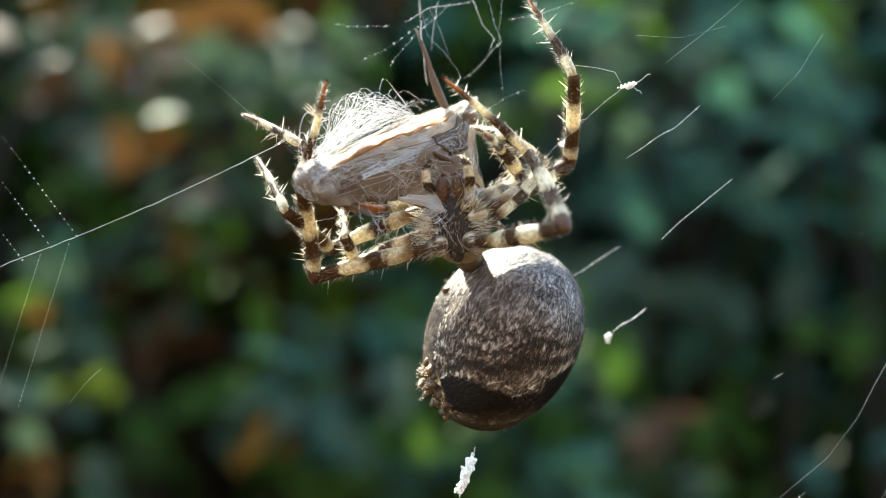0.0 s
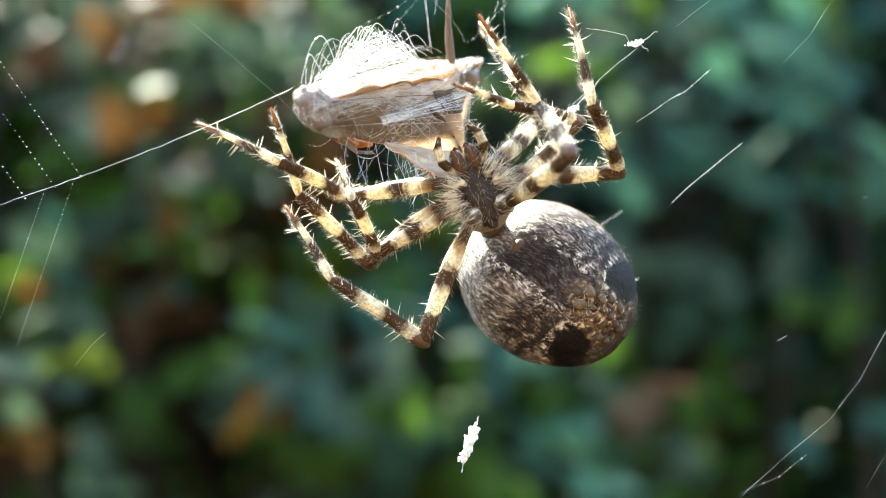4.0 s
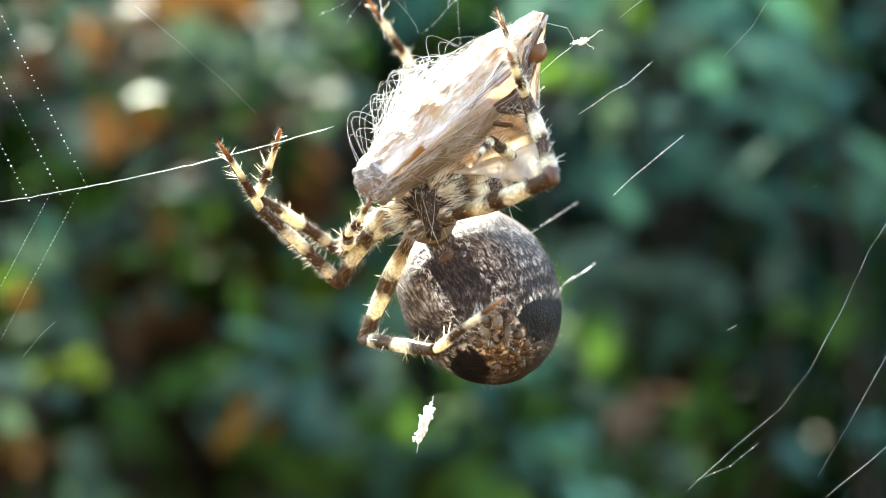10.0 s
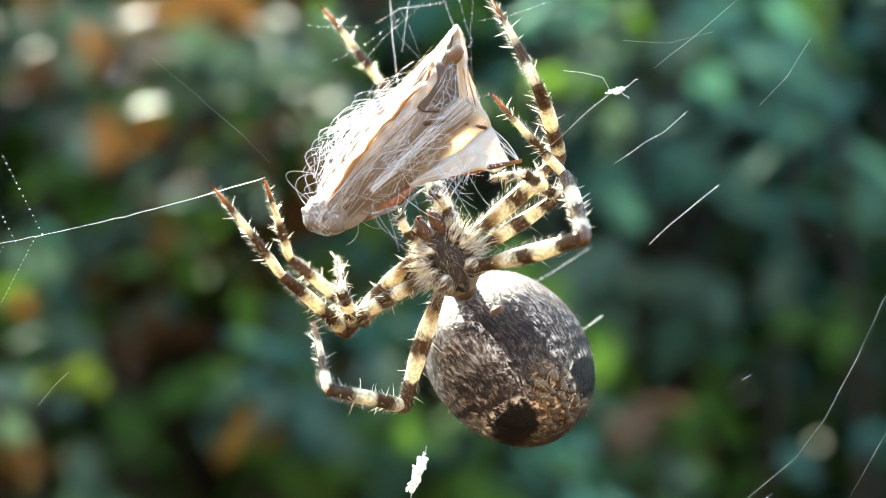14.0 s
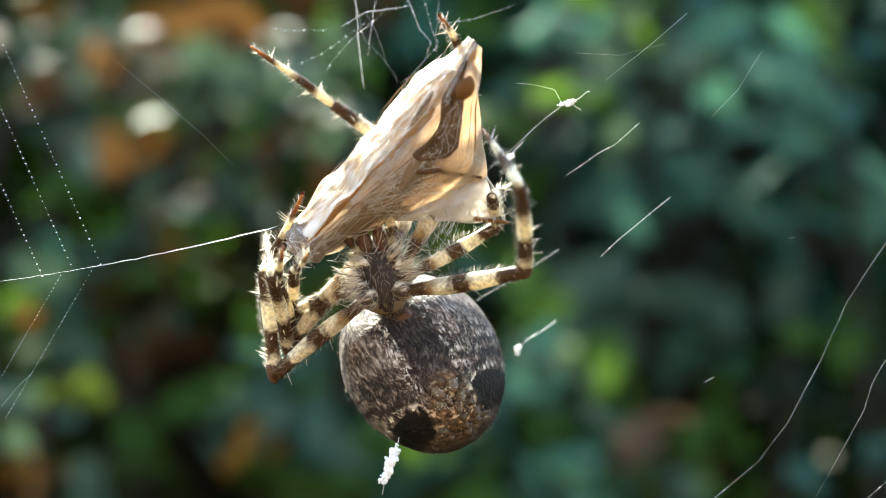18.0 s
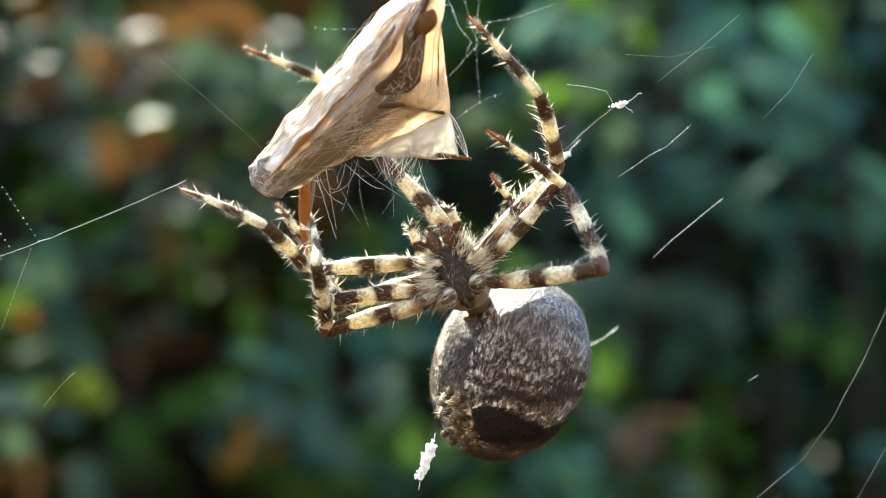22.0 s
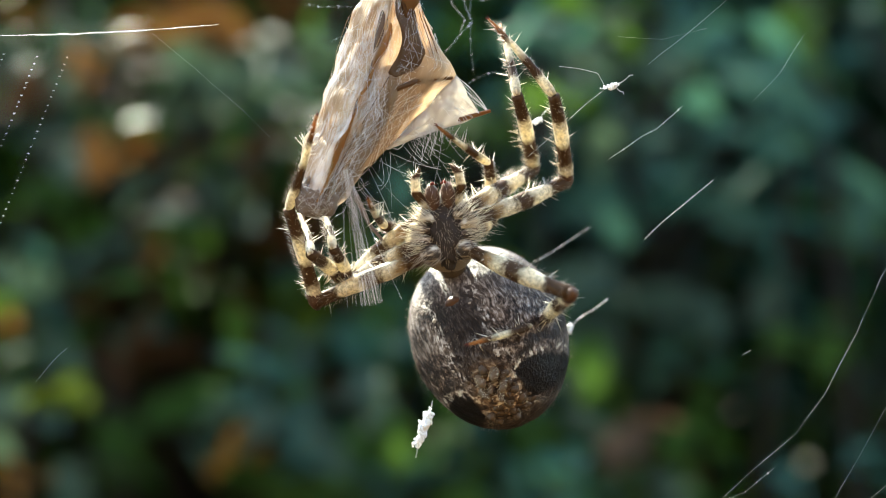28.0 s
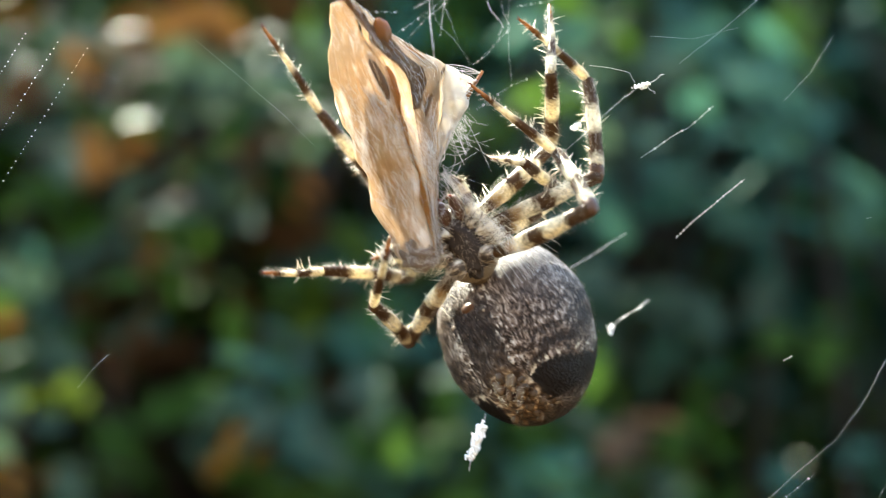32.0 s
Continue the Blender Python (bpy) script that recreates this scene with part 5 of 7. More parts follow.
# the line on which the forelegs pull, and the sticky threads that hold it
line_thread = thing("line_thread", "taut white silk line pulled by the forelegs", "silk thread")
sticky = thing("sticky_threads", "parallel web threads beaded with sticky drops", "silk thread")
_r = random.Random(2)
_bm = bmesh.new()
tube(_bm, [Vector((-0.42 * math.sin(k / 40 * 3.1) + _r.gauss(0, 0.015), 0, k * 0.55)) * M for k in range(41)], [_r.uniform(0.7, 1.25) * 0.012 * M for _ in range(41)], 6)
part("line", _bm, SILK, line_thread, "taut white line")
for _z, _dx, _dz in ((13.0, 13.0, 3.5), (14.6, 12.0, 3.3), (16.4, 11.0, 3.1), (13.4, -8.0, 6.5), (15.2, -7.0, 5.7)):
    _bm = bmesh.new()
    _p, _q = Vector((-0.4, 0, _z)), Vector((_dx, 0.3, _z + _dz))
    for k in range(34):
        _s = _r.uniform(0.6, 1.1) * (1.0 if _dx > 0 else 0.6)
        blob(_bm, _p.lerp(_q, (k + _r.uniform(-0.15, 0.15)) / 33) * M, (0.045 * _s * M, 0.045 * _s * M, 0.054 * _s * M), 6, 4)
    tube(_bm, [_p * M, _q * M], 0.0007 * M, 4)
    part("sticky_thread", _bm, SILK, sticky, "thread beaded with sticky drops")
# the swathe of threads that a hind leg lays over the prey
swathe = thing("swathing_silk", "band of fine white silk threads drawn out by a leg", "silk band")
_bm = bmesh.new()
for k in range(26):
    _a, _b = _r.gauss(0, 0.10), _r.gauss(0, 0.62)
    _y = _r.gauss(0, 0.12)
    tube(_bm, [Vector((_a + (_b - _a) * s + 0.05 * math.sin(s * 5 + k), _y * s, 7.6 * s)) * M for s in (0, 0.2, 0.4, 0.6, 0.8, 1)], _r.uniform(0.005, 0.013) * M, 4, False)
tagged(part("silk_band", _bm, SILK_FINE, swathe), kind="stuff")

# ---- poses of the spider, and the way between them ----
STANCES = []


def spot(x, y, z):
    return Vector((x * M, y * M, 1.0 + z * M))


def stance(t, body, lean, belly, belly_lean, belly_turn, **legs):
    """Millimetres from the middle of the web; leg joints from the middle of the forebody."""
    row = [*body, lean, *belly, belly_lean, belly_turn]
    for leg in LENGTHS:
        row += legs[leg]
    STANCES.append((t, np.array(row)))


def between(t):
    ts = [s[0] for s in STANCES]
    i = max(0, min(len(ts) - 2, int(np.searchsorted(ts, t, "right")) - 1))
    t0, t1 = ts[i], ts[i + 1]
    a, b = STANCES[i][1], STANCES[i + 1][1]
    k = (t - t0) / (t1 - t0)
    va = (b - STANCES[i - 1][1]) / (t1 - ts[i - 1]) if i else (b - a) / (t1 - t0)
    vb = (STANCES[i + 2][1] - a) / (ts[i + 2] - t0) if i + 2 < len(ts) else (b - a) / (t1 - t0)
    h = (t1 - t0) * 0.6
    return (2 * k**3 - 3 * k**2 + 1) * a + (k**3 - 2 * k**2 + k) * h * va + (3 * k**2 - 2 * k**3) * b + (k**3 - k**2) * h * vb


def move_spider():
    body_rows, belly_rows = [], []
    rows = {leg: ([], [], []) for leg in LENGTHS}
    last = {}
    for k in range(129):
        t = k / 4
        v = between(t)
        turn = 0.25 * v[8]
        m = Matrix.Translation(spot(*v[0:3])) @ pose(0, 0, 0, 0, v[3], turn)
        inv = m.inverted()
        body_rows.append((t, m))
        belly_rows.append((t, inv @ Matrix.Translation(spot(*v[4:7])) @ pose(0, 0, 0, 0, v[7], 0) @ pose(0, 0, 0, 0, 0, v[8]) @ Matrix.Rotation(-PITCH, 4, "X")))
        flat = Matrix.Translation(spot(*v[0:3])) @ pose(0, 0, 0, 0, v[3], 0)
        for n, (leg, lens) in enumerate(LENGTHS.items()):
            x, z = COXAE[leg]
            p = m @ (Vector((x, -0.4, z)) * M)
            for s in range(3):
                q = spot(*v[0:3]) + Vector(v[9 + n * 9 + s * 3:12 + n * 9 + s * 3]) * M
                d = (q - p).normalized()
                # a steady side for the segment: turn the last one as little as needed
                old = last.get((leg, s))
                if old is None:
                    basis = aim((0, 0, 0), d).to_3x3()
                else:
                    basis = (old @ Vector((0, 0, 1))).rotation_difference(d).to_matrix() @ old
                last[leg, s] = basis
                rows[leg][s].append((t, inv @ (Matrix.Translation(p) @ basis.to_4x4())))
                p = p + d * lens[s] * M
    walk(spider, body_rows)
    walk(abdomen, belly_rows)
    for leg, segs in leg_segments.items():
        for seg, r in zip(segs, rows[leg]):
            walk(seg, r)


# ---- what moves, and how ----
def motions():
    stance(0, (-0.53, 1.1, 2.09), -5.7, (2.26, 4.6, -4.59), -4.0, -71.8, T=(4.36, 5.96, 3.03, 2.68, -0.1, 4.22, 1.54, -5.98, 4.52), R1=(7.09, 3.2, 4.02, 6.62, -1.15, 8.42, 4.23, 1.16, 13.29), R2=(5.61, 1.92, 3.74, 2.91, -2.02, 4.81, 0.92, 1.97, 5.93), R4=(5.45, -6.45, -0.19, 4, -2.13, 4.02, -0.68, -2.9, 8.01), L2=(-7.41, 2.87, -1.27, -9.39, -2.89, 0.7, -11.78, 1.59, 4.07), L3=(-6.49, 3.86, 2.54, -8.89, -0.98, 4.63, -12.66, 2.11, 6.71), L1=(-5.85, 2.67, -2.29, -6.26, -1.62, -0.68, -6.83, 2.23, 0.91), L4=(-8.15, 0.7, -2.94, -8.69, -2.33, 2.44, -6.98, -4.36, 7.6))
    stance(1, (0.1, 1.1, 1.56), -15.5, (3.09, 4.8, -4.46), -15.0, -35.9, T=(4.96, 5.01, 4.26, 2.71, -0.94, 5.02, 1.38, -6.78, 4.82), R1=(6.81, 2.75, 4.9, 5.6, -2.3, 8.31, 4.12, 0.8, 13.1), R2=(5.06, 2.2, 4.35, 2.5, -1.88, 5.23, 0.35, 2.07, 6.19), R4=(8.13, -3.15, -2.16, 5.51, -8.49, -3.92, 0.11, -8.74, -6.95), L2=(-7.61, 2.64, -1.71, -8.85, -2.98, 1.09, -9.89, 1.97, 4.51), L3=(-5.35, 4.22, 3.5, -7.05, -1.01, 5.34, -9.27, 3.64, 6.56), L1=(-6.48, 1.45, -2.37, -6.14, -2.13, 0.5, -7.28, 1.11, 2.93), L4=(-7.68, 1.79, -3.05, -8.33, -0.98, 2.46, -7, -2.95, 7.75))
    stance(2, (-0.25, 1.1, 1.7), -17.2, (2.73, 4.6, -4.63), -2.0, -68.1, T=(5.25, 4.37, 4.85, 3.45, -1.76, 5.14, 2.79, 3.83, 7.21), R1=(7.08, 3.65, 3.4, 6.07, -0.91, 7.48, 5.06, 2.26, 12.36), R2=(5.52, 1.75, 4.24, 4.26, -1.47, 7.71, 3.18, 1.67, 10.89), R4=(5.65, -6.1, 1.39, 5.27, -0.91, 4.77, 2.71, -6.42, 6.02), L2=(-6.55, 4.03, -2.1, -9.28, -1, 0.77, -10.65, 3.68, 4.44), L3=(-7.18, 3.45, -1.07, -8.18, 0.44, 3.79, -8.46, -4.55, 5.56), L1=(-5.66, 1.66, -3.77, -5.52, -0.05, 0.49, -5.34, -4.12, 1.52), L4=(-6.33, -1.27, -6.2, -9.08, -6.43, -4.16, -11.48, -1.63, -1.95))
    stance(3, (-0.65, 1.1, 1.16), -7.6, (2.17, 4.8, -5.6), -15.0, -39.6, T=(5.8, 4.79, 3.41, 2.26, -0.24, 5.17, -0.33, -5.55, 6.26), R1=(7.2, 0.51, 5.41, 6.85, 4.96, 9.72, 4.71, 0.23, 12.52), R2=(5.38, 2.12, 3.9, 3.36, 1.51, 8.32, 1.05, 0.7, 12.22), R4=(8.46, -2.09, -1.6, 6.75, -6.87, -5.16, 0.96, -7.11, -7.36), L2=(-6.91, 4.11, -0.45, -9.32, -1.75, 0.45, -13.4, 2.77, 0.83), L3=(-6.87, 3.71, -1.14, -9.72, -0.16, 2.11, -10.21, -4.75, 4.72), L1=(-6.38, 2.1, -1.81, -7.02, -1.11, 1.42, -8.59, 2.34, 3.25), L4=(-8.08, -0.43, -3.39, -8.56, -4.81, 0.97, -9.76, 0.14, 3.75))
    stance(3.5, (0.46, 1.1, 1.72), -22, (4.63, 4.8, -3.72), -46, 4, T=(3.8, 5.25, 5.09, 1.58, -0.42, 7.07, -0.83, 2.82, 11.51), R1=(8.31, 1.82, 1.71, 5.92, -2.6, 5.35, 4.67, -1.19, 10.94), R2=(5.7, 1.35, 4.36, 1.79, -1.59, 4.77, -0.83, -5.33, 5.27), R4=(4.76, -6.69, 1.75, 3.36, -1.34, 4.54, -0.37, -3.88, 8.79), L1=(-6.1, 1.63, -3.09, -7.29, -1.75, -0.2, -8.61, 1.36, 2.28), L2=(-7.76, 3.48, 0.12, -11.12, -1.71, 1.78, -16.52, 0.13, 3.95), L3=(-6.44, 2.26, -4.16, -10.53, 1.47, -0.12, -12.3, 0.57, 4.8), L4=(-2.89, -1.17, -8.46, -8.33, -1.71, -5.54, -11.15, 2.34, -2.49))
    stance(5.5, (0.63, 1.1, 1.86), -28, (4.47, 4.8, -3.5), -50, 5, T=(4.99, 5.17, 3.2, 3.37, -0.98, 3.95, 3.22, 4.68, 5.95), R1=(8.08, 2.19, 1.58, 5.98, -2.07, 5.56, 5.34, -0.25, 11.14), R2=(6.01, 1.44, 4.07, 2.04, 0.02, 6.55, -0.51, 3.21, 8.67), R4=(4.76, -6.69, 1.75, 3.36, -1.34, 4.54, -0.37, -3.88, 8.79), L1=(-5.7, 0.12, -4.39, -6.82, -2.29, -0.63, -7.68, 1.02, 1.81), L2=(-8.11, 2.38, -1.44, -10.95, -2.86, 0.89, -14.34, 1.26, 3.85), L3=(-7.49, 2.19, -2.65, -9.68, -1.94, 0.79, -9.17, -6.49, 3.45), L4=(-6.35, -1.16, -5.98, -8.87, -1.6, -0.33, -7.81, -6.26, 2.95))
    stance(6, (-0.2, 1.1, 1.54), -28.3, (2.96, 4.8, -4.44), -27.6, -17.7, T=(4.99, 5.17, 3.2, 3.37, -0.98, 3.95, 3.22, 4.68, 5.95), R1=(6.62, 3.68, 4.1, 5.87, -1.55, 7.36, 5.86, 2.72, 11.43), R2=(4.56, 3.65, 3.76, 4.17, -1.01, 5.22, 3.52, 3.27, 6.79), R4=(4.76, -6.69, 1.75, 3.36, -1.34, 4.54, -0.37, -3.88, 8.79), L2=(-5.04, 3.27, -4.82, -8.93, 2.43, 0.18, -11.55, -1.71, 3.82), L3=(-6.41, 3.29, -3.45, -8.26, -0.18, 0.81, -7.59, -4.8, 3.31), L1=(-3.72, 3.99, -3.46, -7.39, 3.42, -0.75, -6.77, -0.43, 0.79), L4=(-3.81, 0.74, -8.03, -2.43, -5.17, -9.3, 0.16, -0.08, -8.28))
    stance(7, (0.74, 1.1, 0.39), -32.0, (4.56, 4.8, -4.59), -18.0, -32.2, T=(5.41, 4.01, 4.62, 3.38, -2.06, 4.64, 2.64, 3.74, 5.97), R1=(6.23, 3.49, 4.91, 5.27, -1.91, 7.79, 5.19, 2.09, 12.12), R2=(5.42, -0.18, 5.17, 3.34, 4.1, 6.36, 1.22, 0.1, 7.15), R4=(6.2, -5.14, 2.96, 5.11, 0.06, 6.17, 0.75, -0.87, 10.48), L2=(-5.04, 4.92, -3.35, -10.01, 3.88, 0.54, -14.46, 2.42, 4.45), L3=(-5.74, 4.96, -1.24, -10.5, 3.88, 1.89, -11.2, 0.92, 6.23), L1=(-4.61, 3.89, -2.29, -7.36, 1.04, 0.04, -7.78, -3.07, 0.84), L4=(-5.95, 1.7, -5.96, -8.42, 1.06, -0.31, -9.33, -2.07, 4.49))
    stance(8, (-0.43, 1.1, 0.71), -19.7, (3.44, 4.8, -5.02), -24.0, -31.9, T=(5.37, 4.58, 4.26, 3.02, -1.37, 4.42, 1.88, 4.31, 5.97), R1=(6.66, 1.76, 5.7, 5.68, -3.51, 8.81, 5.41, 0.82, 12.82), R2=(5.44, 1.12, 4.65, 3.55, -3.37, 5.17, 2.11, -0, 7.95), R4=(8.35, -3.07, -0.51, 6.36, -8.46, 1.84, 5.29, -2.74, 3.99), L2=(-4.8, 5.17, -2.74, -8.8, 1.24, 0.36, -11.36, -3.25, 3.58), L3=(-7.35, 2.99, -1.65, -7.78, -2.46, 0.28, -8.37, 1.11, 4.15), L1=(-5.26, 2.46, -3.68, -6.28, -0.52, -0.33, -5.64, -4.11, 1.76), L4=(-5.16, 1.23, -7.11, -7.69, 0.93, -1.46, -7.19, -2.16, 3.42))
    stance(9, (0.5, 1.1, 0.69), -11.2, (2.48, 4.8, -4.94), -22.4, 9.5, T=(-0.47, 6.04, 4.85, -0.75, 11.16, 8.68, -4.14, 9.79, 13.43), R1=(4, 3.51, 6.59, 3.83, -2.03, 9.36, 3.79, 2.2, 13.47), R2=(6.67, 2.38, 1.74, 5.55, -2.28, 2.76, 6.63, 1.88, 4.39), R4=(7.53, -4.46, -1, 6.25, 1.26, 1.02, 3.19, 6.28, 3), L2=(-5.85, 1.22, -4.61, -8.21, -3.24, -0.68, -9.24, 1.72, 2.71), L3=(-6.55, 2.74, -3.33, -7.62, -2.12, -0.36, -5.2, 1.47, 2.7), L1=(-4.33, 4.44, -0.6, -4.22, -0.06, 0.33, -3.5, -4.12, 1.13), L4=(-4.56, -1.49, -7.65, -4.39, -5.67, -3.07, -2.74, -2.31, 1.36))
    stance(10, (0.21, 1.1, 0.53), -21.2, (3.47, 4.8, -4.78), -35.0, -5.8, T=(-0.68, 5.83, 5.36, -1.04, 10.53, 9.69, -3.8, 6.68, 13.37), R1=(6.63, 4.45, 2.77, 5.86, -0.86, 5.89, 4.17, 0.66, 11.34), R2=(6, 3.14, 2.33, 3.77, -1.03, 3.64, 2.69, -5.2, 2.05), R4=(6.8, -5.17, 1.31, 5.65, -1.45, 6.13, 4.34, -7.33, 7.6), L2=(-5.27, 3.16, -4.5, -9.85, 2.23, -0.12, -11.43, -2.41, 3.51), L3=(-5.59, 4.64, -2.45, -10.16, 2.81, 0.61, -8.25, -0.35, 4.41), L1=(-4.95, 3.45, -2.79, -4.38, -0.96, -1.63, -2.86, -4.45, 0.15), L4=(-3.64, 1.93, -7.81, 0.59, -2.59, -8.03, 4.13, -6.09, -5.04))
    stance(11, (-0.31, 1.1, 0.88), -19.9, (2.14, 4.8, -5.61), -21.0, -19.9, T=(-1.1, 4.81, 6.52, -1.78, 8.55, 11.67, -3.51, 3.01, 13.18), R1=(6.43, 4.02, 4.08, 5.54, 0.34, 8.98, 4.35, -4.93, 11.38), R2=(5.82, 2.31, 3.6, 4.16, -1.74, 5.8, 3.29, 2.22, 7.96), R4=(7.02, -5.18, -1.61, 8.84, 0.67, -2.61, 6.44, -5.04, -2.95), L2=(-7.73, -1.55, -2.96, -10.55, 1.56, 1.87, -11.87, -3.94, 4.17), L3=(-6.95, 3.15, -2.48, -10.23, 2.2, 2.2, -9.31, -2.23, 4.96), L1=(-5.57, 3.1, -2.14, -6.31, -1.33, -1.14, -6.98, 2.18, 1.06), L4=(-7.82, 0.09, -3.41, -8.22, -3.94, 1.28, -8.84, 0.39, 5.08))
    stance(12, (0.92, 1.1, 0.72), -30.3, (4.07, 4.8, -4.65), -30.4, -17.9, T=(-1, 5.92, 5.26, -1.4, 10.87, 9.29, -3.13, 7.28, 13.77), R1=(7.71, 2.11, 3.46, 5.77, -2.55, 7.05, 3.77, 0.72, 11.53), R2=(6.16, 1.69, 3.75, 4.22, -2.46, 5.5, 4.03, -0.47, 9.65), R4=(6.38, -5.56, 1.82, 5.01, -0.32, 4.83, 3.45, -5.15, 8.4), L2=(-5.77, 4.37, -3.28, -9.21, -0.35, -0.66, -13.88, -1.82, 2.97), L3=(-8.32, -1.34, -1.31, -9.83, 0.54, 3.96, -8.34, -2.29, 8.18), L1=(-6.17, 1.5, -2.92, -6.14, -1.84, 0.23, -6.71, 1.88, 2.1), L4=(-3.67, 1.48, -7.92, 0.79, -2.82, -8.19, 4.91, -5.53, -5.13))
    stance(13, (0.68, 1.1, 0.83), -15.9, (4.03, 4.8, -5.23), -35.5, -6.1, T=(-1.56, 4.49, 6.57, -2.69, 8.33, 11.56, -4.33, 2.66, 12.65), R1=(6.29, 4.46, 3.65, 5.21, 0.37, 8.18, 3.92, -4.69, 10.93), R2=(6.45, 1.68, 3.07, 5.2, -2.98, 3.91, 4.11, 1.49, 3.88), R4=(8.75, -1.2, -1.15, 8.06, -6.61, 1.79, 5.73, -1.93, 5.12), L2=(-7.33, 2.29, -2.61, -9.1, -2.57, 1.16, -12.94, 1.03, 4.24), L3=(-6.75, 2.97, -2.95, -9.16, -0.58, 0.95, -8.56, -5.08, 3.7), L1=(-6.09, 1.81, -2.94, -6.17, -2.37, -1.02, -6.81, 1.03, 1.36), L4=(-7.22, 2.65, -3.46, -7.65, -0.95, 1.57, -6.46, -3.56, 6.61))
    stance(14, (0.78, 1.1, 0.25), -30.3, (4.45, 4.8, -5.82), -31.6, 14.7, T=(-1.63, 5.29, 5.94, -4.31, 7.67, 11.25, -7.92, 6.19, 15.8), R1=(6.5, 1.51, 5.98, 4.75, -3.22, 9.58, 2.37, -1.32, 14.64), R2=(6.32, 1.46, 3.64, 4.17, -2.81, 4.69, 2.5, 1.47, 4.81), R4=(7.14, -4.96, 1.26, 6.66, 0.04, 4.88, 2.47, -0.47, 9.42), L2=(-6.25, 2.51, -4.42, -9.3, -1.88, -0.92, -12.87, -2.95, 3.91), L3=(-5.35, 4.09, -3.86, -9.64, 3.38, -0.01, -10.84, 1.27, 4.7), L1=(-5.82, 1.47, -3.67, -5.92, -2.74, -1.83, -6.49, 0.92, 0.16), L4=(-2.62, 0.57, -8.53, -6.56, -3.95, -6.95, -7.88, 0.62, -3.61))
    stance(14.5, (0.51, 1.1, 0.76), -26, (4.04, 4.8, -5.82), -35, 10, T=(-1.33, 5.64, 5.5, -4.07, 7.57, 10.95, -8, 6.07, 15.23), R1=(7.76, 2.93, 1.99, 5.53, 2.36, 7.75, 2.86, 1.27, 12.9), R2=(6.32, 1.46, 3.64, 4.17, -2.81, 4.69, 2.5, 1.47, 4.81), R4=(7.14, -4.96, 1.26, 6.66, 0.04, 4.88, 2.47, -0.47, 9.42), L1=(-5.37, 1.35, -4.39, -6.07, -2.82, -2.57, -6.46, 0.04, 0.48), L2=(-5.9, 1.81, -4.92, -10.25, 1.07, -0.28, -14.34, 2.17, 4.11), L3=(-6.7, 3.22, -3.02, -11.08, 2.4, 0.69, -11.68, 5.82, 4.69), L4=(-2.64, -1.56, -8.5, 1.59, -6.01, -7.59, 4.65, -10.28, -5.14))
    stance(16.5, (-0.78, 1.1, -0.1), -15, (2.42, 4.8, -6.65), -31, 5, T=(0.25, 6.1, 4.99, -2.13, 9.85, 9.6, -4.55, 4.78, 11.71), R1=(6.89, 2.06, 5.26, 5.7, 1.02, 11.25, 2.9, 4.25, 15.32), R2=(6.34, 2.84, 2.02, 4.96, -1.79, 2.86, 4.13, 2.66, 3.71), R4=(8.69, -1.26, -1.64, 8.82, -7.3, -3.06, 6.03, -12.7, -4.25), L1=(-5.24, 1.61, -4.34, -5.82, -1.42, -0.94, -6.19, 2.44, 0.66), L2=(-5.9, 3.91, -3.05, -9.79, 3.01, 1.95, -12.09, 8.41, 3.6), L3=(-5.5, 3.75, -3.82, -7.58, -0.38, -0.32, -6.48, -5.22, 1.53), L4=(-6.59, 1.6, -5.55, -8.93, 1.09, 0.16, -9.12, 2.92, 5.66))
    stance(17, (-1.33, 1.1, 0.72), -19.6, (1.54, 4.8, -6.02), -24.8, 12.4, T=(0.65, 5.52, 5.98, -3.58, 4.37, 10.65, -7.84, 2.76, 14.56), R1=(6.24, 4.19, 4.13, 5.88, 0.62, 9.19, 2.92, -1.52, 13.82), R2=(6.34, 2.84, 2.02, 4.96, -1.79, 2.86, 4.13, 2.66, 3.71), R4=(8.33, -2.77, -1.99, 6.37, -8.57, -3, 4.6, -3.05, -5.22), L2=(-5.57, 4.3, -3.16, -7.66, -0.85, 0.01, -10.14, 3.56, 3.42), L3=(-5.5, 3.75, -3.82, -7.58, -0.38, -0.32, -6.48, -5.22, 1.53), L1=(-5.24, 1.61, -4.34, -5.82, -1.42, -0.94, -6.19, 2.44, 0.66), L4=(-6.78, -0.27, -5.66, -7.72, -4.11, -0.87, -6.95, -4.45, 4.86))
    stance(18, (-0.98, 1.1, -0.61), -13.9, (1.29, 4.8, -5.93), -27.9, 9.4, T=(1.77, 4.85, 6.6, -3.2, 3.68, 10.45, -7.97, 2.05, 13.7), R1=(4.87, -1.26, 7.41, 4.73, 1.47, 12.98, 3.4, -4.17, 14.09), R2=(6.7, 1.06, 2.96, 6.21, -3.62, 4.34, 7.35, 0.75, 5.25), R4=(8.06, -3.37, 0.36, 7.48, -7.8, 4.66, 5.77, -2.94, 8.1), L2=(-5.72, 2.26, -4.41, -5.95, -2.33, 0.04, -7.23, 3.09, 2.52), L3=(-5.57, 3.51, -3.83, -5.84, -1.08, -0.3, -4.75, -5.92, 1.56), L1=(-5.79, 2.71, -2.42, -4.92, -0.87, 0.34, -3.59, -4.74, 1.28), L4=(-6.42, 1.46, -5.84, -7.04, 1.11, 0.32, -4.33, -1.67, 4.62))
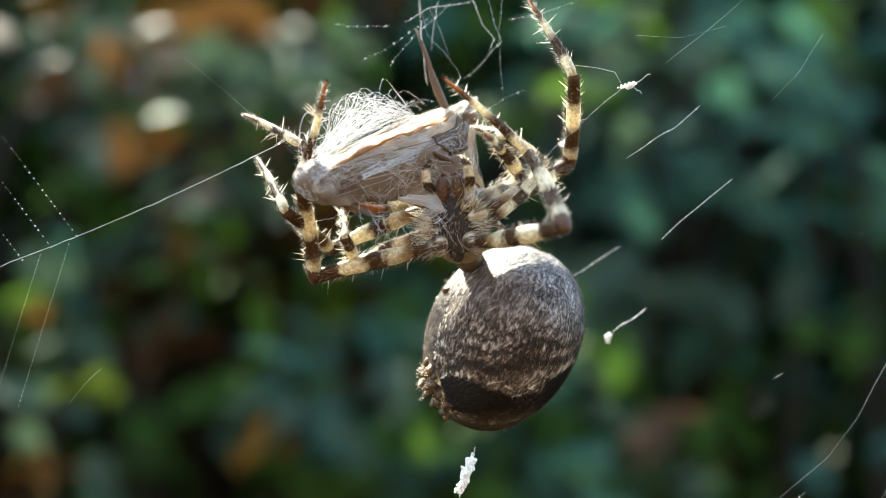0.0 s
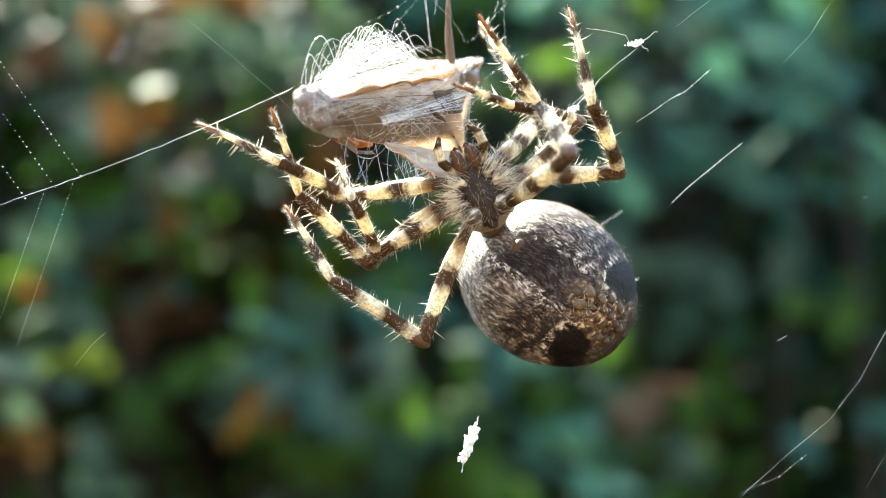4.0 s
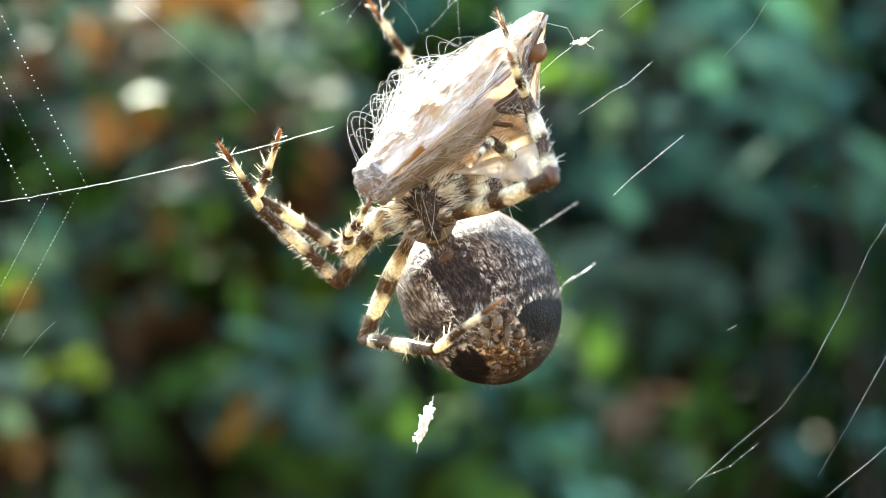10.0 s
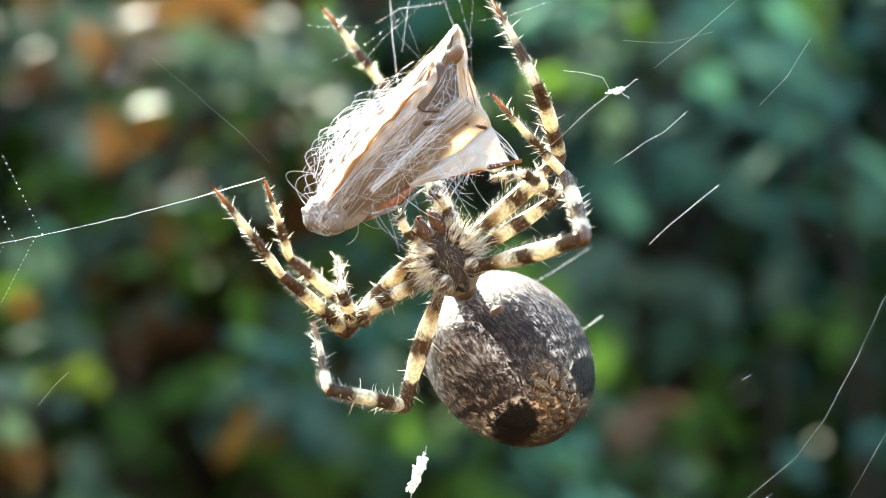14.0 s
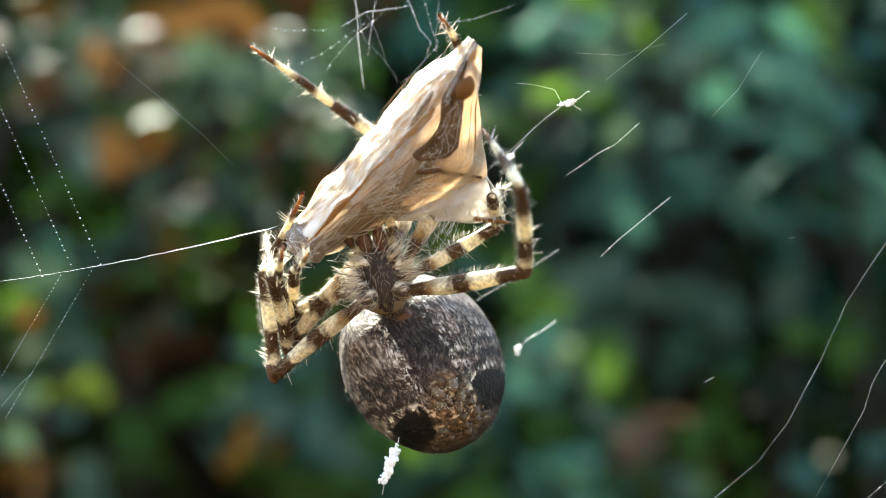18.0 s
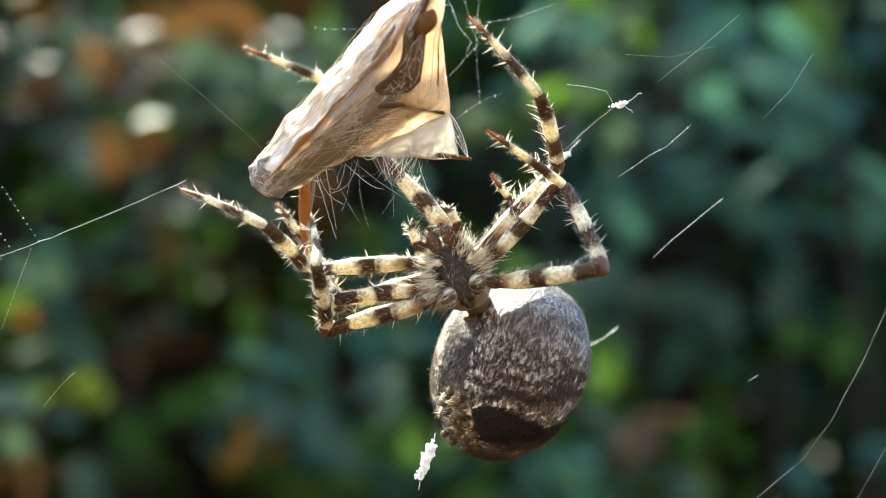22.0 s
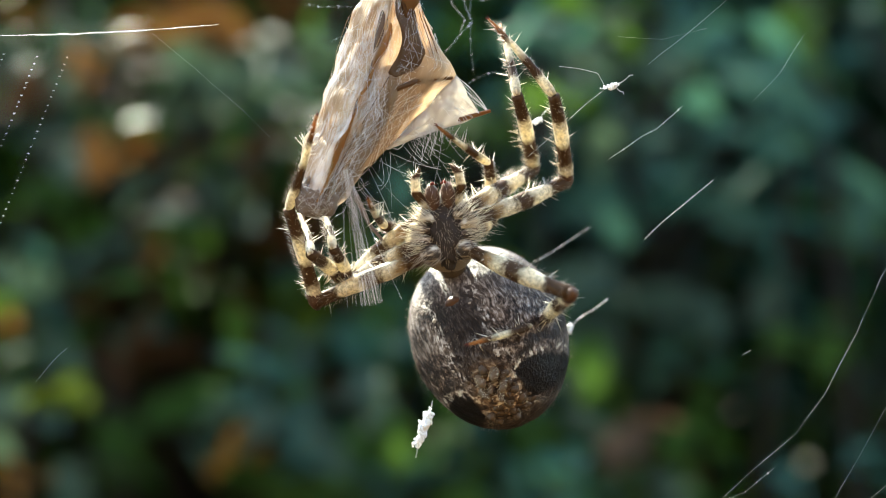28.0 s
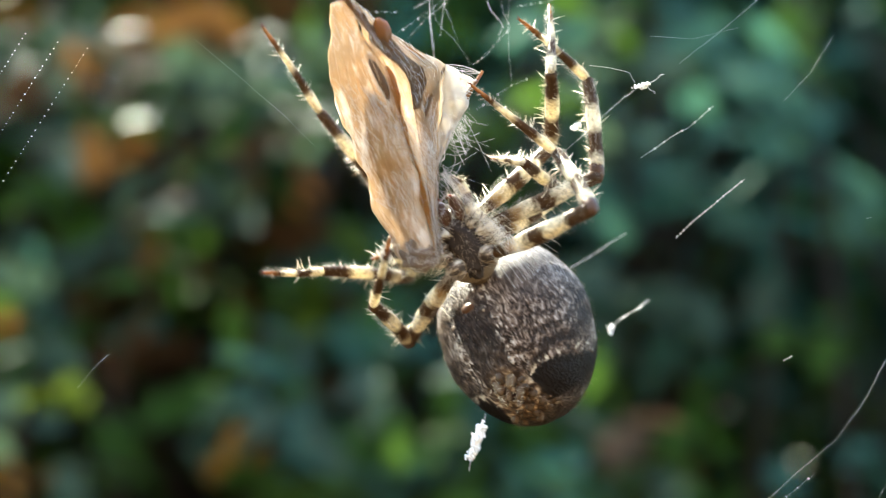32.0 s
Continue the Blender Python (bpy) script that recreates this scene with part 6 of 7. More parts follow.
    stance(19, (0.93, 1.1, 0.11), -23.2, (4.28, 4.8, -5.2), -38.0, -9.2, T=(-2.65, 3.71, 6.86, -4.61, 6.89, 12.05, -9.7, 5.46, 14.89), R1=(5.84, 3.01, 5.84, 4.16, 1.94, 11.71, 1.51, -2.98, 13.61), R2=(5, 1.34, 5, 3.96, -3.23, 6.43, 4.01, 1.37, 6.34), R4=(6.04, -5.09, 2.91, 4.89, -1.59, 7.9, 1.12, -5.35, 11.08), L2=(-5.38, 2.53, -4.87, -10.75, 1.66, -1.5, -11.57, -2.92, 2.44), L3=(-6.2, 4.32, -2.03, -10.97, 1.5, -0.31, -13.88, -2.72, 1.06), L1=(-5.52, 2.11, -3.67, -5.39, -1.82, -1.28, -4.31, 1.52, 1.02), L4=(-3.2, 3.1, -7.46, -2.67, -2.99, -8.53, -1.1, -8.2, -6.52))
    stance(20, (-0.76, 1.1, 0.37), -21.0, (1.39, 4.8, -6.53), 5.0, -44.8, T=(-2.44, 2.9, 7.45, -4.24, 5.27, 13.12, -8.94, 3.63, 16.48), R1=(6.69, 2.58, 5.19, 5.73, -1.91, 9.34, 2.27, -2.89, 14.02), R2=(5.97, -0.94, 4.4, 4.88, 3.82, 4.05, 2.13, 3.34, 7.71), R4=(7.59, -3.73, -3.1, 7.22, -9.03, 0.09, 4.82, -4.39, 3.43), L2=(-8.54, -1.77, -0.96, -12.94, 1.71, 2.13, -13.09, -1.45, 7.35), L3=(-8.31, -1.59, -1.06, -9.66, 3.06, 2.14, -12.17, -0.87, 4.68), L1=(-5.73, 3.04, 0.1, -7.89, -0.48, 2.11, -8.46, -4.48, 3.28), L4=(-7.87, -1.72, -2.57, -9.52, -6.59, 0.89, -12.3, -2.32, 3.66))
    stance(21, (0.84, 1.1, 0.38), -17.8, (4.05, 4.8, -5.17), -35.9, 2.2, T=(-3.05, 4.76, 5.31, -5.61, 9.04, 9.32, -7.28, 7.54, 14.89), R1=(6.01, 2.42, 6.02, 4.27, -2.58, 9.26, 2.07, -0.72, 14.41), R2=(4.8, 2.14, 4.65, 2.44, -1.98, 5.89, 0.71, 1.07, 8.87), R4=(4.99, -6.4, 1.77, 3.43, -1.55, 5.3, 0.35, -6.07, 8.24), L2=(-7.41, 3.41, -1.25, -11.89, -0.85, 0.4, -17.3, 1.7, 1.6), L3=(-5.02, 3.76, -4.18, -8.35, -0.93, -3.44, -12.82, 1.92, -3.25), L1=(-5.95, 1.79, -3.24, -6.17, -2.52, -1.66, -6.55, 0.78, 0.91), L4=(-3.29, 3.13, -7.39, -6.34, -2.26, -7.44, -6.63, -7.37, -4.71))
    stance(22, (0.93, 1.1, -0.52), -24.8, (4.09, 4.8, -6.26), 0.0, -47.7, T=(-4.28, 2.13, 6.67, -7.63, 4.38, 11.64, -13.19, 4.23, 13.89), R1=(6.01, 1.5, 6.48, 4.41, -3.55, 9.7, 0.59, -2.92, 14.15), R2=(5.46, -0.65, 4.99, 3.84, 3.85, 3.93, 1.95, 0.04, 5.7), R4=(7.63, -4.46, 0.35, 6.1, -0.64, 4.99, 1.49, -3.65, 7.85), L2=(-8.65, 1.54, 0.15, -10.36, -4.11, 2.63, -15.53, -1.67, 4.77), L3=(-6.84, 3.59, -2.1, -7.88, -2.02, -1.08, -8.44, 2.58, 1.5), L1=(-6.86, 0.39, -1.47, -8.61, 3.97, 0.82, -10.96, 3.35, 4.25), L4=(-7.59, 1.1, -3.31, -7.67, -3.78, 0.5, -8.6, 1.11, 3.47))
    stance(23, (0.18, 1.1, 0.85), -28.3, (3.27, 4.8, -5.92), -22.8, 18.6, T=(-3.54, 3.34, 6.67, -6.22, 6.21, 11.72, -11.14, 4.72, 14.81), R1=(6.22, 3.54, 4.93, 5, -0.42, 9.54, 2.09, 0.84, 14.51), R2=(4.7, 3.93, 3.22, 2.74, -0.48, 4.04, 0.87, -4.29, 5.82), R4=(7.28, -4.83, -1.86, 7.13, 1.23, -3.16, 2.6, -3.01, -3.19), L2=(-8.21, 2.06, -1.54, -10.3, -3.5, 0.83, -14.87, -1.73, 4.46), L3=(-6.9, 2.42, -3.58, -7.63, -2.74, -1.04, -7.2, 2.07, 1.14), L1=(-5.37, -1.15, -4.74, -6.9, 2.39, -2.23, -6.65, -0.11, 1.14), L4=(-6.23, -1.5, -6.05, -6.72, -5.38, -1.24, -8.24, -0.89, 2.1))
    stance(24, (0.69, 1.1, -0.25), -22.7, (4.51, 4.8, -5.37), -43.5, 1.1, T=(-2.59, 2.36, 7.69, -4.5, 4.14, 13.54, -7.85, 7.22, 17.44), R1=(6.17, 2.14, 6.05, 4.56, -2.62, 9.68, 1.85, -1.5, 14.8), R2=(4.91, 1.51, 4.99, 2.23, -2.48, 5.95, 0.56, 1.3, 7.97), R4=(6.41, -5.52, 1.51, 4.59, -1.08, 5.44, -0.59, -2.75, 8.41), L2=(-7.57, 3.58, -0.71, -11.68, -1.22, 0.33, -17.59, 0.25, 0.42), L3=(-2.76, 4.77, -4.4, -7.4, 1.29, -4.31, -12.53, 0.55, -3.22), L1=(-5.48, 2.92, -2.73, -5.97, -0.75, 0.01, -6.03, -4.36, 2.14), L4=(-2.93, 3.18, -7.52, -7.33, 0.29, -4.24, -7.41, -4.81, -1.47))
    stance(25, (-0.41, 1.1, 1.31), -17.8, (-0.08, 4.2, -5.76), 16.0, -71.8, T=(5.88, 4.45, -0.49, 4.38, 2, 5.22, 1.41, -1.92, 8.67), R1=(7.53, 2.76, 3.59, 6.4, -1.31, 8.13, 2.59, -2.01, 12.57), R2=(3.47, 4.77, 2.66, 1.13, 1.04, 4.81, -1.91, -2.4, 5.15), R4=(4.81, -6.84, -2.06, 2.81, -2.1, 1.4, -0.55, -7.27, 2.11), L2=(-6.66, 4.25, -1.54, -9.66, -0.07, 2.11, -11.74, -5.38, 4.27), L3=(-5.97, 4.37, -2.23, -8.33, -0.35, 0.16, -8.77, -5.44, 1.6), L1=(-2.84, 4.87, 0.56, -5.17, 1.24, 2.16, -7.24, -2.12, 3.6), L4=(-6.41, -1.32, -6.09, -11.52, -4.72, -5.26, -14.94, -0.3, -3.71))
    stance(25.5, (0.08, 1.1, 1.04), -8, (2.55, 4.8, -6.26), -2, -50, T=(-2.59, 2.36, 7.69, -4.5, 4.14, 13.54, -7.85, 7.22, 17.44), R1=(7.64, 2.27, 3.93, 6.58, 1.42, 9.98, 2.32, 1.88, 14.03), R2=(4.91, 1.51, 4.99, 2.23, -2.48, 5.95, 0.56, 1.3, 7.97), R4=(6.59, -5.56, -1.3, 3.66, -8.87, 3.05, -0.12, -4.9, 5.95), L1=(-3.5, 4.79, 0.29, -4.41, 0.53, 1.76, -5.95, 3.73, 4.01), L2=(-6.26, 3.85, -2.35, -10.14, 0.47, 1.47, -11.88, 3.03, 6.73), L3=(-2.76, 4.77, -4.4, -7.4, 1.29, -4.31, -12.53, 0.55, -3.22), L4=(-7.93, -1.3, -3.64, -10.79, -1.88, 1.83, -12.18, 1.2, 6.54))
    stance(27.5, (-0.08, 1.1, 0.84), -8, (2.34, 4.8, -5.82), -12, -42, T=(6.25, 4.34, 3.35, 4.65, -0.47, 7.26, 4.37, 1.82, 12.79), R1=(7.29, 3.81, 2.68, 6.49, 2.72, 8.73, 2.82, 4.75, 12.89), R2=(2.5, 4.76, 2.91, 1.46, 0.05, 3.81, -1.83, 2.36, 6.05), R4=(6.16, -5.92, -0.15, 4.16, -10.62, 3.37, 0.03, -8.43, 7.44), L1=(-5.71, 2.54, -2.79, -6.35, -1.57, -0.84, -7.33, 1.73, 1.56), L2=(-6.14, 3.62, -2.8, -7.52, -2.42, -1.17, -8.82, 3.01, 1.29), L3=(-2.43, 6.35, 0.03, -3.61, 0.69, 0.52, -4.28, -4.4, 1.82), L4=(-7.34, -2.97, -4.03, -9.25, -6.45, 0.73, -9.9, -2.77, 5.17))
    stance(28, (0.61, 1.1, 0.35), -8.8, (3.27, 4.8, -5.8), -30.1, -15.6, T=(5.49, 4.69, 4.19, 4.05, -0.29, 7.95, 3.3, 3.15, 12.81), R1=(7.41, 3.22, 3.37, 6.1, -0.84, 7.86, 2.45, 0.01, 12.42), R2=(3.24, 5.1, 1.76, 2.49, 0.9, 4.16, -0.5, -2.13, 5.91), R4=(6.49, -5.11, -3.29, 5.6, 0.77, -5.07, 1.18, -3.46, -6.08), L2=(-6.14, 3.62, -2.8, -7.52, -2.42, -1.17, -8.82, 3.01, 1.29), L3=(-2.43, 6.35, 0.03, -3.61, 0.69, 0.52, -4.28, -4.4, 1.82), L1=(-5.71, 2.54, -2.79, -6.35, -1.57, -0.84, -7.33, 1.73, 1.56), L4=(-7.62, 1.44, -3.94, -8.89, -1.48, 1.38, -7.05, -4.01, 6.26))
    stance(29, (-0.56, 1.1, 0.96), -4.1, (2.04, 4.8, -6.22), -26.4, -21.9, T=(6.36, 4.18, 3.58, 5.16, 0.95, 8.97, 4.29, -3.84, 12.47), R1=(7.92, 2.92, 2.46, 7.34, 1.99, 8.56, 3.23, -0.52, 11.97), R2=(4.13, 4.52, 2.2, 2.84, 0.97, 5.32, 1.19, -2.57, 7.75), R4=(5.74, -5.94, 0.9, 4.76, -2.82, 6.16, 0.09, -2.62, 10.25), L2=(-8.03, 2.27, 2.07, -8.14, -1.94, 6.88, -6.62, 1.28, 11.83), L3=(-5.9, 3.31, -3.34, -5.71, -1.84, -0.67, -6.24, 3.13, 1.1), L1=(-3.56, 4.8, -0.94, -3.75, 0.39, 0.34, -5.15, -3.41, 1.46), L4=(-4.37, -1.28, -7.75, -2.61, -7.23, -7.74, -0.52, -1.84, -8.22))
    stance(30, (0.06, 1.1, 1.14), -16.0, (2.54, 4.8, -5.48), -22.8, -29.7, T=(5.13, 4.96, 4.05, 4.16, -0.76, 6.75, 4.2, 2.65, 11.68), R1=(7.94, 2.69, 2.48, 6.85, 1.81, 8.52, 2.81, -1.51, 11.27), R2=(5.8, 1.97, 3.78, 3.67, -2.36, 4.63, 2.42, 1.82, 6.11), R4=(6.6, -5.54, 0.41, 5.46, -1.93, 5.31, 1.31, -4.88, 8.85), L2=(-4.41, 6.13, -0.86, -5.52, -0.15, -0.33, -5.51, -6.17, 0.67), L3=(-7.05, 3.26, -1.94, -6.03, -2.38, -1.02, -5.67, 2.85, -0.24), L1=(-6.73, 1.04, -1.95, -7.19, -3.44, -1.04, -7.19, 0.52, 0.34), L4=(-7.36, 2.8, -2.62, -9.93, 2.03, 2.97, -8.44, -1.81, 7.04))
    stance(31, (0, 1.1, 0.38), -15.3, (1.61, 4.8, -5.29), -16.1, -14.9, T=(6.41, 3.56, 4.11, 4.18, -0.84, 8.18, 4.8, 2.78, 12.93), R1=(7.3, 3.82, 2.41, 6.13, 2.86, 8.42, 2.59, -0.39, 11.84), R2=(5.86, 1.59, 3.91, 3.56, -2.7, 4.42, 2.18, 1.53, 5.58), R4=(6, -5.78, 1.41, 4.77, -1.32, 5.54, 1.57, -5.93, 8.18), L2=(-7.65, 1.68, -2.44, -9.48, 0.81, 3.63, -9.22, -1.95, 9.07), L3=(-7.31, 3.12, -1.42, -7.45, -1.57, 2, -7.66, 0.12, 7.01), L1=(-5.28, 3.45, -2.1, -4.33, -0.87, -0.83, -5.27, -4.89, -0.04), L4=(-5.46, 2.28, -6.47, -6.49, -0.05, -0.81, -8.37, -0.95, 4.6))
    stance(32, (-0.63, 1.1, 0.04), -24.6, (2.65, 4.8, -5.22), -35.3, -29.8, T=(5.26, 3.06, 6.06, 4.63, -2.27, 9.55, 4.98, 1.44, 14.26), R1=(7.84, 1.02, 4.17, 7.44, 2.7, 10.13, 3.11, 0, 13.07), R2=(6.03, 2.43, 3.28, 3.29, -1.42, 4.59, 1.64, 2.81, 5.34), R4=(6.32, -5.51, 1.82, 5.16, -0.53, 5.33, 0.25, -1.02, 9.09), L2=(-4.93, 5.62, 3.31, -8.8, 4.37, 8.26, -12.05, 2.61, 13.1), L3=(-3.51, 5.93, -1.83, -8.57, 3.13, -1.47, -11.47, -1.31, -1.55), L1=(-3.49, 4.77, -1.12, -4.4, 0.36, -0.15, -5.18, -3.71, -0.84), L4=(-3.32, 4.91, -5.85, -5.34, -0.41, -3.39, -4.23, -4.7, 0.35))
    move_spider()
    walk(prey, [
        (0, aim(spot(-8.5, -3.05, 4.39), spot(-0.8, 6.93, 9.76), (0.39, -0.65, 0.65))),
        (1, aim(spot(-7.35, -3.29, 5.7), spot(0.51, 7.46, 8.91), (0.63, -0.6, 0.49))),
        (2, aim(spot(-7.24, -1.76, 3.93), spot(1.46, 3.53, 13.09), (-0.13, -0.80, 0.59))),
        (3, aim(spot(-9.74, -3.12, 6.28), spot(-1.69, 7.3, 10.04), (0.63, -0.64, 0.43))),
        (3.5, aim(spot(-9.37, -3.12, 6.6), spot(-1.32, 7.3, 10.36), (0.63, -0.64, 0.43))),
        (5.5, aim(spot(-7.4, -2.93, 4.8), spot(0.97, 6.71, 9.76), (0.59, -0.71, 0.39))),
        (6, aim(spot(-7.1, -2.93, 4.15), spot(1.27, 6.71, 9.11), (0.59, -0.71, 0.39))),
        (7, aim(spot(-7.53, -2.78, 4.42), spot(0.97, 6.31, 10.15), (0.56, -0.75, 0.36))),
        (8, aim(spot(-6.47, -2.92, 3.58), spot(1.47, 6.42, 9.7), (0.53, -0.73, 0.43))),
        (9, aim(spot(-2.2, -1.73, 1.86), spot(8.7, 3.7, 8.15), (0.48, -0.87, -0.08))),
        (10, aim(spot(-2.93, -1.53, 1.72), spot(5.78, 2.92, 11.32), (0.39, -0.92, 0.07))),
        (11, aim(spot(-6.88, -0.63, 2.89), spot(2.29, 1.58, 12.83), (0.11, -0.99, 0.12))),
        (12, aim(spot(-5.68, 0.5, 2.95), spot(3.93, -2.33, 12.3), (-0.10, -0.98, -0.19))),
        (13, aim(spot(-6.37, -0.63, 2.99), spot(3.12, 1.54, 12.63), (0.16, -0.98, 0.06))),
        (14, aim(spot(-6.58, -1.2, 2.54), spot(0.46, 4.52, 13.59), (-0.12, -0.85, 0.51))),
        (14.5, aim(spot(-6.37, -1.2, 2.81), spot(-0.31, 6.21, 13.43), (-0.08, -0.79, 0.6))),
        (16.5, aim(spot(-8.77, 0, 2.71), spot(1.1, 4.68, 11.94), (-0.03, -0.88, 0.48))),
        (17, aim(spot(-8.88, 0.5, 3.3), spot(1.44, -1.44, 12.1), (-0.11, -0.99, -0.09))),
        (18, aim(spot(-5.62, 0.5, 1.33), spot(3.14, -1.9, 11.6), (-0.11, -0.98, -0.13))),
        (19, aim(spot(-5.52, 0.5, 2.36), spot(0.28, -0.3, 14.75), (-0.02, -1.00, -0.05))),
        (20, aim(spot(-11.22, 0.5, 5.38), spot(-3.04, -2.02, 16.08), (-0.11, -0.98, -0.15))),
        (21, aim(spot(-9.16, 0.5, 5.13), spot(-0.8, -2.55, 15.54), (-0.14, -0.97, -0.17))),
        (22, aim(spot(-10.2, 0.5, 4.97), spot(-1.36, -2.22, 15.08), (-0.13, -0.98, -0.15))),
        (23, aim(spot(-9.97, 0.5, 3.92), spot(-1.35, -2.37, 14.17), (-0.13, -0.98, -0.16))),
        (24, aim(spot(-9.8, 0.5, 4.26), spot(-0.34, -2.28, 13.78), (-0.14, -0.98, -0.14))),
        (25, aim(spot(-12.35, -1.99, 6.39), spot(-5.63, 3.83, 16.82), (0.20, -0.90, 0.38))),
        (25.5, aim(spot(-9.39, 0.5, 5.49), spot(0.07, -2.28, 15.01), (-0.14, -0.98, -0.14))),
        (27.5, aim(spot(-8.71, -0.37, 2.55), spot(-4.49, 0.52, 15.56), (0.15, -0.99, 0.02))),
        (28, aim(spot(-7.18, -0.37, 2.04), spot(-2.96, 0.52, 15.05), (0.15, -0.99, 0.02))),
        (29, aim(spot(-7.69, -0.84, 2.17), spot(-4.64, 1.3, 15.36), (0.24, -0.97, 0.10))),
        (30, aim(spot(-6.48, -0.68, 2.34), spot(-1.9, 0.96, 15.15), (0.24, -0.97, 0.04))),
        (31, aim(spot(-5.43, -1.93, 1.65), spot(-1.84, 3.25, 13.81), (0.27, -0.91, 0.31))),
        (32, aim(spot(-3.22, 0.5, -0.78), spot(-7.57, -2.75, 11.8), (0.51, -0.86, -0.04))),
    ])
    hang, fold = Vector((0.66, 0.05, -0.75)), Vector((0.12, 0.42, 0.90))
    for lg, late in zip(prey_legs, (0.0, 0.75)):
        root = lg.location.copy()
        walk(lg, [(t, aim(root, root + fold.lerp(hang, k))) for t, k in ((0, 0), (18, 0), (18.4, 0.45), (18.7, 0.6), (19, 1), (25, 1), (28, late), (32, late))])
    root = prey_legs[2].location.copy()
    walk(prey_legs[2], [(t, aim(root, root + Vector(d), (0.3, 0.1, 1))) for t, d in ((0, (-0.85, -0.5, 0.1)), (3.5, (-0.9, -0.4, 0.2)), (9, (-0.85, -0.4, 0.3)), (9.6, (-0.6, -0.3, -0.6)), (10.2, (0.1, -0.04, -1)), (32, (0.1, -0.04, -1)))])
    walk(loose_silk, [(t, pose(0, d * 0.001, 0, 0, 0, a)) for t, a, d in ((0, 48, 0), (1, 45, 0), (2, 30, 0), (3, 42, 0), (6, 30, 0), (7, 24, 0), (8, 26, 0), (9, 26, 0), (10, 8, 0), (11, 0, 0), (12, -4, 0), (13, -4, 0), (14, 0, 0), (16.5, -70, 0.5), (25.6, -70, 0.5), (26.2, -120, 0.5), (26.8, -170, 0.5), (27.5, -218, 0.5), (32, -220, 0.5))])
    walk(swathe, [
        (0, aim(spot(-5.62, -2.47, 4.67), spot(-0.34, 3.27, 7.64))),
        (1, aim(spot(-4.43, -2.53, 5.4), spot(0.93, 3.63, 7.18))),
        (2, aim(spot(-11.21, -3, -0.26), spot(-5.25, -1.5, 3.63))),
        (3, aim(spot(-6.78, -2.44, 6), spot(-1.31, 3.54, 8.09))),
        (6, aim(spot(-4.07, -2.42, 4.44), spot(1.58, 3.13, 7.19))),
        (7, aim(spot(-4.47, -2.39, 4.87), spot(1.25, 2.85, 8.05))),
        (8, aim(spot(-3.53, -2.47, 4.12), spot(1.87, 2.91, 7.51))),
        (9, aim(spot(1.39, -2.14, 2.94), spot(8.43, 1.07, 6.43))),
        (10, aim(spot(0.17, -2.16, 3.63), spot(6.01, 0.51, 8.95))),
        (11, aim(spot(-3.67, -1.75, 5.07), spot(2.42, -0.32, 10.58))),
        (12, aim(spot(-2.37, -1.72, 5), spot(3.96, -3.09, 10.18))),
        (13, aim(spot(-3.09, -1.76, 5.1), spot(3.17, -0.35, 10.45))),
        (14, aim(spot(-3.52, -1.92, 4.05), spot(2.22, 0.36, 9.61))),
        (17, aim(spot(-5.42, -1.52, 5.23), spot(1.31, -2.4, 10.11))),
        (18, aim(spot(-2.5, -1.63, 3.58), spot(3.35, -2.76, 9.28))),
        (19, aim(spot(-3.05, -1.28, 5.08), spot(1.17, -1.52, 11.95))),
        (20, aim(spot(-8.23, -1.65, 7.73), spot(-2.69, -2.85, 13.66))),
        (21, aim(spot(-6.13, -1.77, 7.41), spot(-0.49, -3.26, 13.19))),
        (22, aim(spot(-7.06, -1.69, 7.18), spot(-1.16, -3, 12.79))),
        (23, aim(spot(-6.88, -1.73, 6.16), spot(-1.1, -3.12, 11.85))),
        (24, aim(spot(-6.53, -1.71, 6.34), spot(-0.28, -3.05, 11.62))),
        (25, aim(spot(-14.54, -3, -2.25), spot(-8.54, -1.5, 1.46))),
        (25.5, aim(spot(-6.88, -1, -0.36), spot(-6.01, 0.5, 4.80))),
        (28, aim(spot(-4.85, -3, 3.71), spot(-3.71, -1.5, -3))),
        (29, aim(spot(-4.45, -3, 3.9), spot(-2.12, -1.5, -1.49))),
        (30, aim(spot(-4.29, -3, 3.13), spot(-0.61, -1.5, -1.43))),
        (31, aim(spot(-3.46, -3, 3.41), spot(-0.33, -1.5, -2.05))),
        (32, aim(spot(-2.03, -3, 3.9), spot(3.01, -1.5, -1.57))),
    ])
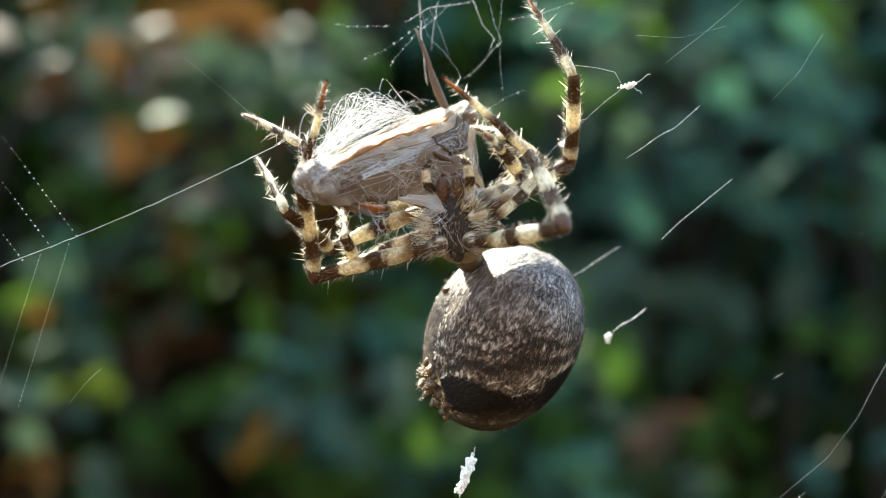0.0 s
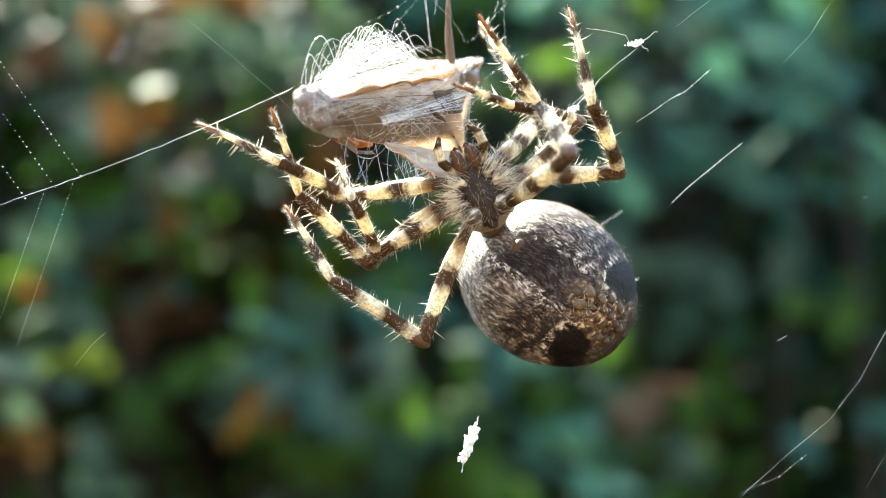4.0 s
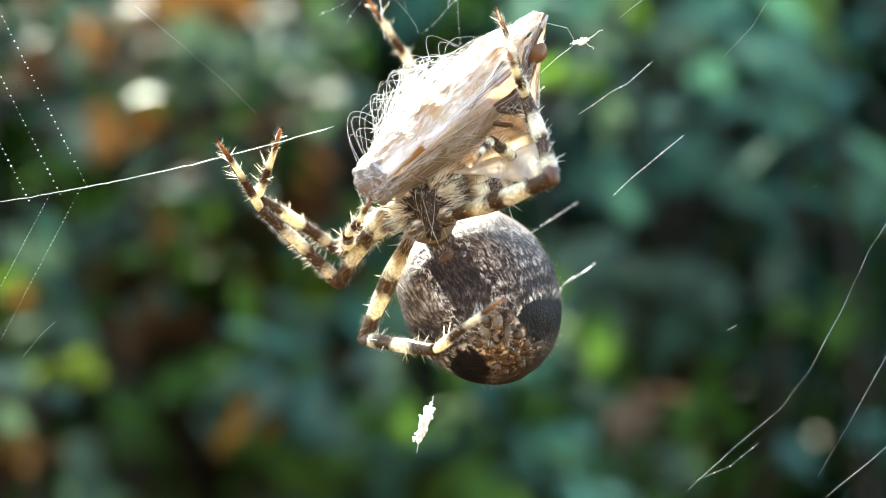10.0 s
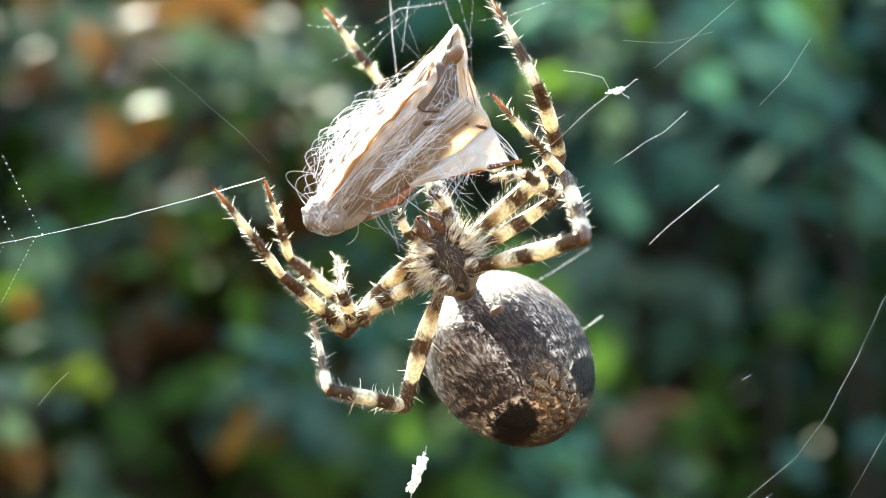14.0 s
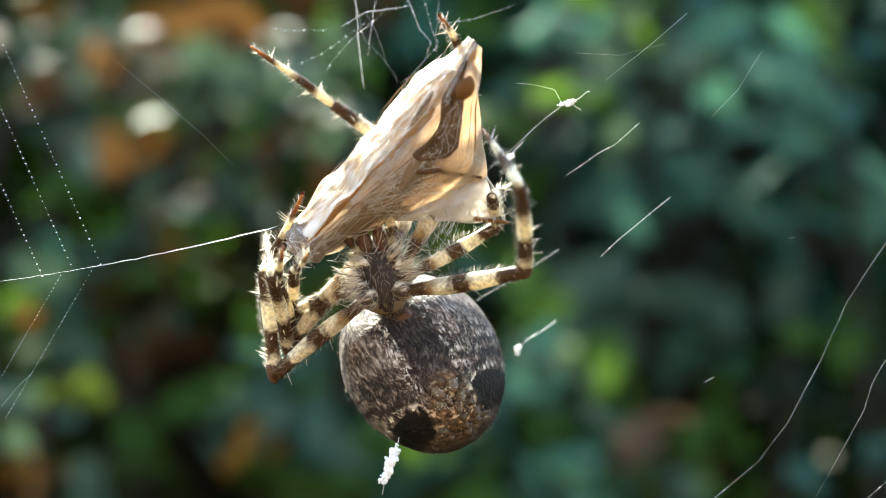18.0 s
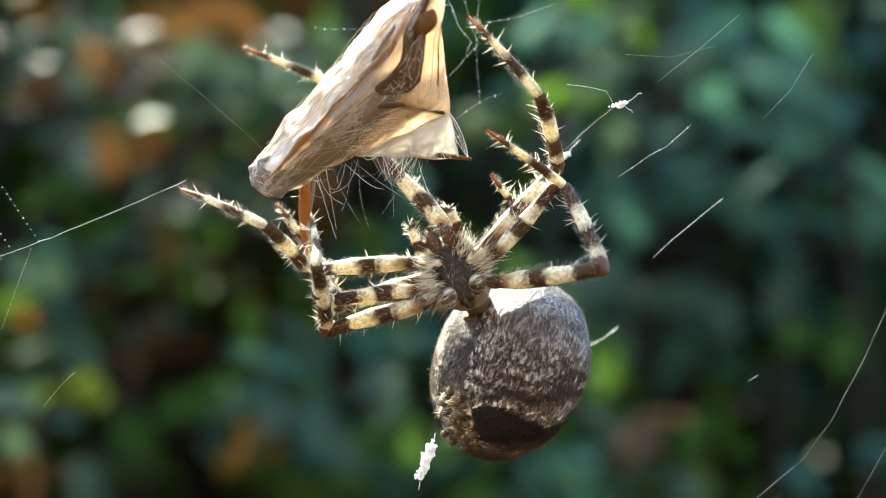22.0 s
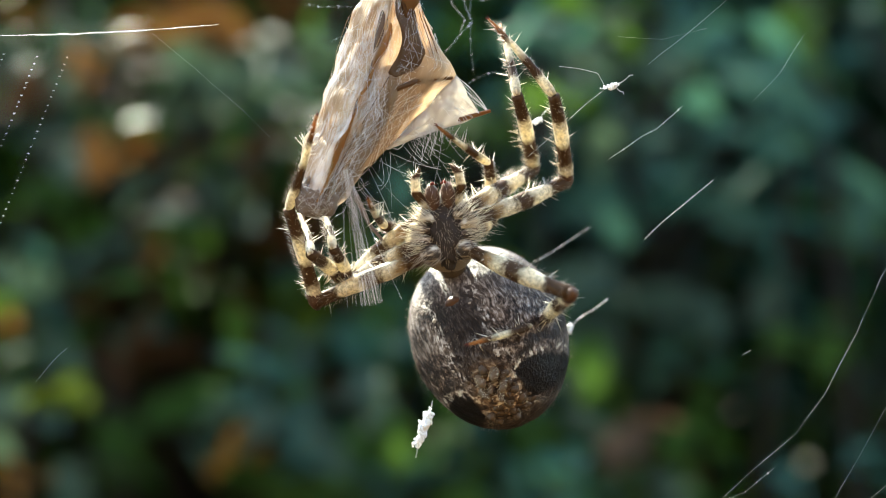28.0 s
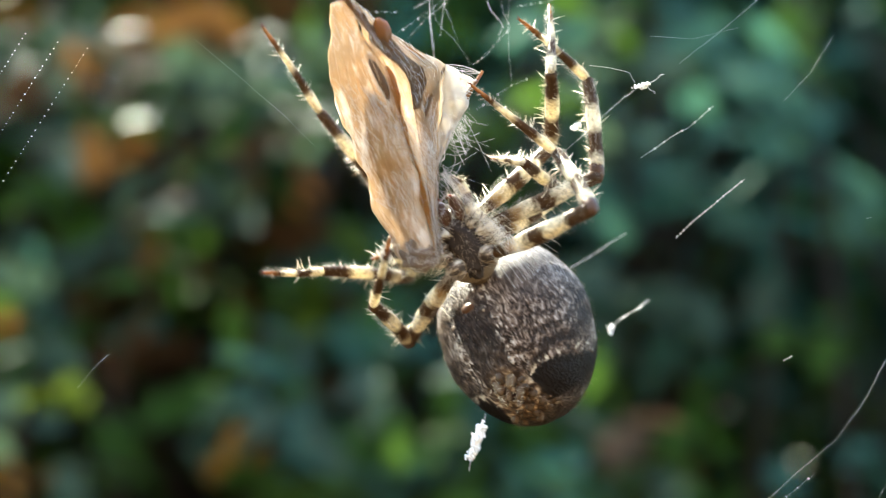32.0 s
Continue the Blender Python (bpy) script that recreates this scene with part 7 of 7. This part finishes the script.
    walk(scrap, [
        (0, pose(0.00912, 0.00000, 1.00998, 0, 0.0, 0)),
        (0.5, pose(0.00890, 0.00000, 1.01008, 0, 0.0, 0)),
        (1, pose(0.00899, 0.00000, 1.01015, 0, 0.0, 0)),
        (1.5, pose(0.00943, 0.00000, 1.00975, 0, 0.0, 0)),
        (2, pose(0.00911, 0.00000, 1.01002, 0, 0.0, 0)),
        (2.5, pose(0.00937, 0.00000, 1.00989, 0, 0.0, 0)),
        (3, pose(0.00936, 0.00000, 1.00999, 0, 0.0, 0)),
        (3.5, pose(0.00914, 0.00000, 1.01025, 0, 0.0, 0)),
        (5.5, pose(0.00950, 0.00000, 1.01029, 0, 0.0, 0)),
        (6, pose(0.00941, 0.00000, 1.00985, 0, 0.0, 0)),
        (6.5, pose(0.00912, 0.00000, 1.00985, 0, 0.0, 0)),
        (7, pose(0.00937, 0.00000, 1.00981, 0, 0.0, 0)),
        (7.5, pose(0.00910, 0.00000, 1.00986, 0, 0.0, 0)),
        (8, pose(0.00927, 0.00000, 1.01013, 0, 0.0, 0)),
        (8.5, pose(0.00908, 0.00000, 1.01001, 0, 0.0, 0)),
        (9, pose(0.00884, 0.00000, 1.00989, 0, 0.0, 0)),
        (9.5, pose(0.00879, 0.00000, 1.00970, 0, 0.0, 0)),
        (10, pose(0.00895, 0.00000, 1.00978, 0, 0.0, 0)),
        (10.5, pose(0.00921, 0.00000, 1.00988, 0, 0.0, 0)),
        (11, pose(0.00929, 0.00000, 1.00985, 0, 0.0, 0)),
        (11.5, pose(0.00924, 0.00000, 1.00988, 0, 0.0, 0)),
        (12, pose(0.00936, 0.00000, 1.00969, 0, 0.0, 0)),
        (12.5, pose(0.00926, 0.00000, 1.00939, 0, 0.0, 0)),
        (13, pose(0.00905, 0.00000, 1.00942, 0, 0.0, 0)),
        (13.5, pose(0.00922, 0.00000, 1.00960, 0, 0.0, 0)),
        (14, pose(0.01015, 0.00000, 1.00981, 0, 0.0, 0)),
        (14.5, pose(0.00956, 0.00000, 1.00945, 0, 0.0, 0)),
        (16.5, pose(0.01006, 0.00000, 1.00911, 0, 0.0, 0)),
        (17, pose(0.00956, 0.00000, 1.00943, 0, 0.0, 0)),
        (17.5, pose(0.00966, 0.00000, 1.00948, 0, 0.0, 0)),
        (18, pose(0.00957, 0.00000, 1.00923, 0, 0.0, 0)),
        (18.5, pose(0.00964, 0.00000, 1.00885, 0, 0.0, 0)),
        (19, pose(0.00984, 0.00000, 1.00936, 0, 0.0, 0)),
        (19.5, pose(0.00970, 0.00000, 1.00978, 0, 0.0, 0)),
        (20, pose(0.00974, 0.00000, 1.00963, 0, 0.0, 0)),
        (20.5, pose(0.00960, 0.00000, 1.00978, 0, 0.0, 0)),
        (21, pose(0.00998, 0.00000, 1.00964, 0, 0.0, 0)),
        (21.5, pose(0.00967, 0.00000, 1.00927, 0, 0.0, 0)),
        (22, pose(0.01001, 0.00000, 1.00907, 0, 0.0, 0)),
        (22.5, pose(0.00951, 0.00000, 1.00957, 0, 0.0, 0)),
        (23, pose(0.00957, 0.00000, 1.00969, 0, 0.0, 0)),
        (23.5, pose(0.00958, 0.00000, 1.00936, 0, 0.0, 0)),
        (24, pose(0.00982, 0.00000, 1.00948, 0, 0.0, 0)),
        (24.5, pose(0.01021, 0.00000, 1.00948, 0, 0.0, 0)),
        (25, pose(0.01009, 0.00000, 1.00941, 0, 0.0, 0)),
        (25.5, pose(0.01018, 0.00000, 1.00923, 0, 0.0, 0)),
        (27.5, pose(0.01007, 0.00000, 1.00837, 0, 0.0, 0)),
        (28, pose(0.00988, 0.00000, 1.00872, 0, 0.0, 0)),
        (28.5, pose(0.00998, 0.00000, 1.00891, 0, 0.0, 0)),
        (29, pose(0.00979, 0.00000, 1.00898, 0, 0.0, 0)),
        (29.5, pose(0.00977, 0.00000, 1.00906, 0, 0.0, 0)),
        (30, pose(0.00960, 0.00000, 1.00877, 0, 0.0, 0)),
        (30.5, pose(0.00970, 0.00000, 1.00872, 0, 0.0, 0)),
        (31, pose(0.00942, 0.00000, 1.00843, 0, 0.0, 0)),
        (31.5, pose(0.00949, 0.00000, 1.00844, 0, 0.0, 0)),
        (32, pose(0.00929, 0.00000, 1.00911, 0, 0.0, 0)),
    ])
    walk(fluff, [
        (0, pose(0.00003, -0.00050, 0.98819, 0, 0.0, 0)),
        (0.5, pose(0.00025, -0.00050, 0.98809, 0, 0.0, 0)),
        (1, pose(0.00015, -0.00050, 0.98800, 0, 0.0, 0)),
        (1.5, pose(-0.00028, -0.00050, 0.98838, 0, 0.0, 0)),
        (2, pose(0.00003, -0.00050, 0.98810, 0, 0.0, 0)),
        (2.5, pose(-0.00024, -0.00050, 0.98821, 0, 0.0, 0)),
        (3, pose(-0.00024, -0.00050, 0.98811, 0, 0.0, 0)),
        (3.5, pose(-0.00002, -0.00050, 0.98784, 0, 0.0, 0)),
        (5.5, pose(-0.00038, -0.00050, 0.98779, 0, 0.0, 0)),
        (6, pose(-0.00028, -0.00050, 0.98822, 0, 0.0, 0)),
        (6.5, pose(0.00002, -0.00050, 0.98823, 0, 0.0, 0)),
        (7, pose(-0.00023, -0.00050, 0.98828, 0, 0.0, 0)),
        (7.5, pose(0.00004, -0.00050, 0.98823, 0, 0.0, 0)),
        (8, pose(-0.00013, -0.00050, 0.98797, 0, 0.0, 0)),
        (8.5, pose(0.00006, -0.00050, 0.98809, 0, 0.0, 0)),
        (9, pose(0.00032, -0.00050, 0.98821, 0, 0.0, 0)),
        (9.5, pose(0.00037, -0.00050, 0.98840, 0, 0.0, 0)),
        (10, pose(0.00021, -0.00050, 0.98834, 0, 0.0, 0)),
        (10.5, pose(-0.00005, -0.00050, 0.98824, 0, 0.0, 0)),
        (11, pose(-0.00012, -0.00050, 0.98827, 0, 0.0, 0)),
        (11.5, pose(-0.00008, -0.00050, 0.98824, 0, 0.0, 0)),
        (12, pose(-0.00020, -0.00050, 0.98843, 0, 0.0, 0)),
        (12.5, pose(-0.00009, -0.00050, 0.98872, 0, 0.0, 0)),
        (13, pose(0.00013, -0.00050, 0.98870, 0, 0.0, 0)),
        (13.5, pose(-0.00005, -0.00050, 0.98855, 0, 0.0, 0)),
        (14, pose(-0.00098, -0.00050, 0.98834, 0, 0.0, 0)),
        (14.5, pose(-0.00040, -0.00050, 0.98870, 0, 0.0, 0)),
        (16.5, pose(-0.00087, -0.00050, 0.98905, 0, 0.0, 0)),
        (17, pose(-0.00039, -0.00050, 0.98875, 0, 0.0, 0)),
        (17.5, pose(-0.00049, -0.00050, 0.98870, 0, 0.0, 0)),
        (18, pose(-0.00037, -0.00050, 0.98893, 0, 0.0, 0)),
        (18.5, pose(-0.00044, -0.00050, 0.98932, 0, 0.0, 0)),
        (19, pose(-0.00067, -0.00050, 0.98881, 0, 0.0, 0)),
        (19.5, pose(-0.00052, -0.00050, 0.98841, 0, 0.0, 0)),
        (20, pose(-0.00056, -0.00050, 0.98856, 0, 0.0, 0)),
        (20.5, pose(-0.00044, -0.00050, 0.98842, 0, 0.0, 0)),
        (21, pose(-0.00080, -0.00050, 0.98855, 0, 0.0, 0)),
        (21.5, pose(-0.00049, -0.00050, 0.98892, 0, 0.0, 0)),
        (22, pose(-0.00083, -0.00050, 0.98911, 0, 0.0, 0)),
        (22.5, pose(-0.00034, -0.00050, 0.98864, 0, 0.0, 0)),
        (23, pose(-0.00040, -0.00050, 0.98852, 0, 0.0, 0)),
        (23.5, pose(-0.00039, -0.00050, 0.98884, 0, 0.0, 0)),
        (24, pose(-0.00064, -0.00050, 0.98873, 0, 0.0, 0)),
        (24.5, pose(-0.00103, -0.00050, 0.98873, 0, 0.0, 0)),
        (25, pose(-0.00091, -0.00050, 0.98881, 0, 0.0, 0)),
        (25.5, pose(-0.00100, -0.00050, 0.98898, 0, 0.0, 0)),
        (27.5, pose(-0.00086, -0.00050, 0.98982, 0, 0.0, 0)),
        (28, pose(-0.00067, -0.00050, 0.98949, 0, 0.0, 0)),
        (28.5, pose(-0.00077, -0.00050, 0.98930, 0, 0.0, 0)),
        (29, pose(-0.00059, -0.00050, 0.98923, 0, 0.0, 0)),
        (29.5, pose(-0.00057, -0.00050, 0.98916, 0, 0.0, 0)),
        (30, pose(-0.00040, -0.00050, 0.98944, 0, 0.0, 0)),
        (30.5, pose(-0.00049, -0.00050, 0.98949, 0, 0.0, 0)),
        (31, pose(-0.00021, -0.00050, 0.98977, 0, 0.0, 0)),
        (31.5, pose(-0.00028, -0.00050, 0.98976, 0, 0.0, 0)),
        (32, pose(-0.00009, -0.00050, 0.98911, 0, 0.0, 0)),
    ])
    walk(dot, [
        (0, pose(0.00900, 0.00700, 0.99520)),
        (1, pose(0.00893, 0.00700, 0.99522)),
        (2, pose(0.00873, 0.00700, 0.99512)),
        (3, pose(0.00843, 0.00700, 0.99489)),
        (6, pose(0.00829, 0.00700, 0.99488)),
        (8, pose(0.00886, 0.00700, 0.99485)),
        (9, pose(0.00821, 0.00700, 0.99541)),
        (11, pose(0.00860, 0.00700, 0.99504)),
        (18, pose(0.00720, 0.00700, 0.99468)),
        (20, pose(0.00801, 0.00700, 0.99443)),
        (25, pose(0.00886, 0.00700, 0.99405)),
        (29, pose(0.00820, 0.00700, 0.99479)),
        (31, pose(0.00785, 0.00700, 0.99491)),
        (32, pose(0.00874, 0.00700, 0.99485)),
    ])
    walk(speck, [
        (0, pose(0.00598, 0.00400, 1.00714)),
        (3, pose(0.00619, 0.00400, 1.00705)),
        (17, pose(0.00647, 0.00400, 1.00659)),
        (20, pose(0.00677, 0.00400, 1.00646)),
        (22, pose(0.00743, 0.00400, 1.00657)),
        (25.5, pose(0.00701, 0.00400, 1.00628)),
        (27.5, pose(0.00611, 0.00400, 1.00728)),
        (32, pose(0.00611, 0.00400, 1.00728)),
    ])
    walk(torn_threads, [
        (0, pose(0.00007, 0.00000, 1.00056, 0, 0.0, 0)),
        (1, pose(-0.00006, 0.00000, 1.00073, 0, 0.0, 0)),
        (2, pose(0.00006, 0.00000, 1.00060, 0, 0.0, 0)),
        (3, pose(0.00032, 0.00000, 1.00056, 0, 0.0, 0)),
        (6, pose(0.00037, 0.00000, 1.00043, 0, 0.0, 0)),
        (7, pose(0.00032, 0.00000, 1.00039, 0, 0.0, 0)),
        (8, pose(0.00022, 0.00000, 1.00071, 0, 0.0, 0)),
        (9, pose(-0.00021, 0.00000, 1.00047, 0, 0.0, 0)),
        (10, pose(-0.00010, 0.00000, 1.00036, 0, 0.0, 0)),
        (11, pose(0.00024, 0.00000, 1.00043, 0, 0.0, 0)),
        (12, pose(0.00032, 0.00000, 1.00027, 0, 0.0, 0)),
        (13, pose(0.00000, 0.00000, 1.00000, 0, 0.0, 0)),
        (14, pose(0.00110, 0.00000, 1.00039, 0, 0.0, 0)),
        (17, pose(0.00052, 0.00000, 1.00001, 0, 0.0, 0)),
        (18, pose(0.00052, 0.00000, 0.99981, 0, 0.0, 0)),
        (19, pose(0.00080, 0.00000, 0.99994, 0, 0.0, 0)),
        (20, pose(0.00069, 0.00000, 1.00021, 0, 0.0, 0)),
        (21, pose(0.00093, 0.00000, 1.00022, 0, 0.0, 0)),
        (22, pose(0.00097, 0.00000, 0.99965, 0, 0.0, 0)),
        (23, pose(0.00053, 0.00000, 1.00026, 0, 0.0, 0)),
        (24, pose(0.00077, 0.00000, 1.00006, 0, 0.0, 0)),
        (25, pose(0.00105, 0.00000, 0.99999, 0, 0.0, 0)),
        (28, pose(0.00083, 0.00000, 0.99929, 0, 0.0, 0)),
        (29, pose(0.00074, 0.00000, 0.99956, 0, 0.0, 0)),
        (30, pose(0.00055, 0.00000, 0.99935, 0, 0.0, 0)),
        (31, pose(0.00037, 0.00000, 0.99901, 0, 0.0, 0)),
        (32, pose(0.00025, 0.00000, 0.99969, 0, 0.0, 0)),
    ])
    walk(sticky, [
        (0, aim(spot(-10.21, 0, 6.87), spot(-26.44, 0, 0.08))),
        (1, aim(spot(-9.02, 0, 6.57), spot(-26.19, 0, 0.02))),
        (2, aim(spot(-9.52, 0, 6.36), spot(-26.17, 0, 0.07))),
        (3, aim(spot(-10.54, 0, 6.89), spot(-26.21, 0, 0.83))),
        (3.5, aim(spot(-9.89, 0, 7.99), spot(-26.61, 0, 1.40))),
        (5.5, aim(spot(-10.60, 0, 5.80), spot(-26.58, 0, 1.66))),
        (6, aim(spot(-8.15, 0, 5.42), spot(-24.32, 0, 1.5))),
        (7, aim(spot(-8.26, 0, 7.05), spot(-24.27, 0, 1.13))),
        (8, aim(spot(-7.6, 0, 5.16), spot(-25.18, 0, 1.27))),
        (9, aim(spot(-4.41, 0, 3.29), spot(-22.8, 0, -0.13))),
        (10, aim(spot(-6.23, 0, 4.68), spot(-25.06, 0, 0.63))),
        (11, aim(spot(-8.88, 0, 6.37), spot(-23.26, 0, 2.29))),
        (12, aim(spot(-8.49, 0, 4.57), spot(-23.81, 0, 1))),
        (13, aim(spot(-7.27, 0, 5.17), spot(-22.46, 0, 1.06))),
        (14, aim(spot(-9.59, 0, 4.9), spot(-24.6, 0, 1.55))),
        (16.5, aim(spot(-10.69, 0, 3.32), spot(-23.82, 0, 0.48))),
        (17, aim(spot(-7.22, 0, 4.83), spot(-21.63, 0, 1.51))),
        (18, aim(spot(-4.07, 0, 2.7), spot(-19.79, 0, -0.05))),
        (19, aim(spot(-8.4, 0, 2.79), spot(-22.8, 0, -1.27))),
        (20, aim(spot(-13.68, 0, 6.96), spot(-24.25, 0, 3.37))),
        (21, aim(spot(-13.98, 0, 3.28), spot(-23.23, 0, 0.21))),
        (22, aim(spot(-10.67, 0, 6.14), spot(-21.21, 0, 2.3))),
        (23, aim(spot(-10.69, 0, 5.56), spot(-25.54, 0, 1.35))),
        (24, aim(spot(-16.58, 0, 0.17), spot(-26.91, 0, -2.95))),
        (28, aim(spot(-15.08, 0, -9.77), spot(-25.24, 0, -2.49))),
        (29, aim(spot(-21.17, 0, -11.53), spot(-28.7, 0, -1.55))),
        (30, aim(spot(-20.4, 0, -13.43), spot(-28.22, 0, -3.68))),
        (31, aim(spot(-19.44, 0, -13.97), spot(-27.09, 0, -4.08))),
        (32, aim(spot(-20, 0, -9.67), spot(-28.68, 0, -0.67))),
    ])
    walk(line_thread, [
        (0, aim(spot(-10.21, 0, 6.87), spot(-26.44, 0, 0.08))),
        (1, aim(spot(-9.02, 0, 6.57), spot(-26.19, 0, 0.02))),
        (2, aim(spot(-9.52, 0, 6.36), spot(-26.17, 0, 0.07))),
        (3, aim(spot(-10.54, 0, 6.89), spot(-26.21, 0, 0.83))),
        (3.5, aim(spot(-9.89, 0, 7.99), spot(-26.61, 0, 1.40))),
        (5.5, aim(spot(-10.60, 0, 5.80), spot(-26.58, 0, 1.66))),
        (6, aim(spot(-8.15, 0, 5.42), spot(-24.32, 0, 1.5))),
        (7, aim(spot(-8.26, 0, 7.05), spot(-24.27, 0, 1.13))),
        (8, aim(spot(-7.6, 0, 5.16), spot(-25.18, 0, 1.27))),
        (9, aim(spot(-4.41, 0, 3.29), spot(-22.8, 0, -0.13))),
        (10, aim(spot(-4.95, 0, 4.96), spot(-23.79, 0, 0.91))),
        (11, aim(spot(-8.88, 0, 6.37), spot(-23.26, 0, 2.29))),
        (12, aim(spot(-8.49, 0, 4.57), spot(-23.81, 0, 1))),
        (13, aim(spot(-7.27, 0, 5.17), spot(-22.46, 0, 1.06))),
        (14, aim(spot(-9.59, 0, 4.9), spot(-24.6, 0, 1.55))),
        (16.5, aim(spot(-10.69, 0, 3.32), spot(-23.82, 0, 0.48))),
        (17, aim(spot(-9.76, 0, 4.25), spot(-24.16, 0, 0.92))),
        (18, aim(spot(-6.83, 0, 2.22), spot(-22.55, 0, -0.53))),
        (19, aim(spot(-10.91, 0, 2.08), spot(-25.3, 0, -1.97))),
        (20, aim(spot(-13.68, 0, 6.96), spot(-24.25, 0, 3.37))),
        (21, aim(spot(-17.4, 0, 2.15), spot(-26.65, 0, -0.92))),
        (22, aim(spot(-14.43, 0, 4.77), spot(-24.97, 0, 0.93))),
        (23, aim(spot(-10.69, 0, 5.56), spot(-25.54, 0, 1.35))),
        (24, aim(spot(-16.58, 0, 0.17), spot(-26.91, 0, -2.95))),
        (24.6, aim(spot(-16.58, 0, 0.17), spot(-26.91, 0, -2.95))),
        (25, aim(spot(-15.08, 0, 17.46), spot(-27.84, 0, 18.39))),
        (28, aim(spot(-12.26, 0, 12.18), spot(-24.62, 0, 11.96))),
        (29, aim(spot(-13.21, 0, 12.85), spot(-26.23, 0, 12.4))),
        (30, aim(spot(-11.97, 0, 11.84), spot(-26.41, 0, 11.6))),
        (31, aim(spot(-10.72, 0, 11.05), spot(-24.71, 0, 11.07))),
        (32, aim(spot(-12.98, 0, 16.04), spot(-26.95, 0, 15.78))),
    ])


motions()
